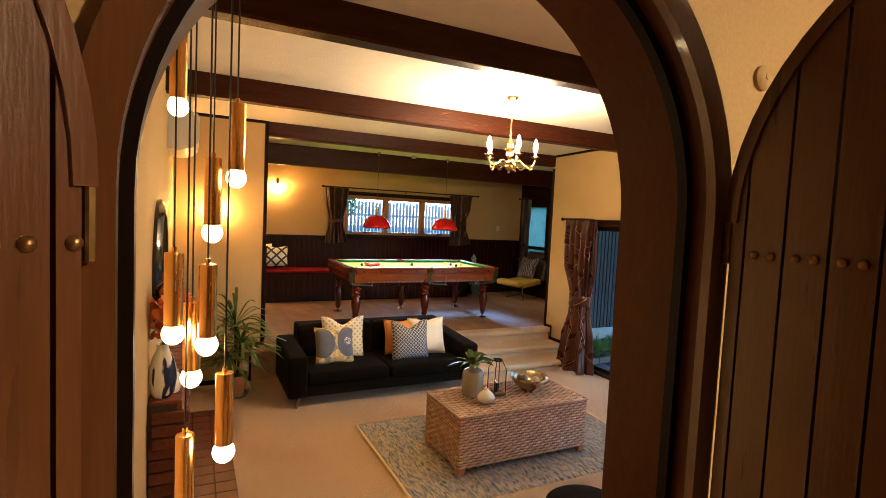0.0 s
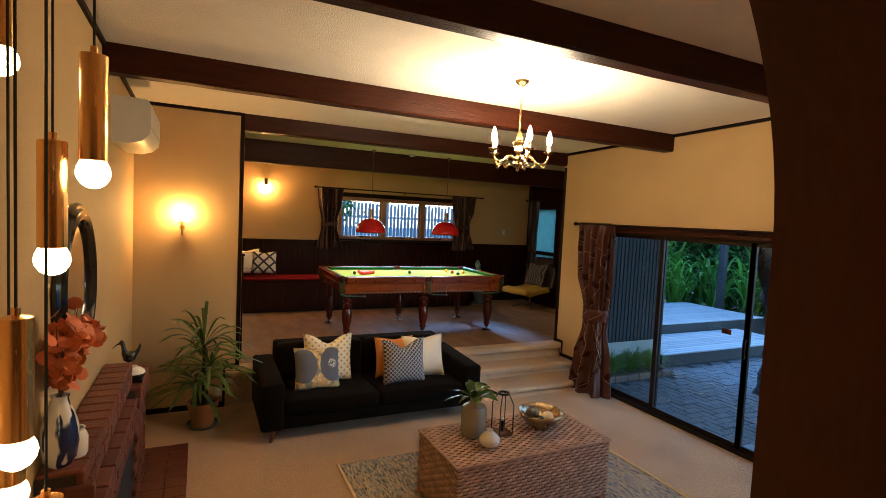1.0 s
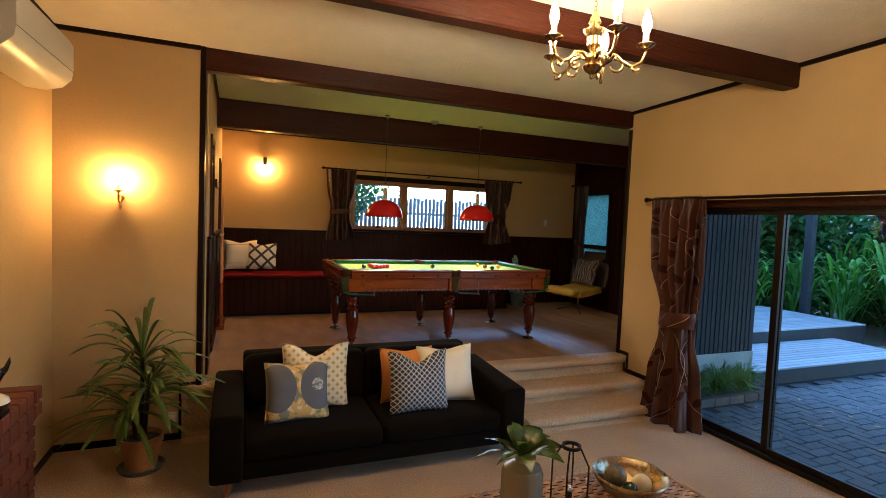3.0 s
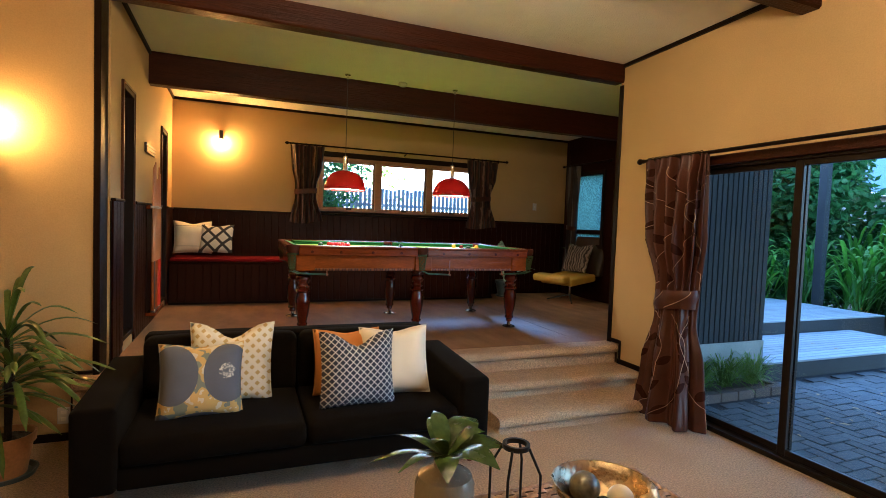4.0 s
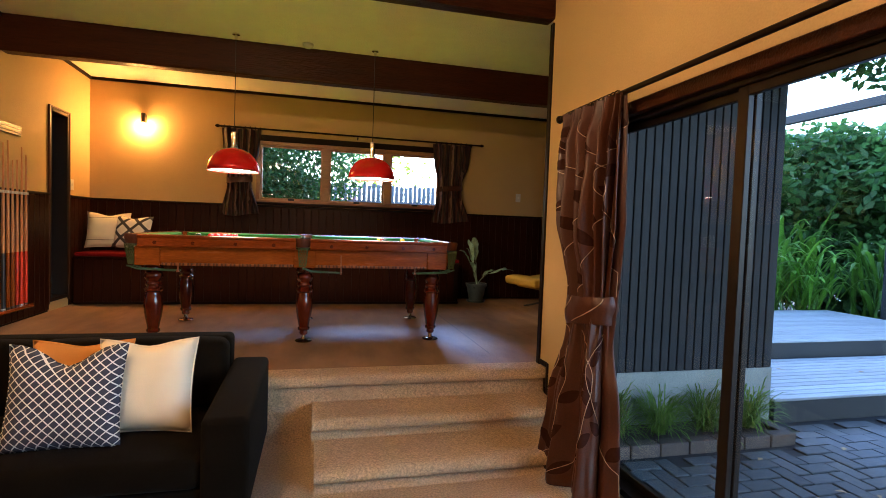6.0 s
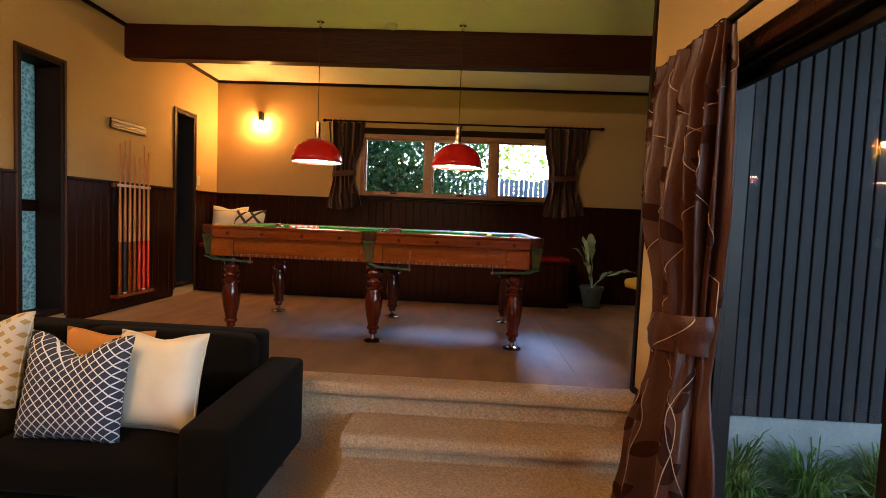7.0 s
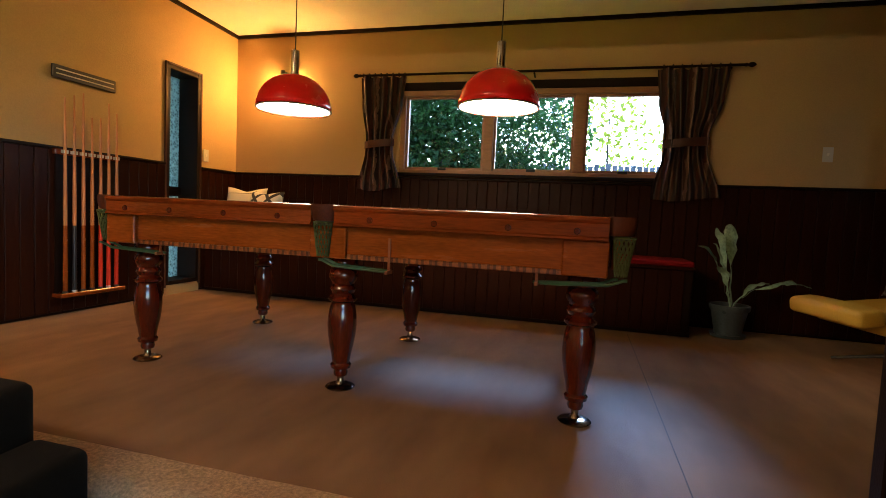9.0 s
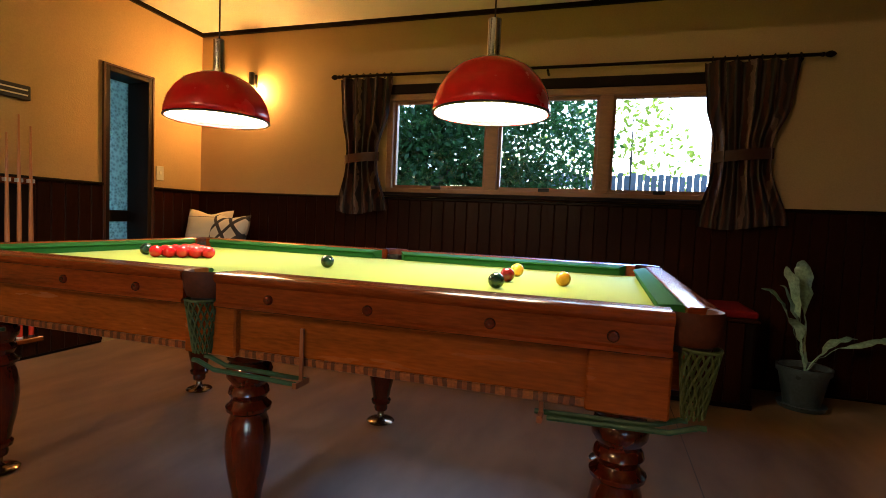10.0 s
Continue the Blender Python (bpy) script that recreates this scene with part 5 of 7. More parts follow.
for rel in (75, 147, 219, 291, 3):
    a = radians(rel - 35.6)
    d = Vector((math.cos(a), math.sin(a), 0))
    P = lambda r, z: d * r + Vector((0, 0, z))
    arm = part("arm", tubes([P(0.03, 2.59), P(0.06, 2.615), P(0.10, 2.61), P(0.13, 2.575), P(0.17, 2.555), P(0.21, 2.575), P(0.225, 2.61), P(0.225, 2.635)], [0.008, 0.009, 0.008, 0.008, 0.008, 0.008, 0.007, 0.007], 8), M["brass"], ch, smooth="all")
    curl = [P(0.10, 2.61)] + [P(0.105 + 0.028 * math.cos(q), 2.563 + 0.028 * math.sin(q)) for q in [1.9 - 0.55 * i for i in range(10)]]
    part("scroll", tubes(curl, [0.007] * 6 + [0.0065] * 3 + [0.005, 0.004], 7), M["brass"], arm, smooth="all")
    part("leaf_scroll", tubes([P(0.17, 2.555), P(0.185, 2.535), P(0.20, 2.54), P(0.205, 2.555)], [0.008, 0.007, 0.006, 0.004], 7), M["brass"], arm, smooth="all")
    o = P(0.225, 0)
    part("drip_pan", turned([(0.0001, 2.635), (0.02, 2.637), (0.042, 2.652), (0.038, 2.655), (0.0001, 2.646)], 20, (o.x, o.y, 0), cap=False), M["brass"], arm, smooth=True)
    part("candle_tube", turned([(0.0001, 2.646), (0.013, 2.646), (0.013, 2.70), (0.0001, 2.70)], 14, (o.x, o.y, 0), cap=False), M["ceramic_w"], arm, smooth=True)
    part("bulb", turned([(0.0001, 2.701), (0.011, 2.704), (0.019, 2.73), (0.018, 2.755), (0.009, 2.79), (0.0001, 2.81)], 16, (o.x, o.y, 0), cap=False), M["candle"], arm, smooth="all")

# cluster of tube pendants inside the arch
CL = (0.0, 2.02)
plate = thing("pendant_canopy", "round brass ceiling plate of the pendant cluster", "ceiling plate", CL[0], CL[1], ceil_z(2.02))
part("plate", turned([(0.0001, 0.0), (0.19, 0.0), (0.19, -0.025), (0.0001, -0.03)], 32, cap=False), M["copper"], plate, smooth=True)
PEND = [(-0.106, 2.2, 2.464), (0.096, 2.1, 2.206), (0.016, 2.1, 1.995), (-0.105, 1.95, 1.652), (-0.001, 1.9, 1.618), (-0.047, 2.03, 1.468), (0.057, 1.86, 1.248), (-0.063, 1.9, 1.032)]
for x, y, z in PEND:
    z -= 0.012
    t = thing("pendant_lamp", "slim brushed copper tube pendant with lit globe bulb", "pendant lamp", x, y, z, group="tube pendant cluster")
    part("tube", turned([(0.0001, 0.30), (0.008, 0.30), (0.008, 0.285), (0.029, 0.28), (0.030, 0.275), (0.030, 0.03), (0.027, 0.03), (0.026, 0.2)], 28, cap=False), M["copper"], t, smooth=True)
    part("bulb", turned([(0.0001, -0.037), (0.013, -0.035), (0.025, -0.027), (0.034, -0.013), (0.037, 0.0), (0.034, 0.015), (0.027, 0.03), (0.02, 0.045), (0.0001, 0.05)], 24, cap=False), M["bulb"], t, smooth="all")
    cx, cy = CL[0] + (x - CL[0]) * 0.8, CL[1] + (y - CL[1]) * 0.8
    part("cord", tubes([(0, 0, 0.295), (0, 0, ceil_z(2.0) - z - 0.02)], 0.0032, 6), M["black"], t)

# round mirror
mi = thing("wall_mirror", "round mirror in a stepped glossy black frame", "mirror", XW, 3.79, 1.68)
fr = bmesh.new()
lathe(fr, [(0.335, 0.0), (0.43, 0.0), (0.435, 0.02), (0.42, 0.035), (0.405, 0.032), (0.395, 0.045), (0.378, 0.042), (0.368, 0.05), (0.35, 0.046), (0.335, 0.025), (0.335, 0.0)], 64, cap=False)
part("frame", fr, M["blackgloss"], mi, smooth=True, at=pose(0.001, 0, 0, 0, 90, 0))
part("glass", turned([(0.0001, 0.018), (0.34, 0.018), (0.34, 0.004), (0.0001, 0.004)], 64, cap=False), M["mirror"], mi, at=pose(0.001, 0, 0, 0, 90, 0))

# ---- brick fireplace ----
fp = thing("fireplace", "red brick fireplace with a stepped brick mantel", "fireplace", 0, 0, 0)
XM = -0.035   # lower ledge front
XU_M = -0.085  # upper mantel front
core = bmesh.new()
box(core, (XW + 0.002, 3.16, 0.0), (-0.10, 5.38, 0.72))
part("core", core, M["mortar"], fp)
part("mantel_bed", boxes(((XW + 0.002, 3.10, 0.83), (XU_M - 0.03, 4.74, 0.985)), ((XW + 0.002, 4.75, 0.60), (XM - 0.03, 5.42, 0.785)), ((XW + 0.002, 3.13, 0.72), (XU_M - 0.045, 4.74, 0.83))), M["mortar"], fp, "dark mortar bed")
def brick_mesh(l, w, h, r=0.006, seed=0):
    b = bmesh.new()
    box(b, (-l / 2, -w / 2, -h / 2), (l / 2, w / 2, h / 2), r)
    for v in b.verts:
        v.co += Vector((noise.noise(v.co * 40 + Vector((seed, 0, 0))), noise.noise(v.co * 40 + Vector((0, seed, 0))), noise.noise(v.co * 40 + Vector((0, 0, seed))))) * 0.0025
    return b


rng = random.Random(8)
proto = []
def lay(dims, at):
    key = dims
    for k, o in proto:
        if k == key:
            return share(o, "brick", fp, at)
    o = part("brick", brick_mesh(*dims, seed=len(proto)), M["brick"], fp, at=at)
    proto.append((key, o))
    return o


wob = lambda s=0.003: rng.uniform(-s, s)
# mantel top: bricks on edge across, one row deep
n = 14
for i in range(n):
    y = 3.10 + (i + 0.5) * 1.65 / n
    lay((0.165, 0.108, 0.076), pose(XU_M - 0.083 + wob(), y, 0.962 + wob(0.002), 0, 0, wob(1.2)))
    lay((0.10, 0.108, 0.076), pose(XU_M - 0.05 + wob(), y, 0.876 + wob(0.002)))
for i in range(6):
    y = 4.76 + (i + 0.5) * 0.66 / 6
    lay((0.215, 0.1, 0.076), pose(XM - 0.107 + wob(), y, 0.762 + wob(0.002), 0, 0, wob(1.2)))
    lay((0.10, 0.1, 0.076), pose(XM - 0.05 + wob(), y, 0.676 + wob(0.002)))
# front face courses beside and above the fire opening
for r in range(10):
    z = 0.04 + r * 0.073
    y = 3.16 - (0.11 if r % 2 else 0)
    while y < 5.38:
        a, b_ = max(y, 3.16), min(y + 0.215, 5.38)
        if b_ - a > 0.06 and not (a > 3.62 and b_ < 4.84 and z < 0.52):
            lay((0.10, round(b_ - a, 3) - 0.006, 0.066), pose(-0.105 + wob(0.004), (a + b_) / 2, z))
        y += 0.222
    for yy, nm in ((3.15, 0), (5.39, 1)):
        lay((0.15, 0.05, 0.066), pose(-0.18 + wob(), yy, z))
# side end of the mantel toward the arch
for r in range(3):
    lay((0.19, 0.05, 0.062), pose(-0.145, 3.105, 0.765 + r * 0.073))
part("firebox", boxes(((-0.13, 3.64, 0.01), (-0.078, 4.84, 0.52))), M["soot"], fp, "blackened fire opening")
hearth = thing("hearth", "dark red quarry tile hearth on the floor", "hearth", 0, 0, 0)
part("bed", boxes(((XW + 0.004, 3.25, 0.0), (0.195, 5.52, 0.012))), M["mortar"], hearth)
tl = None
for i in range(3):
    for j in range(15):
        at = pose(-0.03 + i * 0.0 + (i - 0.5) * 0.152 + 0.0, 3.33 + j * 0.151, 0.014)
        if tl is None:
            b = bmesh.new(); box(b, (-0.073, -0.073, -0.01), (0.073, 0.073, 0.008), 0.003)
            tl = part("tile", b, M["hearthtile"], hearth, at=at)
        else:
            share(tl, "tile", hearth, at)

# on the mantel
fv = thing("floor_vase", "white vase with ink blue brush marks on the mantel", "vase", -0.19, 3.19, 1.0)
b = turned([(0.0001, 0.0), (0.040, 0.0), (0.060, 0.03), (0.070, 0.10), (0.068, 0.17), (0.052, 0.23), (0.036, 0.265), (0.03, 0.29), (0.036, 0.305), (0.028, 0.303)], 32, cap=False)
m = material("ceramic with blue brush marks", (0.68, 0.65, 0.60), 0.2, vary=0.05, coat=0.4, bump=0.03)
nt = m.node_tree
tcx = nt.nodes.new("ShaderNodeTexCoord"); mpx = nt.nodes.new("ShaderNodeMapping"); mpx.inputs["Scale"].default_value = (16, 16, 3.5)
nsx = nt.nodes.new("ShaderNodeTexNoise"); nsx.inputs["Scale"].default_value = 1.0
nt.links.new(tcx.outputs["Object"], mpx.inputs[0]); nt.links.new(mpx.outputs[0], nsx.inputs[0])
rpx = nt.nodes.new("ShaderNodeMapRange"); rpx.inputs[1].default_value = 0.53; rpx.inputs[2].default_value = 0.57
nt.links.new(nsx.outputs[0], rpx.inputs[0])
mxx = nt.nodes.new("ShaderNodeMixRGB"); mxx.inputs[2].default_value = (0.012, 0.02, 0.08, 1)
bs = nt.nodes["Principled BSDF"]
src = bs.inputs["Base Color"].links[0].from_socket
nt.links.new(rpx.outputs[0], mxx.inputs[0]); nt.links.new(src, mxx.inputs[1]); nt.links.new(mxx.outputs[0], bs.inputs["Base Color"])
part("body", b, m, fv, smooth=True)
rng = random.Random(21)
b, tw = bmesh.new(), bmesh.new()
for s in range(15):
    az, ln = rng.uniform(0.2, 2.9), rng.uniform(0.34, 0.56)
    az = rng.choice((az, -az * 0.3))
    dx, dy = math.cos(az) * rng.uniform(0.1, 0.5), math.sin(az)
    pts = [Vector((0, 0, 0.28)) + Vector((dx * ln * q * 0.55, dy * ln * q * 0.75, ln * (1.3 * q - 0.55 * q * q) * rng.uniform(0.7, 1.1))) for q in (0, 0.33, 0.66, 1.0)]
    tube(tw, pts, 0.0022, 4)
    for k in range(13):
        q = rng.uniform(0.25, 1.0)
        i = min(2, int(q * 3))
        p = pts[i].lerp(pts[i + 1], q * 3 - i) + Vector((rng.uniform(-0.045, 0.045), rng.uniform(-0.05, 0.05), rng.uniform(-0.06, 0.04)))
        nrm = Vector((rng.uniform(-0.4, 1), rng.uniform(-1, 0.4), rng.uniform(-0.3, 0.8))).normalized()
        sd = nrm.orthogonal().normalized()
        up = nrm.cross(sd)
        r = rng.uniform(0.022, 0.040)
        c = b.verts.new(p + nrm * 0.006)
        rim = [b.verts.new(p + r * (math.cos(a * math.pi / 4) * sd * 0.85 + math.sin(a * math.pi / 4) * up)) for a in range(8)]
        for a in range(8):
            b.faces.new((c, rim[a], rim[(a + 1) % 8]))
part("leaves", b, M["autumn"], fv, "dried orange round leaves", smooth="all")
part("twigs", tw, M["twig"], fv)
jar = thing("jar", "small cream ceramic jar on the mantel", "jar", -0.15, 3.27, 1.0)
part("body", turned([(0.0001, 0), (0.042, 0), (0.048, 0.02), (0.048, 0.085), (0.04, 0.105), (0.034, 0.115), (0.038, 0.125), (0.03, 0.124)], 24, cap=False), M["ceramic_w"], jar, smooth=True)
# black bird figure
bird = thing("bird_figurine", "black long-billed bird figurine on the lower ledge", "figurine", -0.135, 5.06, 0.80, -72)
b = bmesh.new()
tube(b, [(0, 0.075, 0.178), (0, 0.06, 0.168), (0, 0.03, 0.150), (0, -0.005, 0.142), (0, -0.035, 0.152), (0, -0.052, 0.178), (0, -0.058, 0.205), (0, -0.063, 0.228), (0, -0.070, 0.243), (0, -0.082, 0.250), (0, -0.094, 0.246), (0, -0.100, 0.240)], [0.004, 0.018, 0.036, 0.044, 0.040, 0.029, 0.020, 0.019, 0.022, 0.021, 0.013, 0.004], 16)
tube(b, [(0, -0.094, 0.246), (0, -0.12, 0.240), (0, -0.145, 0.226), (0, -0.160, 0.212)], [0.008, 0.005, 0.0035, 0.001], 8)
tube(b, [(0, 0.045, 0.158), (0, 0.075, 0.180), (0, 0.092, 0.212), (0, 0.096, 0.232)], [0.022, 0.016, 0.011, 0.003], 8)
for s_ in (-0.014, 0.014):
    tube(b, [(s_, -0.005, 0.12), (s_, 0.0, 0.07), (s_, -0.006, 0.0)], 0.0035, 6)
box(b, (-0.03, -0.035, 0.0), (0.03, 0.03, 0.008), 0.002)
for v in b.verts:
    v.co.y *= 0.72
    v.co.x *= 0.9
    v.co.z *= 1.08
part("body", b, M["blackgloss"], bird, smooth="all")
stand = thing("wooden_block", "dark flat wooden block on the lower ledge", "block", -0.095, 4.93, 0.80)
part("body", boxes(((-0.06, -0.05, 0), (0.06, 0.05, 0.022), 0.003)), M["trim"], stand)
egg = thing("pebble_vase", "squat black and white glazed vase on a block", "vase", -0.095, 4.93, 0.822)
part("lower_half", turned([(0.0001, 0), (0.035, 0), (0.066, 0.018), (0.076, 0.045)], 28, cap=False), M["blackgloss"], egg, "black lower half", smooth=True)
part("upper_half", turned([(0.076, 0.045), (0.07, 0.064), (0.045, 0.083), (0.026, 0.09), (0.026, 0.097), (0.0001, 0.094)], 28, cap=False), M["ceramic_w"], egg, smooth=True)
outlet = thing("power_outlet", "white power outlet low on the wall", "outlet", 0.535, YO, 0.17)
part("plate", boxes(((-0.035, -0.009, -0.055), (0.035, 0, 0.055), 0.003)), M["white"], outlet)
for z in (-0.022, 0.022):
    part("socket", boxes(((-0.016, -0.011, z - 0.012), (0.016, -0.009, z + 0.012), 0.001)), M["ceramic_w"], outlet)


# ---- curtains ----
def drape(parent, S, u0, u1, z0, z1, nu, nv, mat, name="cloth"):
    """A pleated cloth: S(u, z) gives the place."""
    b = bmesh.new()
    g = [[b.verts.new(S(u0 + (u1 - u0) * i / nu, z0 + (z1 - z0) * j / nv)) for j in range(nv + 1)] for i in range(nu + 1)]
    for i in range(nu):
        for j in range(nv):
            b.faces.new((g[i][j], g[i + 1][j], g[i + 1][j + 1], g[i][j + 1]))
    return part(name, b, mat, parent, smooth="all")


def interp(tab, z):
    for (za, *a), (zb, *b) in zip(tab, tab[1:]):
        if za <= z <= zb:
            t = (z - za) / (zb - za)
            t = t * t * (3 - 2 * t)
            return [p + (q - p) * t for p, q in zip(a, b)]
    return tab[-1][1:] if z > tab[-1][0] else tab[0][1:]


cur = thing("curtain", "brown satin curtain with leaf vines, tied back", "curtain", 0, 0, 0)
# height; middle x and y of the bundle; half depth and half width; depth of the folds
TAB = [(0.02, 4.82, 5.47, 0.14, 0.27, 0.050), (0.45, 4.845, 5.49, 0.12, 0.235, 0.045), (0.86, 4.875, 5.51, 0.088, 0.172, 0.022), (1.10, 4.875, 5.51, 0.088, 0.172, 0.022), (1.5, 4.87, 5.54, 0.085, 0.235, 0.042), (1.9, 4.868, 5.565, 0.06, 0.275, 0.038), (2.13, 4.865, 5.575, 0.03, 0.30, 0.024)]


def bundle(u, z, out=0.0):
    """A place round the gathered cloth, from its door side (u 0) to its far side (u 1)."""
    cx, cy, hx, hy, _ = interp(TAB, z)
    a = math.pi * (1.16 * u - 0.08)
    n = Vector((-math.sin(a) * hy, -math.cos(a) * hx, 0)).normalized()
    return Vector((cx - hx * math.sin(a), cy - hy * math.cos(a), z)) + n * out, n


def S(u, z):
    amp = interp(TAB, z)[4]
    ph = u * 2 * math.pi * 11.0 + 1.3 * math.sin(u * 9) + 0.5 * math.sin(u * 17 + z * 1.5) + 0.5 * math.sin(z * 2.2)
    slow = u * 2 * math.pi * 4.5 + 0.9 * math.sin(u * 7 + 1) + 0.35 * math.sin(z * 3)
    low = max(0.0, min(1.0, (1.15 - z) / 0.3))
    narrow = 0.85 * math.sin(ph) + 0.45 * math.sin(ph * 0.47 + 1 + z)
    broad = 0.9 * math.sin(slow) + 0.22 * math.sin(ph)
    out = amp * (1.35 * narrow * (1 - low) + 1.15 * broad * low) + 0.02 * noise.noise((u * 6, z * 2.2, 1)) + 0.007 * noise.noise((u * 22, z * 7, 3)) + 0.004 * noise.noise((u * 45, z * 3, 8))
    return bundle(u, z, out)[0]


def on_cloth(u, z, lift=0.004):
    """A place just in front of the pleated cloth."""
    p = S(u, z)
    nrm = (S(u + 0.002, z) - p).cross(S(u, z + 0.004) - p).normalized()
    return p + nrm * (lift if nrm.dot(bundle(u, z)[1]) > 0 else -lift)


drape(cur, S, 0, 1, 0.02, 2.13, 300, 60, M["curtain"])
b = bmesh.new()
rows = []
T0, T1 = 0.905, 1.062   # lower and upper edge of the tie


def tie(u, q, lift=0.0):
    """The wide cloth band round the gathered curtain, higher on the door side."""
    z = T0 + (T1 - T0) * q
    out = 0.026 - 0.008 * abs(2 * q - 1) ** 3 + 0.012 * noise.noise((u * 4, q * 2, 6)) + 0.004 * noise.noise((u * 14, q * 3, 2)) + lift
    return bundle(u, z, out)[0] + Vector((0, 0, 0.022 * (1 - 2 * u) + 0.012 * math.sin(u * 6) * (1 - q)))


for i in range(37):
    rows.append([b.verts.new(tie(-0.05 + 1.1 * i / 36, k / 8)) for k in range(9)])
for p, q in zip(rows, rows[1:]):
    for k in range(8):
        b.faces.new((p[k], q[k], q[k + 1], p[k + 1]))
part("tie_back", b, M["curtain"], cur, smooth="all")
# leaf vines woven into the cloth
rng = random.Random(14)
for k in range(4):
    u0 = 0.14 + k * 0.23 + rng.uniform(-0.03, 0.03)
    ph = rng.uniform(0, 6)
    for za, zb in ((0.06, T0 - 0.03), (T1 + 0.02, 2.05)):
        vn = bmesh.new()
        f = lambda z: min(0.98, max(0.02, u0 + 0.15 * math.sin(z * 6.0 + ph) + 0.04 * math.sin(z * 13 + ph)))
        pts = [on_cloth(f(za + (zb - za) * i / 90), za + (zb - za) * i / 90, 0.003) for i in range(91)]
        tube(vn, pts, 0.0019, 5, False)
        part("vine", vn, M["curtain_vine"], cur, "pale embroidered vine", smooth="all")
        z = za + rng.uniform(0.02, 0.1)
        while z < zb - 0.05:
            s = rng.choice((-1, 1))
            n = 16
            base, up = f(z), rng.uniform(0.7, 1.2)
            lf = bmesh.new()
            rows = []
            for i in range(n + 1):
                t = i / n
                w = 0.031 * math.sin(math.pi * min(1, t * 0.96 + 0.03)) ** 0.8
                uc, zc = base + s * 0.075 * t, z + 0.08 * up * t
                r3 = []
                for q in (-1, -0.5, 0, 0.5, 1):
                    uu, zz = min(1, max(0, uc - q * s * w * 0.3)), zc + q * w * 0.9
                    r3.append(lf.verts.new(on_cloth(uu, zz, 0.003)))
                rows.append(r3)
            for p, q in zip(rows, rows[1:]):
                for c in range(4):
                    lf.faces.new((p[c], q[c], q[c + 1], p[c + 1]))
            part("leaf_motif", lf, M["curtain_leaf"], cur, smooth="all")
            z += rng.uniform(0.1, 0.16)

for u0, du in ((0.16, 0.35), (0.55, 0.3), (0.9, -0.25)):
    vn = bmesh.new()
    tube(vn, [tie(u0 + du * (i / 24) ** 1.6, 0.95 - 0.85 * i / 24, 0.003) for i in range(25)], 0.0024, 5, False)
    part("vine", vn, M["curtain_vine"], cur, "pale embroidered vine", smooth="all")


def rod(name, a, b, r, rings, brackets, label, ring_r=0.022):
    t = thing(name, label, "curtain rod")
    a, b = Vector(a), Vector(b)
    part("pole", tubes([a, b], r, 12), M["trim"], t, smooth=True)
    d = (b - a).normalized()
    for p, s in ((a, -1), (b, 1)):
        fb = turned([(0.0001, 0.0), (r * 1.3, 0.0), (r * 1.3, 0.012), (r * 0.8, 0.018), (r * 1.7, 0.035), (r * 1.9, 0.05), (r * 1.2, 0.068), (0.0001, 0.08)], 14, cap=False)
        part("finial", fb, M["trim"], t, smooth=True, at=Matrix.Translation(p) @ (d * s).to_track_quat("Z", "Y").to_matrix().to_4x4())
    for q in rings:
        p = a + (b - a) * q
        c = bmesh.new()
        sd = d.orthogonal().normalized()
        up = d.cross(sd)
        tube(c, [p + ring_r * (math.cos(k * math.pi / 6) * sd + math.sin(k * math.pi / 6) * up) for k in range(13)], 0.0035, 5, False)
        part("ring", c, M["trim"], t, smooth="all")
    for q in brackets:
        p = a + (b - a) * q
        out = Vector((1, 0, 0)) if abs(d.y) > 0.5 else Vector((0, 1, 0))
        part("bracket", tubes([p + Vector((0, 0, -0.02)), p + Vector((0, 0, -0.03)) + out * 0.06, p + out * 0.118 + Vector((0, 0, -0.03))], 0.009, 8), M["trim"], t, smooth=True)
    return t


rod("curtain_rod", (4.862, 1.45, 2.135), (4.862, 5.93, 2.135), 0.014, [(5.33 + 0.038 * k - 1.45) / 4.48 for k in range(15)], [0.02, (3.70 - 1.45) / 4.48, 0.985], "dark turned timber curtain rod over the sliding door")

# ---- the billiard room ----
bt = thing("billiard_table", "mahogany billiard table with green cloth and turned legs", "billiard table", 3.26, 7.80, FLOOR2)
HX, HY = 1.285, 0.71     # outer half sizes
EW = 0.07                # width of the end rails
BED = 0.813
part("bed_cloth", boxes(((-HX + 0.085, -HY + 0.12, BED - 0.03), (HX - 0.085, HY - 0.12, BED))), M["cloth"], bt, "bright green cloth")
PK = 0.055
# cushions with undercut noses, between the pockets; nose shade is in the cloth colour
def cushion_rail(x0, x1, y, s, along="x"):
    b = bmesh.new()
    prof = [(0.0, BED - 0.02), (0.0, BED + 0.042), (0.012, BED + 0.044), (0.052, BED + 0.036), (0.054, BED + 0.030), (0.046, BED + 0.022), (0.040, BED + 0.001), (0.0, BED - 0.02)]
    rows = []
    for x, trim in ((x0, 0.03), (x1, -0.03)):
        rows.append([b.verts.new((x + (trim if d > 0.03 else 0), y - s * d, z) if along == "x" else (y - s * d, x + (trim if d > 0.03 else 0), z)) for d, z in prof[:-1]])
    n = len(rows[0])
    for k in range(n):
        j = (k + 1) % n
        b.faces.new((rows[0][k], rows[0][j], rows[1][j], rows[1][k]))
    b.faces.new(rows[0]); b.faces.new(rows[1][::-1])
    part("rail_cushion", b, M["railcloth_shaded"], bt, "dark green cushion cloth with nose shade in its colour")


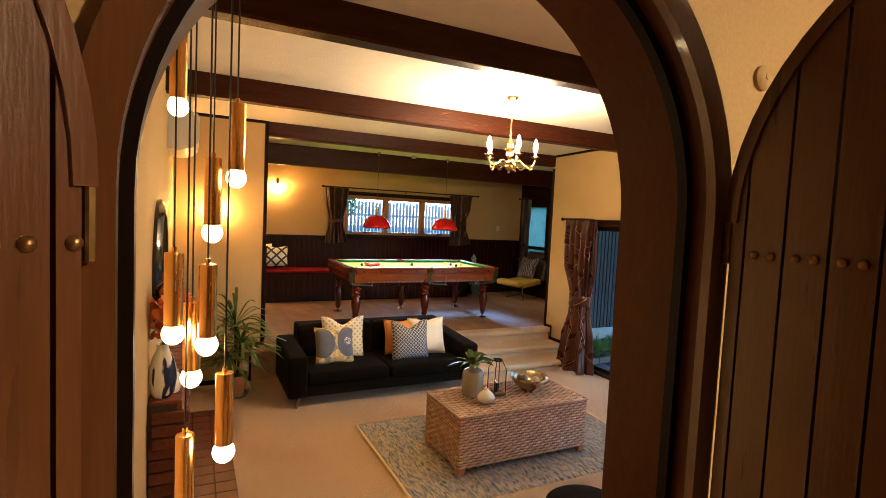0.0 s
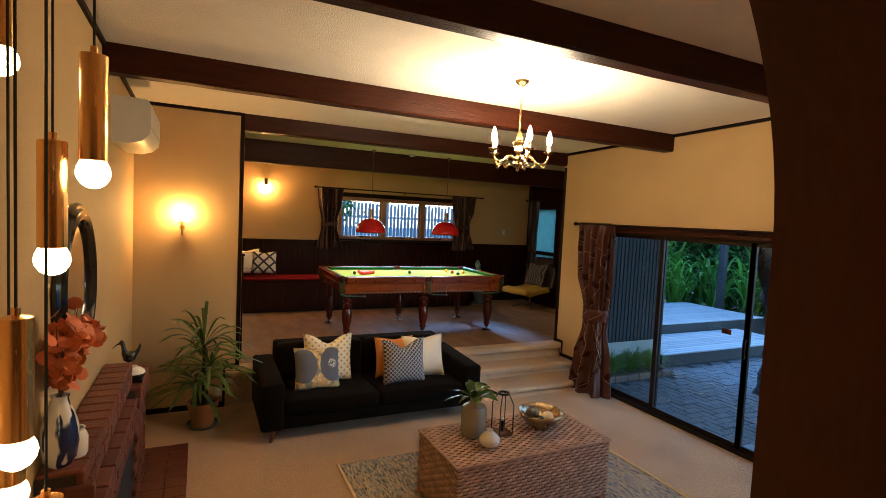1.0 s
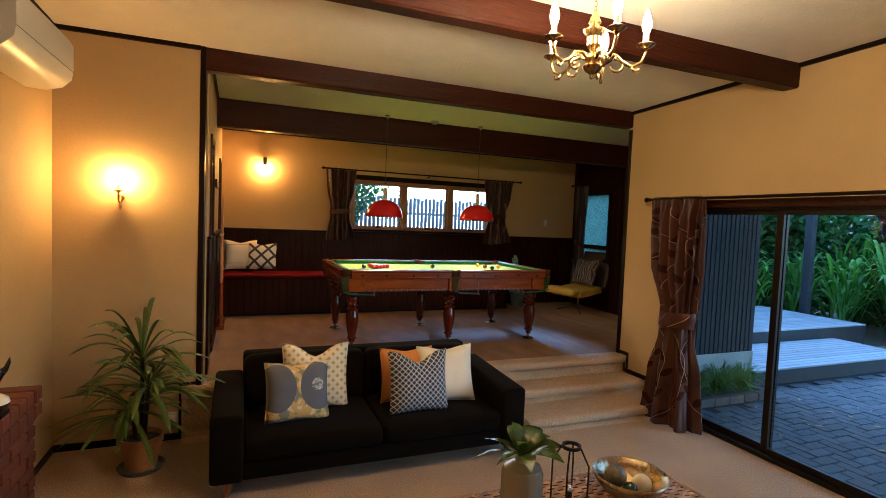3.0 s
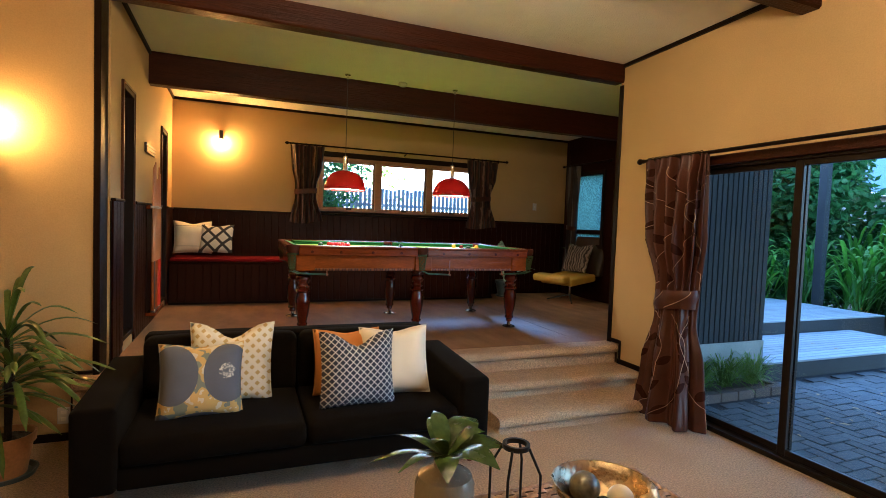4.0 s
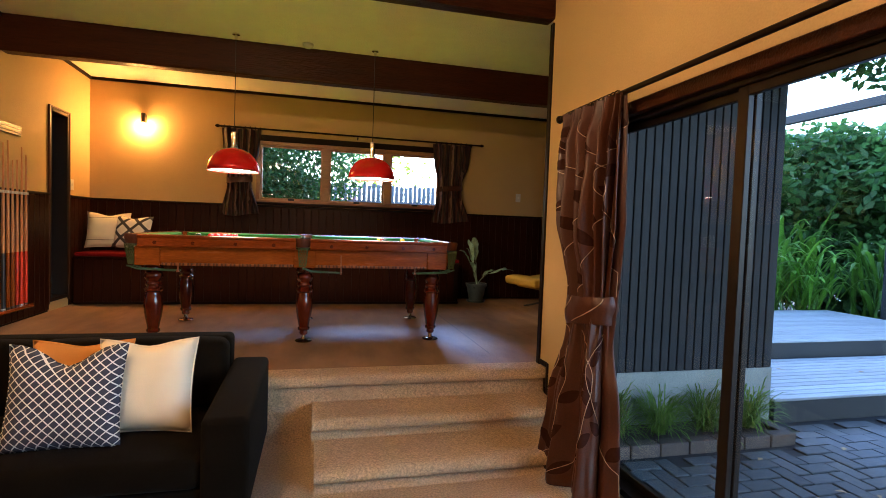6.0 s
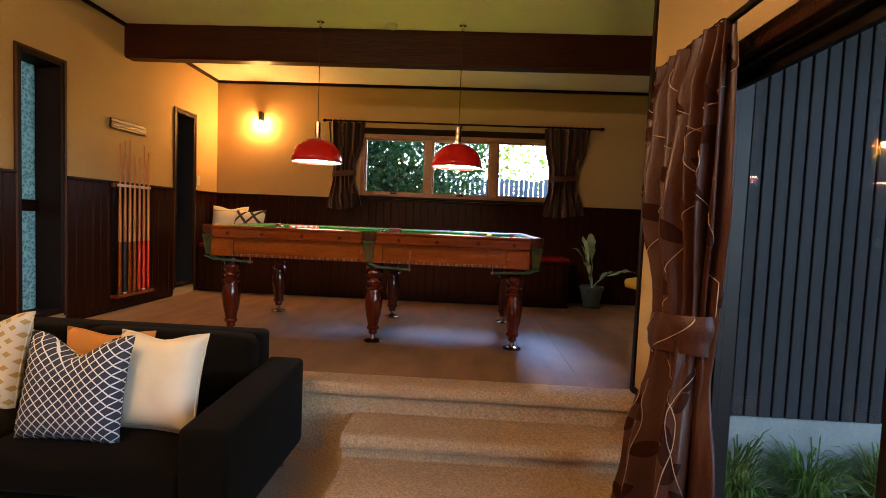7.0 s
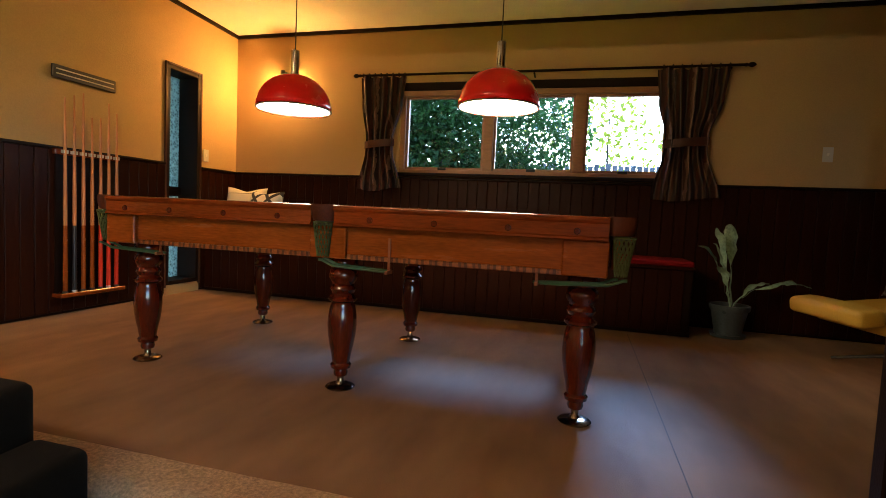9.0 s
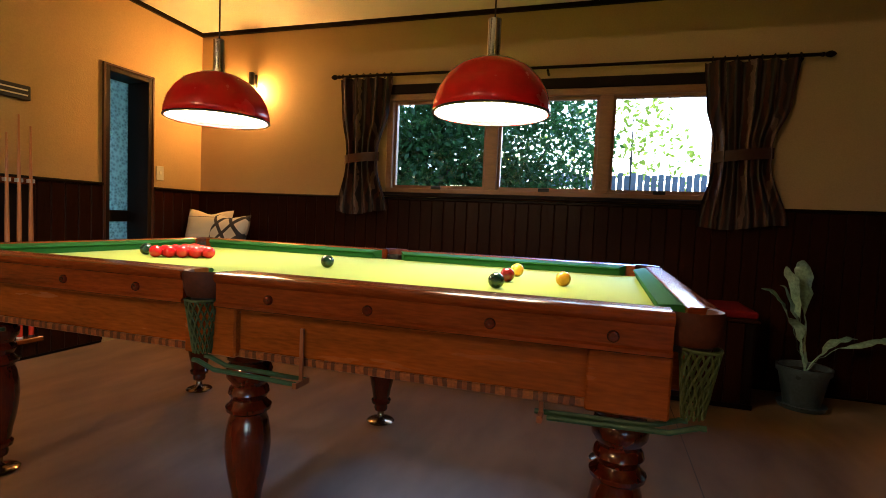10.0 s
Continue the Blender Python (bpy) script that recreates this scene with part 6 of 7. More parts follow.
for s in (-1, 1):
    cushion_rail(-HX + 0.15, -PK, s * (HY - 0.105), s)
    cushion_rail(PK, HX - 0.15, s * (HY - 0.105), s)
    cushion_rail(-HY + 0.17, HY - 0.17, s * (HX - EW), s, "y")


def wood_rail(a, b, along):
    """A top rail with rounded outer edge."""
    k = 1 if along == "x" else 0
    far = max((a[k], b[k]), key=abs)
    near = min((a[k], b[k]), key=abs)
    s_ = 1 if far > 0 else -1
    zt, zb = b[2], a[2]
    prof = [(near, zb), (near, zt - 0.004), (near + s_ * 0.006, zt), (far - s_ * 0.009, zt), (far - s_ * 0.002, zt - 0.004), (far, zt - 0.013), (far - s_ * 0.003, zt - 0.022), (far - s_ * 0.011, zt - 0.027), (far - s_ * 0.011, zb + 0.016), (far - s_ * 0.004, zb + 0.011), (far - s_ * 0.004, zb + 0.003), (far - s_ * 0.008, zb)]
    bm = bmesh.new()
    ends = [[bm.verts.new((e, d, z) if along == "x" else (d, e, z)) for d, z in prof] for e in (a[1 - k], b[1 - k])]
    for i in range(len(prof)):
        j = (i + 1) % len(prof)
        bm.faces.new((ends[0][i], ends[0][j], ends[1][j], ends[1][i]))
    bm.faces.new(ends[0]); bm.faces.new(ends[1][::-1])
    return bm


for s in (-1, 1):
    for x0, x1 in ((-HX + 0.11, -PK), (PK, HX - 0.11)):
        part("top_rail", wood_rail((x0, min(s * (HY - 0.105), s * HY), BED - 0.045), (x1, max(s * (HY - 0.105), s * HY), BED + 0.046), "x"), M["mahog"], bt, smooth=True)
    part("top_rail", wood_rail((min(s * (HX - EW), s * HX), -HY + 0.13, BED - 0.045), (max(s * (HX - EW), s * HX), HY - 0.13, BED + 0.046), "y"), M["mahog"], bt, smooth=True)
# rail bolts
for s in (-1, 1):
    for x in (-1.06, -0.80, -0.50, -0.22, 0.22, 0.50, 0.80, 1.06):
        part("rail_bolt", turned([(0.0001, 0), (0.013, 0), (0.013, 0.004), (0.01, 0.008), (0.005, 0.009), (0.0001, 0.007)], 14, cap=False), M["mahogleg"], bt, smooth=True, at=pose(x, s * (HY - 0.011), BED - 0.012, 90 if s < 0 else -90, 0, 0))
# apron below the rails
for s in (-1, 1):
    y0, y1 = sorted((s * (HY - 0.055), s * (HY - 0.085)))
    part("apron", boxes(((-HX + 0.2, y0, BED - 0.165), (HX - 0.2, y1, BED - 0.043), 0.003)), M["mahog_pale"], bt)
    ye = sorted((s * (HY - 0.052), s * (HY - 0.09)))
    for xa, xb in ((-HX + 0.26, -0.08), (0.08, HX - 0.26)):
        part("banding", boxes(((xa, ye[0], BED - 0.186), (xb, ye[1], BED - 0.165), 0.003)), M["veneer"], bt, "banded veneer edging")
    x0, x1 = sorted((s * (HX - 0.055), s * (HX - 0.085)))
    part("apron", boxes(((x0, -HY + 0.2, BED - 0.165), (x1, HY - 0.2, BED - 0.043), 0.003)), M["mahog_pale"], bt)
part("frame_beam", boxes(((-HX + 0.2, -0.05, BED - 0.15), (HX - 0.2, 0.05, BED - 0.05)), ((-HX + 0.15, -HY + 0.15, BED - 0.12), (HX - 0.15, HY - 0.15, BED - 0.035))), M["trim"], bt)
leg_prof = [(0.0001, 0.06), (0.03, 0.06), (0.034, 0.072), (0.031, 0.086), (0.046, 0.094), (0.049, 0.108), (0.040, 0.118), (0.043, 0.130), (0.047, 0.155), (0.056, 0.19), (0.064, 0.235), (0.068, 0.28), (0.066, 0.32), (0.059, 0.355), (0.053, 0.372), (0.054, 0.378), (0.066, 0.386), (0.068, 0.396), (0.056, 0.406), (0.050, 0.416), (0.054, 0.424), (0.061, 0.434), (0.058, 0.446), (0.050, 0.455), (0.053, 0.463), (0.066, 0.478), (0.069, 0.498), (0.062, 0.514), (0.054, 0.520), (0.066, 0.530), (0.070, 0.545), (0.066, 0.558), (0.060, 0.57), (0.0001, 0.575)]
leg_prof = [(r, 0.06 + (z - 0.06) * 1.105) for r, z in leg_prof]
foot_prof = [(0.0001, 0.0), (0.064, 0.0), (0.070, 0.006), (0.062, 0.013), (0.04, 0.018), (0.024, 0.02), (0.016, 0.03), (0.016, 0.06), (0.0001, 0.062)]
first = None
for x in (-1.115, 0.015, 1.095):
    for y in (-0.505, 0.505):
        s = 1 if y > 0 else -1
        at = pose(x, y, 0)
        if first is None:
            first = (part("leg", turned(leg_prof, 28, cap=False), M["mahogleg"], bt, smooth=True, at=at), boxes(((-0.085, -0.172, 0.628), (0.085, 0.172, BED - 0.046), 0.005)))
            leg0 = first[0]
            blk0 = part("leg_block", first[1], M["mahog_pale"], leg0)
            ft0 = part("levelling_foot", turned(foot_prof, 24, cap=False), M["footmetal"], leg0, "round brass levelling foot", smooth=True)
        else:
            o = share(leg0, "leg", bt, at)
            share(blk0, "leg_block", o, Matrix())
            f = share(ft0, "levelling_foot", o, Matrix())
            f["label"] = "round brass levelling foot"


# pockets: leather collar, net, ball rails
def pocket(x, y, dx, dy, middle):
    p = part("pocket", turned([(0.046, BED + 0.02), (0.044, BED - 0.03), (0.04, BED - 0.04), (0.042, BED - 0.02), (0.043, BED + 0.02), (0.046, BED + 0.02)], 20, (x, y, 0), cap=False), M["black"], bt, smooth=True)
    out = Vector((dx, dy, 0)).normalized()
    sd = Vector((-out.y, out.x, 0))
    c = Vector((x, y, 0))
    # black cup and leather flap
    b = bmesh.new()
    rows = []
    for i in range(13):
        a = math.pi * (i / 12) - math.pi / 2
        for_r = []
        for r, z in ((0.05, BED + 0.046), (0.062, BED + 0.048), (0.066, BED + 0.035), (0.062, BED + 0.0), (0.054, BED - 0.022), (0.046, BED - 0.024), (0.046, BED + 0.03)):
            for_r.append(b.verts.new(c + out * (math.cos(a) * r) + sd * (math.sin(a) * r) + Vector((0, 0, z))))
        rows.append(for_r)
    for q, w in zip(rows, rows[1:]):
        for k in range(7):
            j = (k + 1) % 7
            b.faces.new((q[k], q[j], w[j], w[k]))
    part("leather_collar", b, M["leather"], p, "worn tan leather collar", smooth=True)
    # open knotted net
    b = bmesh.new()
    n, m = 14, 7
    P = lambda i, j: c + out * (0.026 + math.cos(2 * math.pi * i / n) * (0.040 - 0.003 * j) - 0.001 * j) + sd * (math.sin(2 * math.pi * i / n) * (0.040 - 0.002 * j)) + Vector((0, 0, BED - 0.03 - j * 0.021))
    for j in range(m):
        for i in range(n):
            for k in (0.5, -0.5):
                a_, b_ = P(i + (0.5 if j % 2 else 0), j), P(i + (0.5 if j % 2 else 0) + k, j + 1)
                tube(b, [a_, b_], 0.0028, 4, False)
    tube(b, [P(i, 0) for i in range(n + 1)], 0.004, 5, False)
    part("net", b, M["net"], p, "green knotted net")
    # return rails
    b = bmesh.new()
    z0 = BED - 0.19
    run = Vector((1 if x <= 0.1 else -1, 0, 0)) if not (middle) else Vector((1, 0, 0))
    for off in (0.022, -0.022):
        st = c + out * 0.03 + Vector((0, 0, z0 + 0.0))
        pts = [c + out * (0.03 + off) + Vector((0, 0, BED - 0.19)), c + out * (0.03 + off) + run * 0.015 + Vector((0, 0, z0)), c + out * (0.02 + off) + run * 0.06 + Vector((0, 0, z0 - 0.022)), c + out * off * 1.0 + run * 0.30 + Vector((0, 0, z0 - 0.035))]
        tube(b, pts, 0.0065, 7)
    part("ball_rail", b, M["greenrail"], p, "green covered ball rail", smooth=True)
    part("rail_strap", boxes(((-0.006, -0.03, z0 - 0.045), (0.006, 0.03, z0 - 0.03)), ((-0.005, -0.003, z0 - 0.04), (0.005, 0.003, BED - 0.085))), M["legwood"], p, at=Matrix.Translation(c + run * 0.30))


for x, y, dx, dy, mid in ((0, -HY + 0.045, 0, -1, True), (0, HY - 0.045, 0, 1, True), (-HX + 0.07, -HY + 0.08, -1, -1, False), (HX - 0.07, -HY + 0.08, 1, -1, False), (-HX + 0.07, HY - 0.08, -1, 1, False), (HX - 0.07, HY - 0.08, 1, 1, False)):
    pocket(x, y, dx, dy, mid)

# balls
BZ = FLOOR2 + BED + 0.02625
def snooker_ball(x, y, mat, label):
    t = thing("billiard_ball", label, "ball", x, y, BZ, group="billiard balls")
    part("body", ball(0.02625, sub=3), mat, t, smooth="all")


for r in range(5):
    for k in range(r + 1):
        snooker_ball(2.655 - r * 0.0456, 7.80 + (k - r / 2) * 0.0527, M["redball"], "glossy red ball on the green cloth")
snooker_ball(2.36, 7.75, M["darkball"], "glossy black ball beside the reds")
snooker_ball(3.24, 7.80, M["darkball"], "glossy dark ball on the centre of the cloth")
snooker_ball(3.97, 7.60, M["darkball"], "glossy dark green ball on the cloth")
snooker_ball(3.97, 7.80, M["maroonball"], "glossy dark red ball on the cloth")
snooker_ball(3.97, 8.02, M["yellowball"], "glossy orange-yellow ball on the cloth")
snooker_ball(4.166, 7.80, M["yellowball"], "glossy yellow ball on the cloth")


# red dome pendants over the table
def dome(x, y):
    t = thing("pendant_lamp", "red enamel dome pendant lamp with chrome neck, lit", "pendant lamp", x, y, 1.86, group="red dome pendants")
    part("shade", turned([(0.212, -0.004), (0.22, 0.0), (0.219, 0.03), (0.207, 0.075), (0.182, 0.12), (0.145, 0.16), (0.095, 0.188), (0.045, 0.2), (0.03, 0.203), (0.03, 0.196), (0.09, 0.18), (0.14, 0.152), (0.176, 0.114), (0.2, 0.07), (0.211, 0.03), (0.212, -0.004)], 48, cap=False), M["redshade"], t, smooth="all")
    part("rim", tubes([(0.218 * math.cos(a * math.pi / 24), 0.218 * math.sin(a * math.pi / 24), -0.002) for a in range(49)], 0.005, 6), M["black"], t, "thin black rim", smooth="all")
    part("diffuser", turned([(0.0001, 0.004), (0.206, 0.012), (0.206, 0.016), (0.0001, 0.016)], 40, cap=False), M["shade_glow"], t, "glowing white diffuser")
    part("neck", turned([(0.0001, 0.2), (0.032, 0.2), (0.032, 0.21), (0.025, 0.215), (0.025, 0.345), (0.022, 0.348), (0.008, 0.35), (0.0001, 0.35)], 24, cap=False), M["chrome"], t, "chrome neck", smooth=True)
    zc = ceil_z(y) - 1.86
    part("cord", tubes([(0, 0, 0.345), (0, 0, zc - 0.05)], 0.0035, 6), M["black"], t)
    part("canopy", turned([(0.0001, zc), (0.032, zc), (0.032, zc - 0.01), (0.014, zc - 0.018), (0.012, zc - 0.055), (0.0001, zc - 0.058)], 20, cap=False), M["chrome"], t, smooth=True)


dome(2.62, 7.88)
dome(3.86, 7.89)
sm = thing("smoke_detector", "small white round smoke detector on the ceiling", "smoke detector", 3.24, 7.92, ceil_z(7.92))
part("body", turned([(0.0001, 0), (0.05, 0), (0.05, -0.02), (0.035, -0.036), (0.0001, -0.038)], 24, cap=False), M["white"], sm, smooth=True)

# wall lamp: a dark cap over a bare lit bulb
sc = thing("wall_sconce", "small black wall lamp with lit bulb below", "wall lamp", 1.325, YN, 2.60)
part("backplate", boxes(((-0.024, -0.012, -0.075), (0.024, 0, 0.045), 0.004)), M["black"], sc)
part("cap", turned([(0.0001, 0.052), (0.022, 0.05), (0.026, 0.04), (0.026, -0.062), (0.021, -0.062), (0.021, 0.04)], 20, (0, -0.05, 0), cap=False), M["black"], sc, smooth=True)
part("arm", tubes([(0, -0.008, 0.0), (0, -0.03, 0.0)], 0.008, 8), M["black"], sc)
part("bulb", ball(0.027, (0, -0.05, -0.098), 2, (1, 1, 1.15)), M["cap_glow"], sc, smooth="all")

# bench seat along the back wall
bench = thing("bench_seat", "built-in dark panelled bench with red seat cushion", "bench", 0, 0, FLOOR2)
BX0, BX1, BY, BH = XU + 0.035, 5.17, 9.30, 0.53
part("carcass", boxes(((BX0, BY + 0.012, 0.0), (BX1 - 0.014, YN - 0.024, BH - 0.02))), M["trim"], bench)
part("seat_board", boxes(((BX0, BY - 0.02, BH - 0.02), (BX1 + 0.01, YN - 0.022, BH), 0.004)), M["panel"], bench)
first = None
for i in range(int((BX1 - BX0) / bw)):
    at = pose(BX0 + i * bw, BY + 0.012, 0.02)
    first = part("board", board_mesh(bw, BH - 0.045), M["panel"], bench, at=at) if first is None else share(first, "board", bench, at) and first
for i in range(4):
    at = pose(BX1 - 0.014, BY + 0.02 + i * bw, 0.02, 0, 0, 90)
    share(first, "board", bench, at)
part("skirting", boxes(((BX0, BY - 0.008, 0.0), (BX1, BY + 0.004, 0.03), 0.002)), M["trim"], bench)
b = soft_box((BX0 + 0.01, BY - 0.015, BH + 0.001), (BX1, YN - 0.03, BH + 0.045), 0.016, 0.005)
sq = thing("seat_cushion", "long red seat cushion on the bench", "cushion", 0, 0, FLOOR2)
part("cover", b, M["redcloth"], sq, smooth=True)
M["ikat"] = lattice("cream cushion with black diamonds", (0.62, 0.57, 0.47), (0.03, 0.028, 0.03), 0.125, 0.032)
G2 = "cushions on the bench"
bc = cushion("cushion", "plain cream cushion with thin stripe on the bench", M["cush_cream"], 1.02, 9.58, 1.25, 0.44, 0.42, 0.15, 14, 4, 0.03, 0, G2)
for k in (-0.13, 0.13):
    part("stripe", tubes([(-0.19 + 0.38 * i / 12, -0.078 * (1 - (abs(-0.19 + 0.38 * i / 12) / 0.22) ** 4) ** 0.55 * (1 - (abs(k) / 0.21) ** 4) ** 0.55 - 0.003, k) for i in range(13)], 0.002, 5), M["print_black"], bc, "thin dark stripe")
cushion("cushion", "cream cushion with black diamond pattern on the bench", M["ikat"], 1.30, 9.50, 1.24, 0.40, 0.38, 0.15, 18, -8, 0.02, 0, G2)

# cue rack
rk = thing("cue_rack", "wall-mounted cue rack with dark base and clip bar", "cue rack", XU, 8.08, FLOOR2)
part("base_shelf", boxes(((0.02, -0.26, 0.13), (0.11, 0.26, 0.16), 0.005)), M["mahog"], rk)
part("back_panel", boxes(((0.021, -0.24, 0.16), (0.027, 0.24, 1.16))), M["trim"], rk)
part("clip_bar", boxes(((0.021, -0.255, 1.135), (0.055, 0.25, 1.175), 0.005)), M["mahog"], rk)
for k in range(7):
    y = -0.20 + k * 0.068
    part("clip", boxes(((0.055, y - 0.016, 1.145), (0.085, y - 0.010, 1.168)), ((0.055, y + 0.010, 1.145), (0.085, y + 0.016, 1.168)), ((0.05, y - 0.016, 1.145), (0.056, y + 0.016, 1.168))), M["white"], rk, "white plastic clip")
BUTTS = ("mahog_pale", "black", "mahog_pale", "mahog_pale", "cuered", "cuered", "cuered")
for k, (top, butt) in enumerate(zip((1.50, 1.53, 1.56, 1.40, 1.41, 1.53, 1.47), BUTTS)):
    y = 8.08 - 0.20 + k * 0.068
    kind_of = {"mahog_pale": "tapered wooden billiard cue standing in the rack", "black": "wooden billiard cue with black butt in the rack", "cuered": "wooden billiard cue with red butt in the rack"}[butt]
    c = thing("cue", kind_of, "cue", XU + 0.072, y, FLOOR2 + 0.16, group="cues in the rack")
    part("shaft", turned([(0.013, 0.48), (0.0125, 0.7), (0.0055, top - 0.16 + 0.03), (0.0001, top - 0.16 + 0.032)], 12, cap=False), M["cuewood"], c, smooth=True)
    part("butt", turned([(0.0001, 0.0), (0.0155, 0.0), (0.0155, 0.02), (0.0135, 0.40), (0.013, 0.48)], 12, cap=False), M[butt], c, smooth=True)
    part("butt_cap", turned([(0.0001, 0.001), (0.0165, 0.001), (0.0165, 0.014), (0.0001, 0.014)], 12, cap=False), M["white"] if k in (1, 5) else M["black"], c)
sb = thing("score_board", "narrow dark score board with cream counters", "score board", XU, 8.08, 2.14)
part("board", boxes(((0.001, -0.245, -0.045), (0.022, 0.245, 0.045), 0.004)), M["black"], sb)
for z in (-0.016, 0.016):
    part("counter_rail", boxes(((0.022, -0.225, z - 0.0045), (0.027, 0.225, z + 0.0045), 0.002)), M["ceramic_w"], sb, "cream counter rail")

for x, y, z, r, lab in ((6.148, YN, 1.88, 0, "white light switch on the back wall"), (XU, 9.33, 1.74, 90, "white light switch beside the narrow window")):
    sw = thing("light_switch", lab, "switch", x, y, z, r)
    part("plate", boxes(((-0.036, -0.009, -0.058), (0.036, 0, 0.058), 0.003)), M["white"], sw)
    part("rocker", boxes(((-0.009, -0.014, -0.014), (0.009, -0.008, 0.014), 0.002)), M["ceramic_w"], sw)


# striped window curtains
def short_curtain(x0, x1, z0, z1, tie, label, y=YN - 0.085, along="x"):
    t = thing("curtain", label, "curtain", 0, 0, 0, group="striped curtains")
    mid = (x0 + x1) / 2
    w = (x1 - x0) / 2
    tab = [(z0, mid - w * 0.98, mid + w * 0.98), (tie - 0.05, mid - w * 0.68, mid + w * 0.55), (tie + 0.05, mid - w * 0.68, mid + w * 0.55), (z1 - 0.25, mid - w * 0.92, mid + w * 0.9), (z1, mid - w, mid + w)]
    def Q(u, z):
        a, b_ = interp(tab, z)
        ph = u * 2 * math.pi * 5
        d = 0.03 * math.sin(ph + 0.5 * math.sin(z * 3)) + 0.012 * math.sin(ph * 0.43 + z)
        zz = z - (0.02 * math.sin(u * 5) if z < z0 + 0.02 else 0)
        return Vector((a + (b_ - a) * u, y + d, zz)) if along == "x" else Vector((y + d, a + (b_ - a) * u, zz))
    b = bmesh.new()
    g = [[b.verts.new(Q(i / 70, z0 + (z1 - z0) * j / 26)) for j in range(27)] for i in range(71)]
    for i in range(70):
        for j in range(26):
            b.faces.new((g[i][j], g[i + 1][j], g[i + 1][j + 1], g[i][j + 1]))
    part("cloth", b, M["stripecurtain"] if along == "x" else M["stripecurtain_y"], t, smooth="all")
    a, b_ = interp(tab, tie)
    tb = bmesh.new()
    rows = []
    for i in range(13):
        u = i / 12
        k = 0.05 * math.sin(math.pi * u) ** 0.5
        xx = a - 0.01 + (b_ - a + 0.02) * u
        rows.append([tb.verts.new((xx, y - k, z) if along == "x" else (y - k, xx, z)) for z in (tie - 0.035 + 0.03 * (u - 0.5), tie + 0.035 + 0.03 * (u - 0.5))])
    for p, q in zip(rows, rows[1:]):
        tb.faces.new((p[0], q[0], q[1], p[1]))
    part("tie_back", tb, M["curtain"], t, smooth="all")


M["stripecurtain_y"] = striped("striped brown curtain cloth", [(0.016, 0.007, 0.006), (0.04, 0.017, 0.012), (0.009, 0.005, 0.005), (0.10, 0.08, 0.07)], "Y", 0.11, rough=0.6, noise_amt=0.1)
short_curtain(2.20, 2.66, 1.49, 2.55, 1.92, "short striped curtain tied back beside the window")
short_curtain(4.86, 5.40, 1.49, 2.55, 1.95, "short striped curtain tied back beside the window")
rod("curtain_rod", (2.20, YN - 0.085, 2.565), (5.50, YN - 0.085, 2.565), 0.011, [(x - 2.2) / 3.3 for x in (2.23, 2.29, 2.35, 2.41, 2.47, 2.53, 2.59, 2.65, 4.90, 4.97, 5.04, 5.11, 5.18, 5.25, 5.32, 5.39)], [0.03, 0.5, 0.97], "dark curtain rod above the window", 0.018)
short_curtain(9.30, 9.66, 0.78, 2.56, 1.55, "long striped curtain beside the side window", XUE - 0.07, "y")
rod("curtain_rod", (XUE - 0.07, 8.6, 2.58), (XUE - 0.07, 9.70, 2.58), 0.011, [0.7, 0.76, 0.82, 0.88, 0.94], [0.04, 0.96], "dark curtain rod above the side window", 0.018)

# mustard lounge chair
chair = thing("lounge_chair", "mustard yellow lounge chair on a chrome star base", "chair", 6.34, 8.9, FLOOR2, -75)
def slab(w, d, t, r=0.03):
    return soft_box((-w / 2, -d / 2, 0), (w / 2, d / 2, t), r, 0.012)


part("seat", slab(0.60, 0.58, 0.11), M["yellowvinyl"], chair, smooth=True, at=pose(0, -0.10, 0.29, 6, 0, 0))
part("seat_roll", slab(0.60, 0.16, 0.10), M["yellowvinyl"], chair, smooth=True, at=pose(0, -0.485, 0.315, 8, 0, 0))
part("backrest", slab(0.60, 0.62, 0.11), M["chairback"], chair, "dark brown back panel", smooth=True, at=pose(0, 0.42, 0.62, 72, 0, 0) @ pose(0, 0.05, 0))
for k in range(4):
    a = radians(45 + 90 * k)
    part("base_leg", tubes([(0, -0.05, 0.10), (0.34 * math.cos(a), -0.05 + 0.34 * math.sin(a), 0.012)], [0.014, 0.010], 8), M["chrome"] if k < 2 else M["black"], chair, smooth=True)
part("column", tubes([(0, -0.05, 0.08), (0, -0.05, 0.35)], 0.022, 12), M["chrome"], chair, smooth=True)
cushion("cushion", "brown and grey striped cushion on the lounge chair", M["zebra"], 6.41, 8.9, FLOOR2 + 0.66, 0.46, 0.46, 0.15, 22, -75, 0.03)

# broad-leaved plant in a dark pot
p2 = thing("potted_plant", "broad-leaved green plant in a dark glazed pot", "plant", 5.48, 9.50, FLOOR2)
part("saucer", turned([(0.0001, 0), (0.12, 0), (0.13, 0.025), (0.118, 0.025), (0.0001, 0.01)], 24, cap=False), M["darkpot"], p2, smooth=True)
part("pot", turned([(0.0001, 0.01), (0.092, 0.01), (0.128, 0.2), (0.142, 0.215), (0.145, 0.25), (0.132, 0.25), (0.124, 0.21), (0.0001, 0.2)], 30, cap=False), M["darkpot"], p2, smooth=True)
part("soil", turned([(0.0001, 0.218), (0.124, 0.215)], 20, cap=False), M["soil"], p2)
rng = random.Random(77)
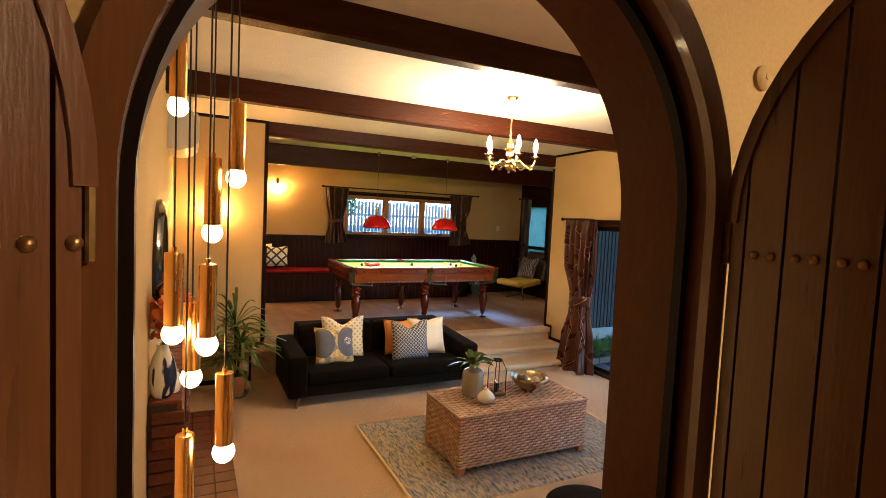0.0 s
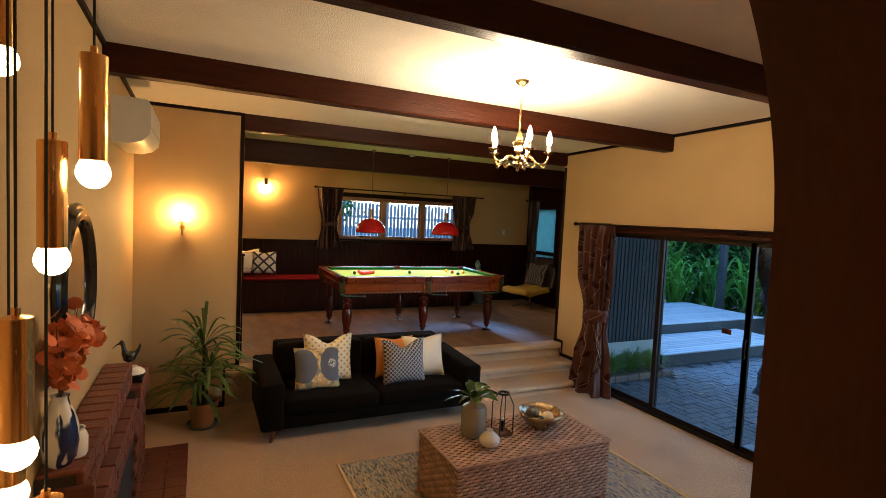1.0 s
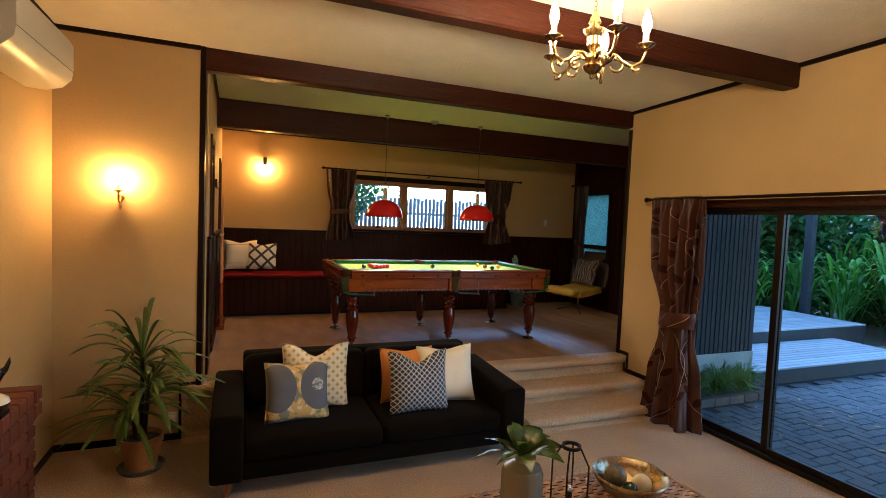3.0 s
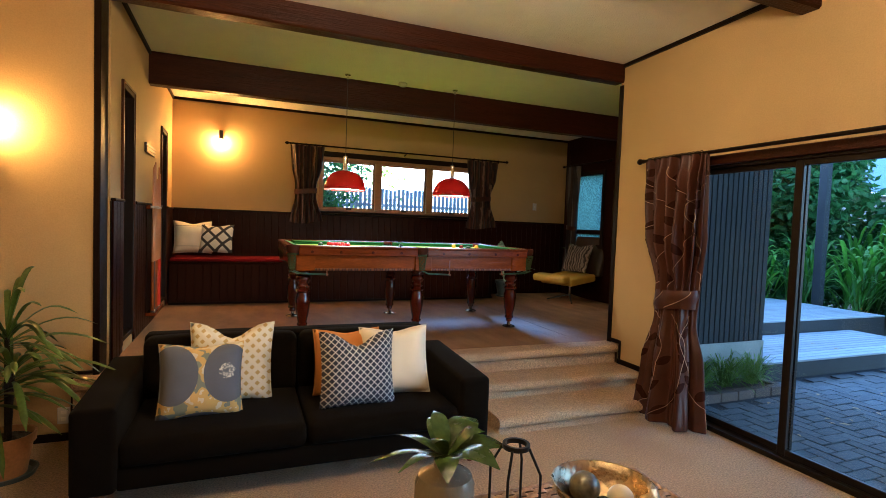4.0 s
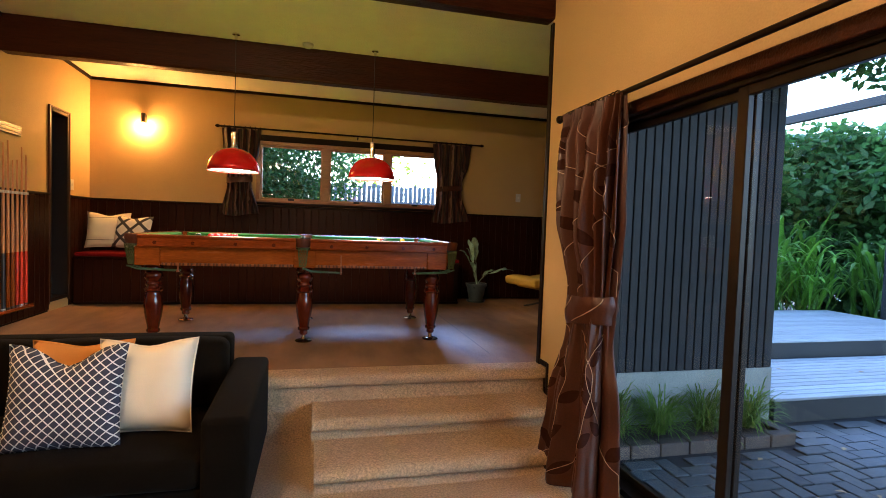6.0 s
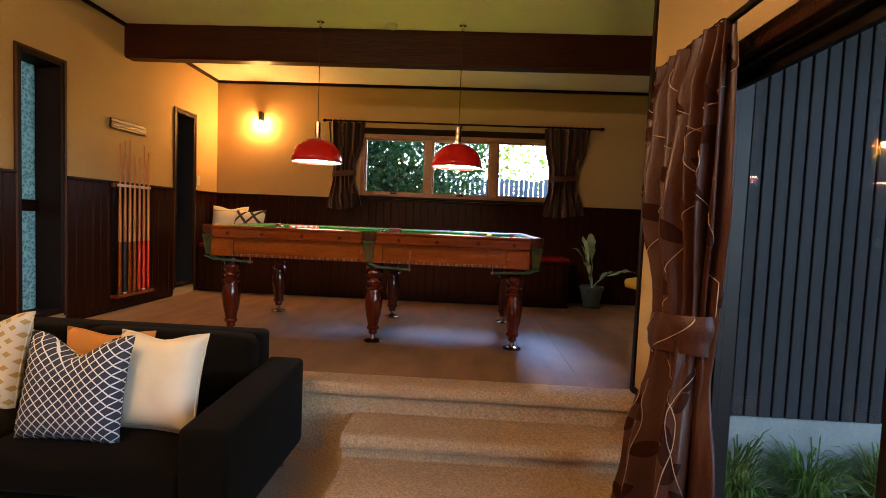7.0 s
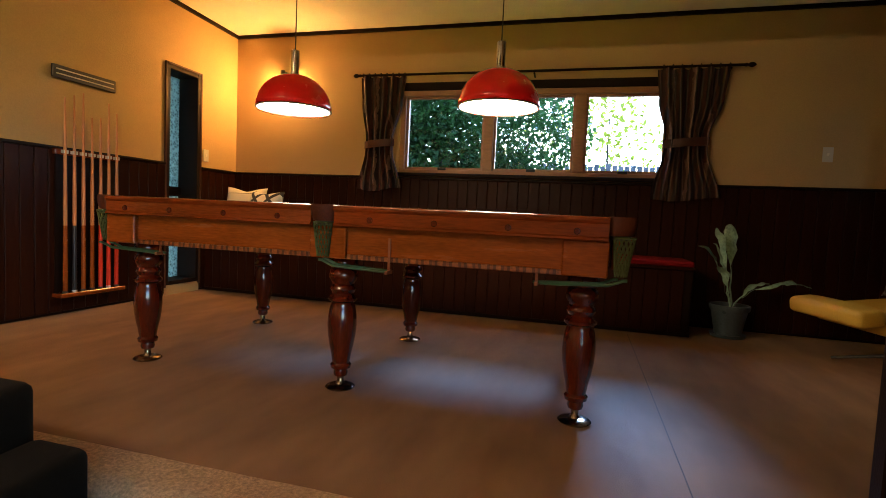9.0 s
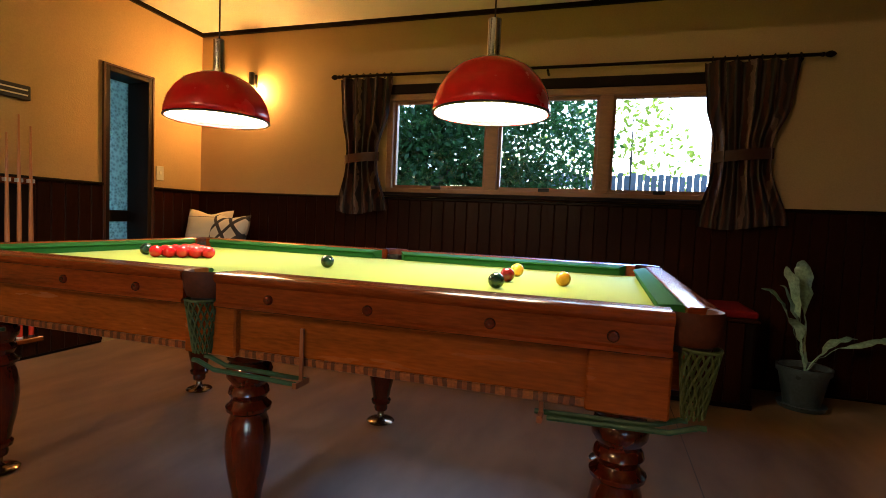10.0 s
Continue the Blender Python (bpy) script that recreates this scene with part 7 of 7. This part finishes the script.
for az, ln, rise, droop, w in ((200, 0.16, 0.62, 0.0, 0.085), (95, 0.12, 0.66, 0.0, 0.10), (168, 0.24, 0.52, 0.04, 0.07), (-10, 0.52, 0.34, 0.12, 0.075), (20, 0.30, 0.24, 0.02, 0.06), (150, 0.15, 0.50, 0.0, 0.05), (230, 0.22, 0.36, 0.03, 0.055)):
    b = bmesh.new()
    d = Vector((math.cos(radians(az)), math.sin(radians(az)), 0))
    pts, ws = [], []
    for i in range(19):
        s = i / 18
        pts.append(Vector((0, 0, 0.215)) + d * ln * s ** 1.1 + Vector((0, 0, rise * math.sin(s * 1.6) - droop * s * s)) )
        ws.append(0.012 if s < 0.35 else max(0.006, w * math.sin(math.pi * min(1, (s - 0.33) / 0.69)) ** 0.7))
    ribbon(b, pts, ws, (-d.y, d.x, 0.15), 0.2)
    for v in b.verts:
        v.co += 0.022 * noise.noise_vector(v.co * 16)
    part("leaf", b, M["foliage_pale"], p2, smooth="all")

# ---- outside ----
GZ = -0.06
ground = struct("ground", boxes(((-60, -60, GZ - 0.3), (90, 90, GZ - 0.045))), M["ground"], "dark garden soil and mulch", "ground")
# outer wall cladding over a pale foundation
clad = struct("cladding_wall", boxes(((XE + 0.18, 6.262, 0.39), (XUE + 0.2, 6.279, 3.3))), M["trim"], "dark vertical weatherboard outer wall", "outer wall")
cb = None
cw = 0.0735
for i in range(24):
    at = pose(XE + 0.185 + i * cw, 6.262, 0.38)
    if cb is None:
        b = bmesh.new(); box(b, (0.005, -0.02, 0), (cw - 0.005, 0, 2.95), 0.004)
        cb = part("board", b, M["cladding"], clad, at=at)
    else:
        share(cb, "board", clad, at)
found = struct("foundation", boxes(((XE + 0.18, 6.235, GZ - 0.1), (XUE + 0.205, 6.40, 0.385), 0.006)), M["concrete"], "pale weathered concrete foundation", "foundation")
clad_e = struct("cladding_wall_east", wall("x", XUE + 0.2, XUE + 0.225, 6.27, 9.98, 0.0, 3.3, [WIN_E]), M["cladding"], "dark stained outer side wall", "outer wall")
struct("roof_eave", boxes(((XE + 0.18, 5.95, 3.1), (XUE + 0.23, 6.255, 3.18)), ((XE + 0.18, 0.0, 3.1), (XE + 0.45, 5.95, 3.18))), M["darkframe"], "dark soffit of the roof overhang", "eave")
struct("roof_top", boxes(((-1.2, -3.2, 3.36), (XUE + 0.9, 10.6, 3.46))), M["roof"], "flat roof over the house", "roof")

# planted strip with brick edging
bed = struct("planting_bed", boxes(((XE + 0.2, 5.93, GZ - 0.05), (6.76, 6.235, GZ + 0.05))), M["soil"], "dark soil planting strip along the wall", "planting bed")
eb = None
for i in range(7):
    at = pose(XE + 0.31 + i * 0.228, 5.885, GZ + 0.03, 0, 0, random.uniform(-1, 1))
    if eb is None:
        b = bmesh.new(); box(b, (-0.11, -0.045, -0.06), (0.11, 0.045, 0.045), 0.006)
        eb = part("brick", b, M["edging"], bed, at=at)
    else:
        share(eb, "brick", bed, at)
share(eb, "brick", bed, pose(6.75, 6.03, GZ + 0.03, 0, 0, 90))
rng = random.Random(40)
for x in (5.42, 5.80, 6.18, 6.56):
    t = thing("tussock", "clump of green tussock grass in the planting strip", "grass", x, 6.07, GZ + 0.05, group="tussocks by the wall")
    b = bmesh.new()
    for k in range(260):
        arching(b, rng, (rng.uniform(-0.05, 0.05), rng.uniform(-0.05, 0.05), 0), rng.random() * 6.283, rng.uniform(0.12, 0.34), rng.uniform(0.14, 0.36), rng.uniform(0.0, 0.2), 0.0075, 4, 0.1)
    part("blades", b, M["tussock"], t)

# decks
def deck(name, x0, x1, y0, y1, z, label):
    t = struct(name, boxes(((x0 + 0.02, y0 + 0.02, GZ - 0.05), (x1 - 0.02, y1, z - 0.024))), M["deckside"], label, "deck")
    part("fascia", boxes(((x0, y0 - 0.004, GZ - 0.02), (x1, y0 + 0.018, z - 0.024), 0.003)), M["deckside"], t)
    part("fascia", boxes(((x1 - 0.018, y0, GZ - 0.02), (x1 + 0.004, y1, z - 0.024), 0.003)), M["deckside"], t)
    n = int((y1 - y0) / 0.094)
    o = None
    for i in range(n):
        at = pose(0, y0 - 0.012 + i * 0.094, z - 0.022)
        if o is None:
            b = bmesh.new(); box(b, (x0, 0.006, 0), (x1, 0.088, 0.022), 0.003)
            o = part("deck_board", b, M["deck"], t, at=at)
        else:
            share(o, "deck_board", t, at)
    return t


deck("deck_lower", 6.98, 10.4, 6.22, 7.40, 0.13, "lower weathered grey timber deck")
deck("deck_upper", 6.98, 11.4, 7.40, 9.40, 0.31, "upper weathered grey timber deck")
post = thing("post", "square dark timber post at the deck edge", "post", 11.55, 8.55, GZ - 0.05)
part("shaft", boxes(((-0.07, -0.07, 0), (0.07, 0.07, 3.6), 0.008)), M["deckside"], post)
part("beam", boxes(((-0.05, -3.0, 3.6), (0.05, 3.0, 3.75), 0.008)), M["deckside"], post)

# twisted tree
tree = thing("tree", "old twisted grey-trunked tree on the paving", "tree", 7.27, 4.66, GZ - 0.05)
def trunk(pts, rad, twist, seg=20, lumps=0.25, seed=0):
    b = bmesh.new()
    rows = []
    n = len(pts)
    for i, (p, r) in enumerate(zip(pts, rad)):
        p = Vector(p)
        row = []
        for k in range(seg):
            a = 2 * math.pi * k / seg
            aa = a + twist * i / n
            rr = r * (1 + lumps * math.sin(3 * aa + seed) + lumps * 0.5 * math.sin(7 * aa + i * 0.3) + 0.2 * noise.noise((math.cos(a) * 1.5, math.sin(a) * 1.5, i * 0.35 + seed)))
            row.append(b.verts.new(p + Vector((rr * math.cos(a), rr * math.sin(a), 0))))
        rows.append(row)
    for p, q in zip(rows, rows[1:]):
        for k in range(seg):
            j = (k + 1) % seg
            b.faces.new((p[k], p[j], q[j], q[k]))
    return b


def limb_path(a, bnd, n=14, sway=0.06, seed=0):
    a, bnd = Vector(a), Vector(bnd)
    return [a + (bnd - a) * i / n + Vector((sway * noise.noise((i * 0.4, seed, 1)), sway * noise.noise((i * 0.4, seed, 5)), 0)) for i in range(n + 1)]


for k in range(5):
    # strands of trunk grown into one another, winding round a leaning line
    turn, wide = 2 * math.pi * k / 5, 0.085 + 0.015 * (k % 2)
    pts = []
    for i in range(31):
        q = i / 30
        a = turn + 2.6 * q + 0.5 * math.sin(q * 7 + k)
        r = wide * (1.25 - 0.75 * math.sin(math.pi * q) ** 2 + 0.5 * q)
        pts.append((0.10 * math.sin(q * 3.4) + r * math.cos(a), 0.06 * math.sin(q * 5) + r * math.sin(a), 1.42 * q))
    part("trunk", trunk(pts, [(0.095 - 0.03 * min(1, i / 6) + 0.016 * math.sin(i * 0.9 + k * 2)) for i in range(31)], 5.0 if k % 2 else -4.0, 18, 0.2, k * 1.7), M["bark"], tree, smooth="all")
for k, (tx, ty, tz) in enumerate(((-0.5, 0.3, 2.9), (0.6, 0.2, 3.0), (0.1, -0.5, 3.1), (0.4, 0.9, 2.8))):
    part("limb", trunk(limb_path((0.06, 0.02, 1.2), (tx, ty, tz), 12, 0.2, 20 + k), [0.15 - 0.008 * i for i in range(13)], 2.0, 14, 0.15, k), M["bark"], tree, smooth="all")


def leaf_cloud(rng, blobs, count, size, aspect=0.5):
    """Many small leaves scattered through lumpy volumes, thinner toward their outside."""
    vs, fs = [], []
    for k in range(count):
        cx, cy, cz, rx, ry, rz = rng.choice(blobs)
        while True:
            q = Vector((rng.uniform(-1, 1), rng.uniform(-1, 1), rng.uniform(-1, 1)))
            if 0.15 < q.length < 1:
                break
        p = Vector((cx + q.x * rx, cy + q.y * ry, cz + q.z * rz))
        d = Vector((rng.uniform(-1, 1), rng.uniform(-1, 1), rng.uniform(-1.2, 0.5))).normalized()
        s = d.orthogonal().normalized()
        s.rotate(Matrix.Rotation(rng.random() * 6.283, 3, d))
        l = size * rng.uniform(0.6, 1.3)
        w = l * aspect
        i = len(vs)
        vs += [p, p + d * l * 0.45 + s * w * 0.5, p + d * l, p + d * l * 0.45 - s * w * 0.5]
        fs.append((i, i + 1, i + 2, i + 3))
    return vs, fs


def foliage(name, parent, rng, blobs, count, size, mat, aspect=0.5):
    vs, fs = leaf_cloud(rng, blobs, count, size, aspect)
    me = bpy.data.meshes.new(name)
    me.from_pydata(vs, [], fs)
    me.materials.append(mat)
    o = new(name, me)
    o.parent = parent
    return o


rng = random.Random(9)
foliage("crown", tree, rng, [(-0.6, 0.3, 3.5, 1.0, 1.0, 0.6), (0.8, 0.5, 3.6, 1.0, 1.1, 0.7), (0.2, -0.7, 3.7, 1.0, 0.9, 0.6), (0.3, 1.1, 3.3, 0.9, 0.8, 0.6)], 5200, 0.11, M["treeleaf"])

# picnic table
pt = thing("picnic_table", "weathered timber picnic table with bench seats", "picnic table", 8.235, 3.927, GZ - 0.03, 73)
for k in range(5):
    part("top_board", boxes(((-0.9, -0.36 + k * 0.146, 0.70), (0.9, -0.224 + k * 0.146, 0.74), 0.004)), M["picnic"], pt)
for s in (-1, 1):
    for k in range(2):
        part("seat_board", boxes(((-0.9, s * 0.66 + k * 0.14 - 0.14, 0.42), (0.9, s * 0.66 + k * 0.14 - 0.004, 0.455), 0.004)), M["picnic"], pt)
    part("cross_rail", boxes(((s * 0.6 - 0.022, -0.78, 0.34), (s * 0.6 + 0.022, 0.78, 0.42), 0.004)), M["picnic"], pt)
    for q in (-1, 1):
        part("leg", tubes([(s * 0.6, q * 0.25, 0.70), (s * 0.6, q * 0.62, 0.0)], 0.045, 4), M["picnic"], pt)
dm = thing("door_mat", "dark rubber door mat outside the sliding door", "door mat", 5.37, 3.38, GZ + 0.0)
part("mat", boxes(((-0.14, -0.42, 0.0), (0.14, 0.42, 0.016), 0.004)), M["black"], dm)

# planting behind the decks: strap-leaved clumps and shrubs
rng = random.Random(31)
def strap_clump(x, y, z, h, label):
    t = thing("strap_leaf_plant", label, "plant", x, y, z, group="strap-leaved planting")
    b = bmesh.new()
    for k in range(60):
        az = rng.random() * 6.283
        base = (rng.uniform(-0.3, 0.3), rng.uniform(-0.25, 0.25), rng.uniform(0, 0.45 * h))
        arching(b, rng, base, az, rng.uniform(0.4, 0.85), rng.uniform(0.4, 0.62) * h, rng.uniform(0.05, 0.5), rng.uniform(0.045, 0.085), 5, 0.2)
    part("leaves", b, M["strap"], t, smooth="all")


for x, y, h in ((7.3, 9.9, 1.5), (8.0, 10.1, 1.7), (8.8, 10.0, 1.5), (9.5, 10.2, 1.8), (10.2, 9.9, 1.6), (10.9, 10.1, 1.9), (11.6, 9.8, 1.7), (12.2, 9.2, 1.9), (12.4, 8.4, 1.8), (12.6, 7.5, 2.0), (12.4, 6.6, 1.6), (12.8, 5.6, 1.7), (12.5, 4.6, 1.5), (13.0, 3.4, 1.6), (13.4, 8.8, 2.3), (13.6, 7.2, 2.3), (13.5, 6.0, 2.2), (12.0, 10.6, 2.3), (9.0, 10.9, 2.3), (10.6, 11.0, 2.3), (7.8, 11.0, 2.3)):
    strap_clump(x, y, GZ - 0.05, h, "tall clump of glossy strap leaves behind the deck")


def shrub(name, x, y, z, blobs, count, size, mat, label, cat="shrub", trunk_h=0.8, aspect=0.5):
    t = thing(name, label, cat, x, y, z)
    part("trunk", trunk(limb_path((0, 0, -0.02), (0.05, 0.05, trunk_h), 8, 0.1, x), [0.09 - 0.005 * i for i in range(9)], 1.0, 10, 0.1, y), M["bark"], t, smooth="all")
    for k, bl in enumerate(blobs[:4]):
        part("limb", tubes([(0.04, 0.04, trunk_h * 0.8), (bl[0] * 0.5, bl[1] * 0.5, trunk_h + (bl[2] - trunk_h) * 0.5), (bl[0], bl[1], bl[2])], [0.05, 0.03, 0.012], 7), M["bark"], t, smooth=True)
    foliage("crown", t, rng, blobs, count, size, mat, aspect)
    return t


shrub("shrub", 11.9, 6.6, GZ - 0.05, [(0, 0, 1.0, 0.5, 0.5, 0.35), (0.3, 0.4, 0.7, 0.5, 0.4, 0.3), (-0.2, -0.4, 0.75, 0.45, 0.45, 0.35), (0.1, 0.1, 1.35, 0.35, 0.35, 0.25)], 1500, 0.12, M["lime"], "lime-leaved shrub beside the deck", aspect=0.7)
shrub("shrub", 11.6, 5.0, GZ - 0.05, [(0, 0, 1.2, 0.6, 0.7, 0.5), (0.3, 0.7, 0.8, 0.5, 0.5, 0.4), (-0.1, -0.7, 0.9, 0.5, 0.5, 0.4)], 1500, 0.12, M["lime"], "lime-leaved shrub beyond the picnic table", aspect=0.7)
for x, y, s in ((16.2, 13.5, 1.0), (15.5, 7.0, 1.1), (16.0, 4.5, 1.0), (12.5, 12.5, 1.0), (9.5, 13.0, 1.0), (15.0, 2.0, 1.0)):
    shrub("tree", x, y, GZ - 0.05, [(-1.0 * s, 0, 2.6 * s, 1.4, 1.3, 1.2), (0.9 * s, 0.4, 2.9 * s, 1.4, 1.4, 1.3), (0, -0.9 * s, 2.2 * s, 1.3, 1.2, 1.2), (0.2, 0.6, 3.8 * s, 1.3, 1.2, 1.0), (0, 0, 1.3, 1.4, 1.4, 0.9)], 4200, 0.17, M["treeleaf"], "dense dark-leaved garden tree", "tree", 1.6, 0.55)
for x, y in ((13.4, 2.4), (14.0, 4.2), (14.2, 5.8), (14.3, 7.2), (14.0, 10.1), (13.4, 11.0), (12.2, 11.9), (10.6, 12.0), (9.0, 12.0), (7.4, 12.0)):
    shrub("hedge_shrub", x, y, GZ - 0.05, [(0, 0, 0.7, 0.9, 0.9, 0.7), (0.1, 0.3, 1.6, 0.9, 0.9, 0.8), (-0.2, -0.3, 2.5, 0.9, 0.9, 0.8), (0.1, 0.0, 3.3, 0.8, 0.8, 0.6)], 5000, 0.21, M["treeleaf"], "dense dark garden hedge shrub behind the planting", aspect=0.5)
for x, y in ((14.4, 8.7),):
    shrub("hedge_shrub", x, y, GZ - 0.05, [(0, 0, 0.6, 0.9, 0.9, 0.6), (0.1, 0.3, 1.3, 0.9, 0.9, 0.7), (-0.2, -0.3, 2.0, 0.8, 0.8, 0.6)], 5000, 0.2, M["treeleaf"], "low dark garden shrub behind the planting", aspect=0.5)
# trees seen through the back windows, their unseen tops raised to block sun
for x, y, s, cnt in ((1.3, 13.4, 0.95, 8000), (-1.6, 13.8, 1.0, 6000), (2.45, 14.6, 1.12, 8500), (-4.4, 13.5, 1.1, 5000)):
    shrub("tree", x, y, GZ - 0.05, [(-0.9 * s, 0, 2.4 * s, 1.1, 0.9, 1.0), (0.8 * s, 0.2, 2.6 * s, 1.1, 0.9, 1.1), (0.1, -0.4, 1.7 * s, 1.1, 0.8, 0.8), (0, 0.2, 3.5 * s, 1.2, 1.0, 0.9), (0.1, 0.3, 4.7 * s, 1.2, 1.0, 0.9)], int(cnt * 2.2), 0.12, M["treeleaf"], "dark glossy-leaved tree outside the back window", "tree", 1.4, 0.5)
shrub("tree", 4.9, 20.5, GZ - 0.05, [(-1.2, 0, 3.4, 1.5, 1.2, 1.4), (1.0, 0.3, 3.0, 1.4, 1.2, 1.3), (0, 0, 4.6, 1.0, 1.0, 1.0)], 1000, 0.2, M["lime"], "pale green tree beyond the fence", "tree", 2.0)

for y in (6.9, 8.2, 9.4, 10.6):
    shrub("hedge_shrub", -1.6, y, GZ - 0.05, [(0, 0, 1.2, 0.7, 0.9, 0.7), (0.1, 0.3, 2.2, 0.7, 0.8, 0.8), (-0.2, -0.3, 3.0, 0.7, 0.8, 0.7)], 3200, 0.11, M["treeleaf"], "dense dark hedge shrub outside the narrow windows")
# paling fence
fence = thing("fence", "weathered grey paling fence behind the garden", "fence", 0, 16.6, GZ - 0.05)
pl_ = None
rng2 = random.Random(2)
for i in range(120):
    at = pose(-4 + i * 0.125, 0, rng2.uniform(-0.04, 0.04))
    if pl_ is None:
        b = bmesh.new(); box(b, (0.004, 0, 0), (0.105, 0.02, 2.6), 0.003)
        pl_ = part("paling", b, M["paling"], fence, at=at)
    else:
        share(pl_, "paling", fence, at)
for z in (0.5, 2.1):
    part("rail", boxes(((-4, 0.02, z), (11, 0.06, z + 0.09))), M["paling"], fence)
nh = thing("neighbour_house", "neighbouring house with blue-grey roof beyond trees", "house", 24, 15, GZ - 0.05, -25)
part("wall", boxes(((-5, -3, 0), (5, 3, 3.2))), M["house"], nh)
b = bmesh.new()
v = [b.verts.new(p) for p in ((-5.5, -3.5, 3.2), (5.5, -3.5, 3.2), (5.5, 3.5, 3.2), (-5.5, 3.5, 3.2), (-5.5, 0, 5.2), (5.5, 0, 5.2))]
for f in ((0, 1, 5, 4), (2, 3, 4, 5), (0, 4, 3), (1, 2, 5), (0, 3, 2, 1)):
    b.faces.new([v[k] for k in f])
part("roof", b, M["roof"], nh)
part("gutter", boxes(((-5.5, -3.56, 3.1), (5.5, -3.48, 3.22))), M["white"], nh)

# fallen leaves
b = bmesh.new()
rng = random.Random(60)
for k in range(90):
    x, y = rng.uniform(5.4, 10.5), rng.uniform(2.5, 7.3)
    z = 0.138 if y > 6.22 and x > 7.0 else GZ + 0.008
    a = rng.random() * 6.283
    r = rng.uniform(0.02, 0.045)
    if 5.8 < y < 6.25:
        continue
    ribbon(b, [(x, y, z), (x + r * math.cos(a), y + r * math.sin(a), z + 0.008), (x + 2 * r * math.cos(a), y + 2 * r * math.sin(a), z)], [0.004, r, 0.004], (-math.sin(a), math.cos(a), 0), 0.1)
lv = part("fallen_leaves", b, M["dryleaf"])
tagged(lv, "scattered dry leaves on the paving and deck", "leaves", kind="stuff")

# herringbone paving
pav = struct("paving", boxes(((XE + 0.18, -2.0, GZ - 0.10), (11.8, 7.4, GZ - 0.012))), M["sand"], "herringbone brick paving", "pavement")
PL, PW = 0.23, 0.115
pm = bmesh.new()
box(pm, (0.004, 0.004, -0.03), (PL - 0.004, PW - 0.004, 0.0), 0.005)
near = None
rest_v, rest_f = [], []
count = 0
rngp = random.Random(4)
for i in range(-20, 125):
    for j in range(-36, 36):
        for kind in (0, 1):
            # herringbone: pairs step along the diagonal
            bx = XE + 0.2 + i * PW + j * 2 * PL * 0.5
            by = -1.8 + i * PW - j * 2 * PL * 0.5 + 0.0
            if kind == 0:
                x0_, y0_, lx, ly = bx, by, PL, PW
            else:
                x0_, y0_, lx, ly = bx, by + PW, PW, PL
            cx, cy = x0_ + lx / 2, y0_ + ly / 2
            if not (XE + 0.3 < cx < 11.6 and 0.6 < cy < 6.1) or (cy > 5.75 and cx < 6.9):
                continue
            dz = rngp.uniform(-0.004, 0.003)
            if cx < 7.2 and 3.1 < cy < 5.8 and count < 300:
                at = pose(x0_, y0_, GZ + dz) if kind == 0 else pose(x0_ + PW, y0_, GZ + dz, 0, 0, 90)
                if near is None:
                    near = part("paver", pm, M["paver"], pav, at=at)
                else:
                    share(near, "paver", pav, at)
                count += 1
            else:
                k = len(rest_v)
                g_ = 0.004
                rest_v += [(x0_ + g_, y0_ + g_, GZ + dz), (x0_ + lx - g_, y0_ + g_, GZ + dz), (x0_ + lx - g_, y0_ + ly - g_, GZ + dz), (x0_ + g_, y0_ + ly - g_, GZ + dz)]
                rest_v += [(a, c_, GZ - 0.03) for a, c_, _ in rest_v[k:k + 4]]
                rest_f += [(k, k + 1, k + 2, k + 3)] + [(k + q, k + 4 + q, k + 4 + (q + 1) % 4, k + (q + 1) % 4) for q in range(4)]
me = bpy.data.meshes.new("far_pavers")
me.from_pydata(rest_v, [], rest_f)
me.materials.append(M["paver"])
fp_ = new("far_pavers", me)
fp_.parent = pav
fp_["kind"] = "stuff"
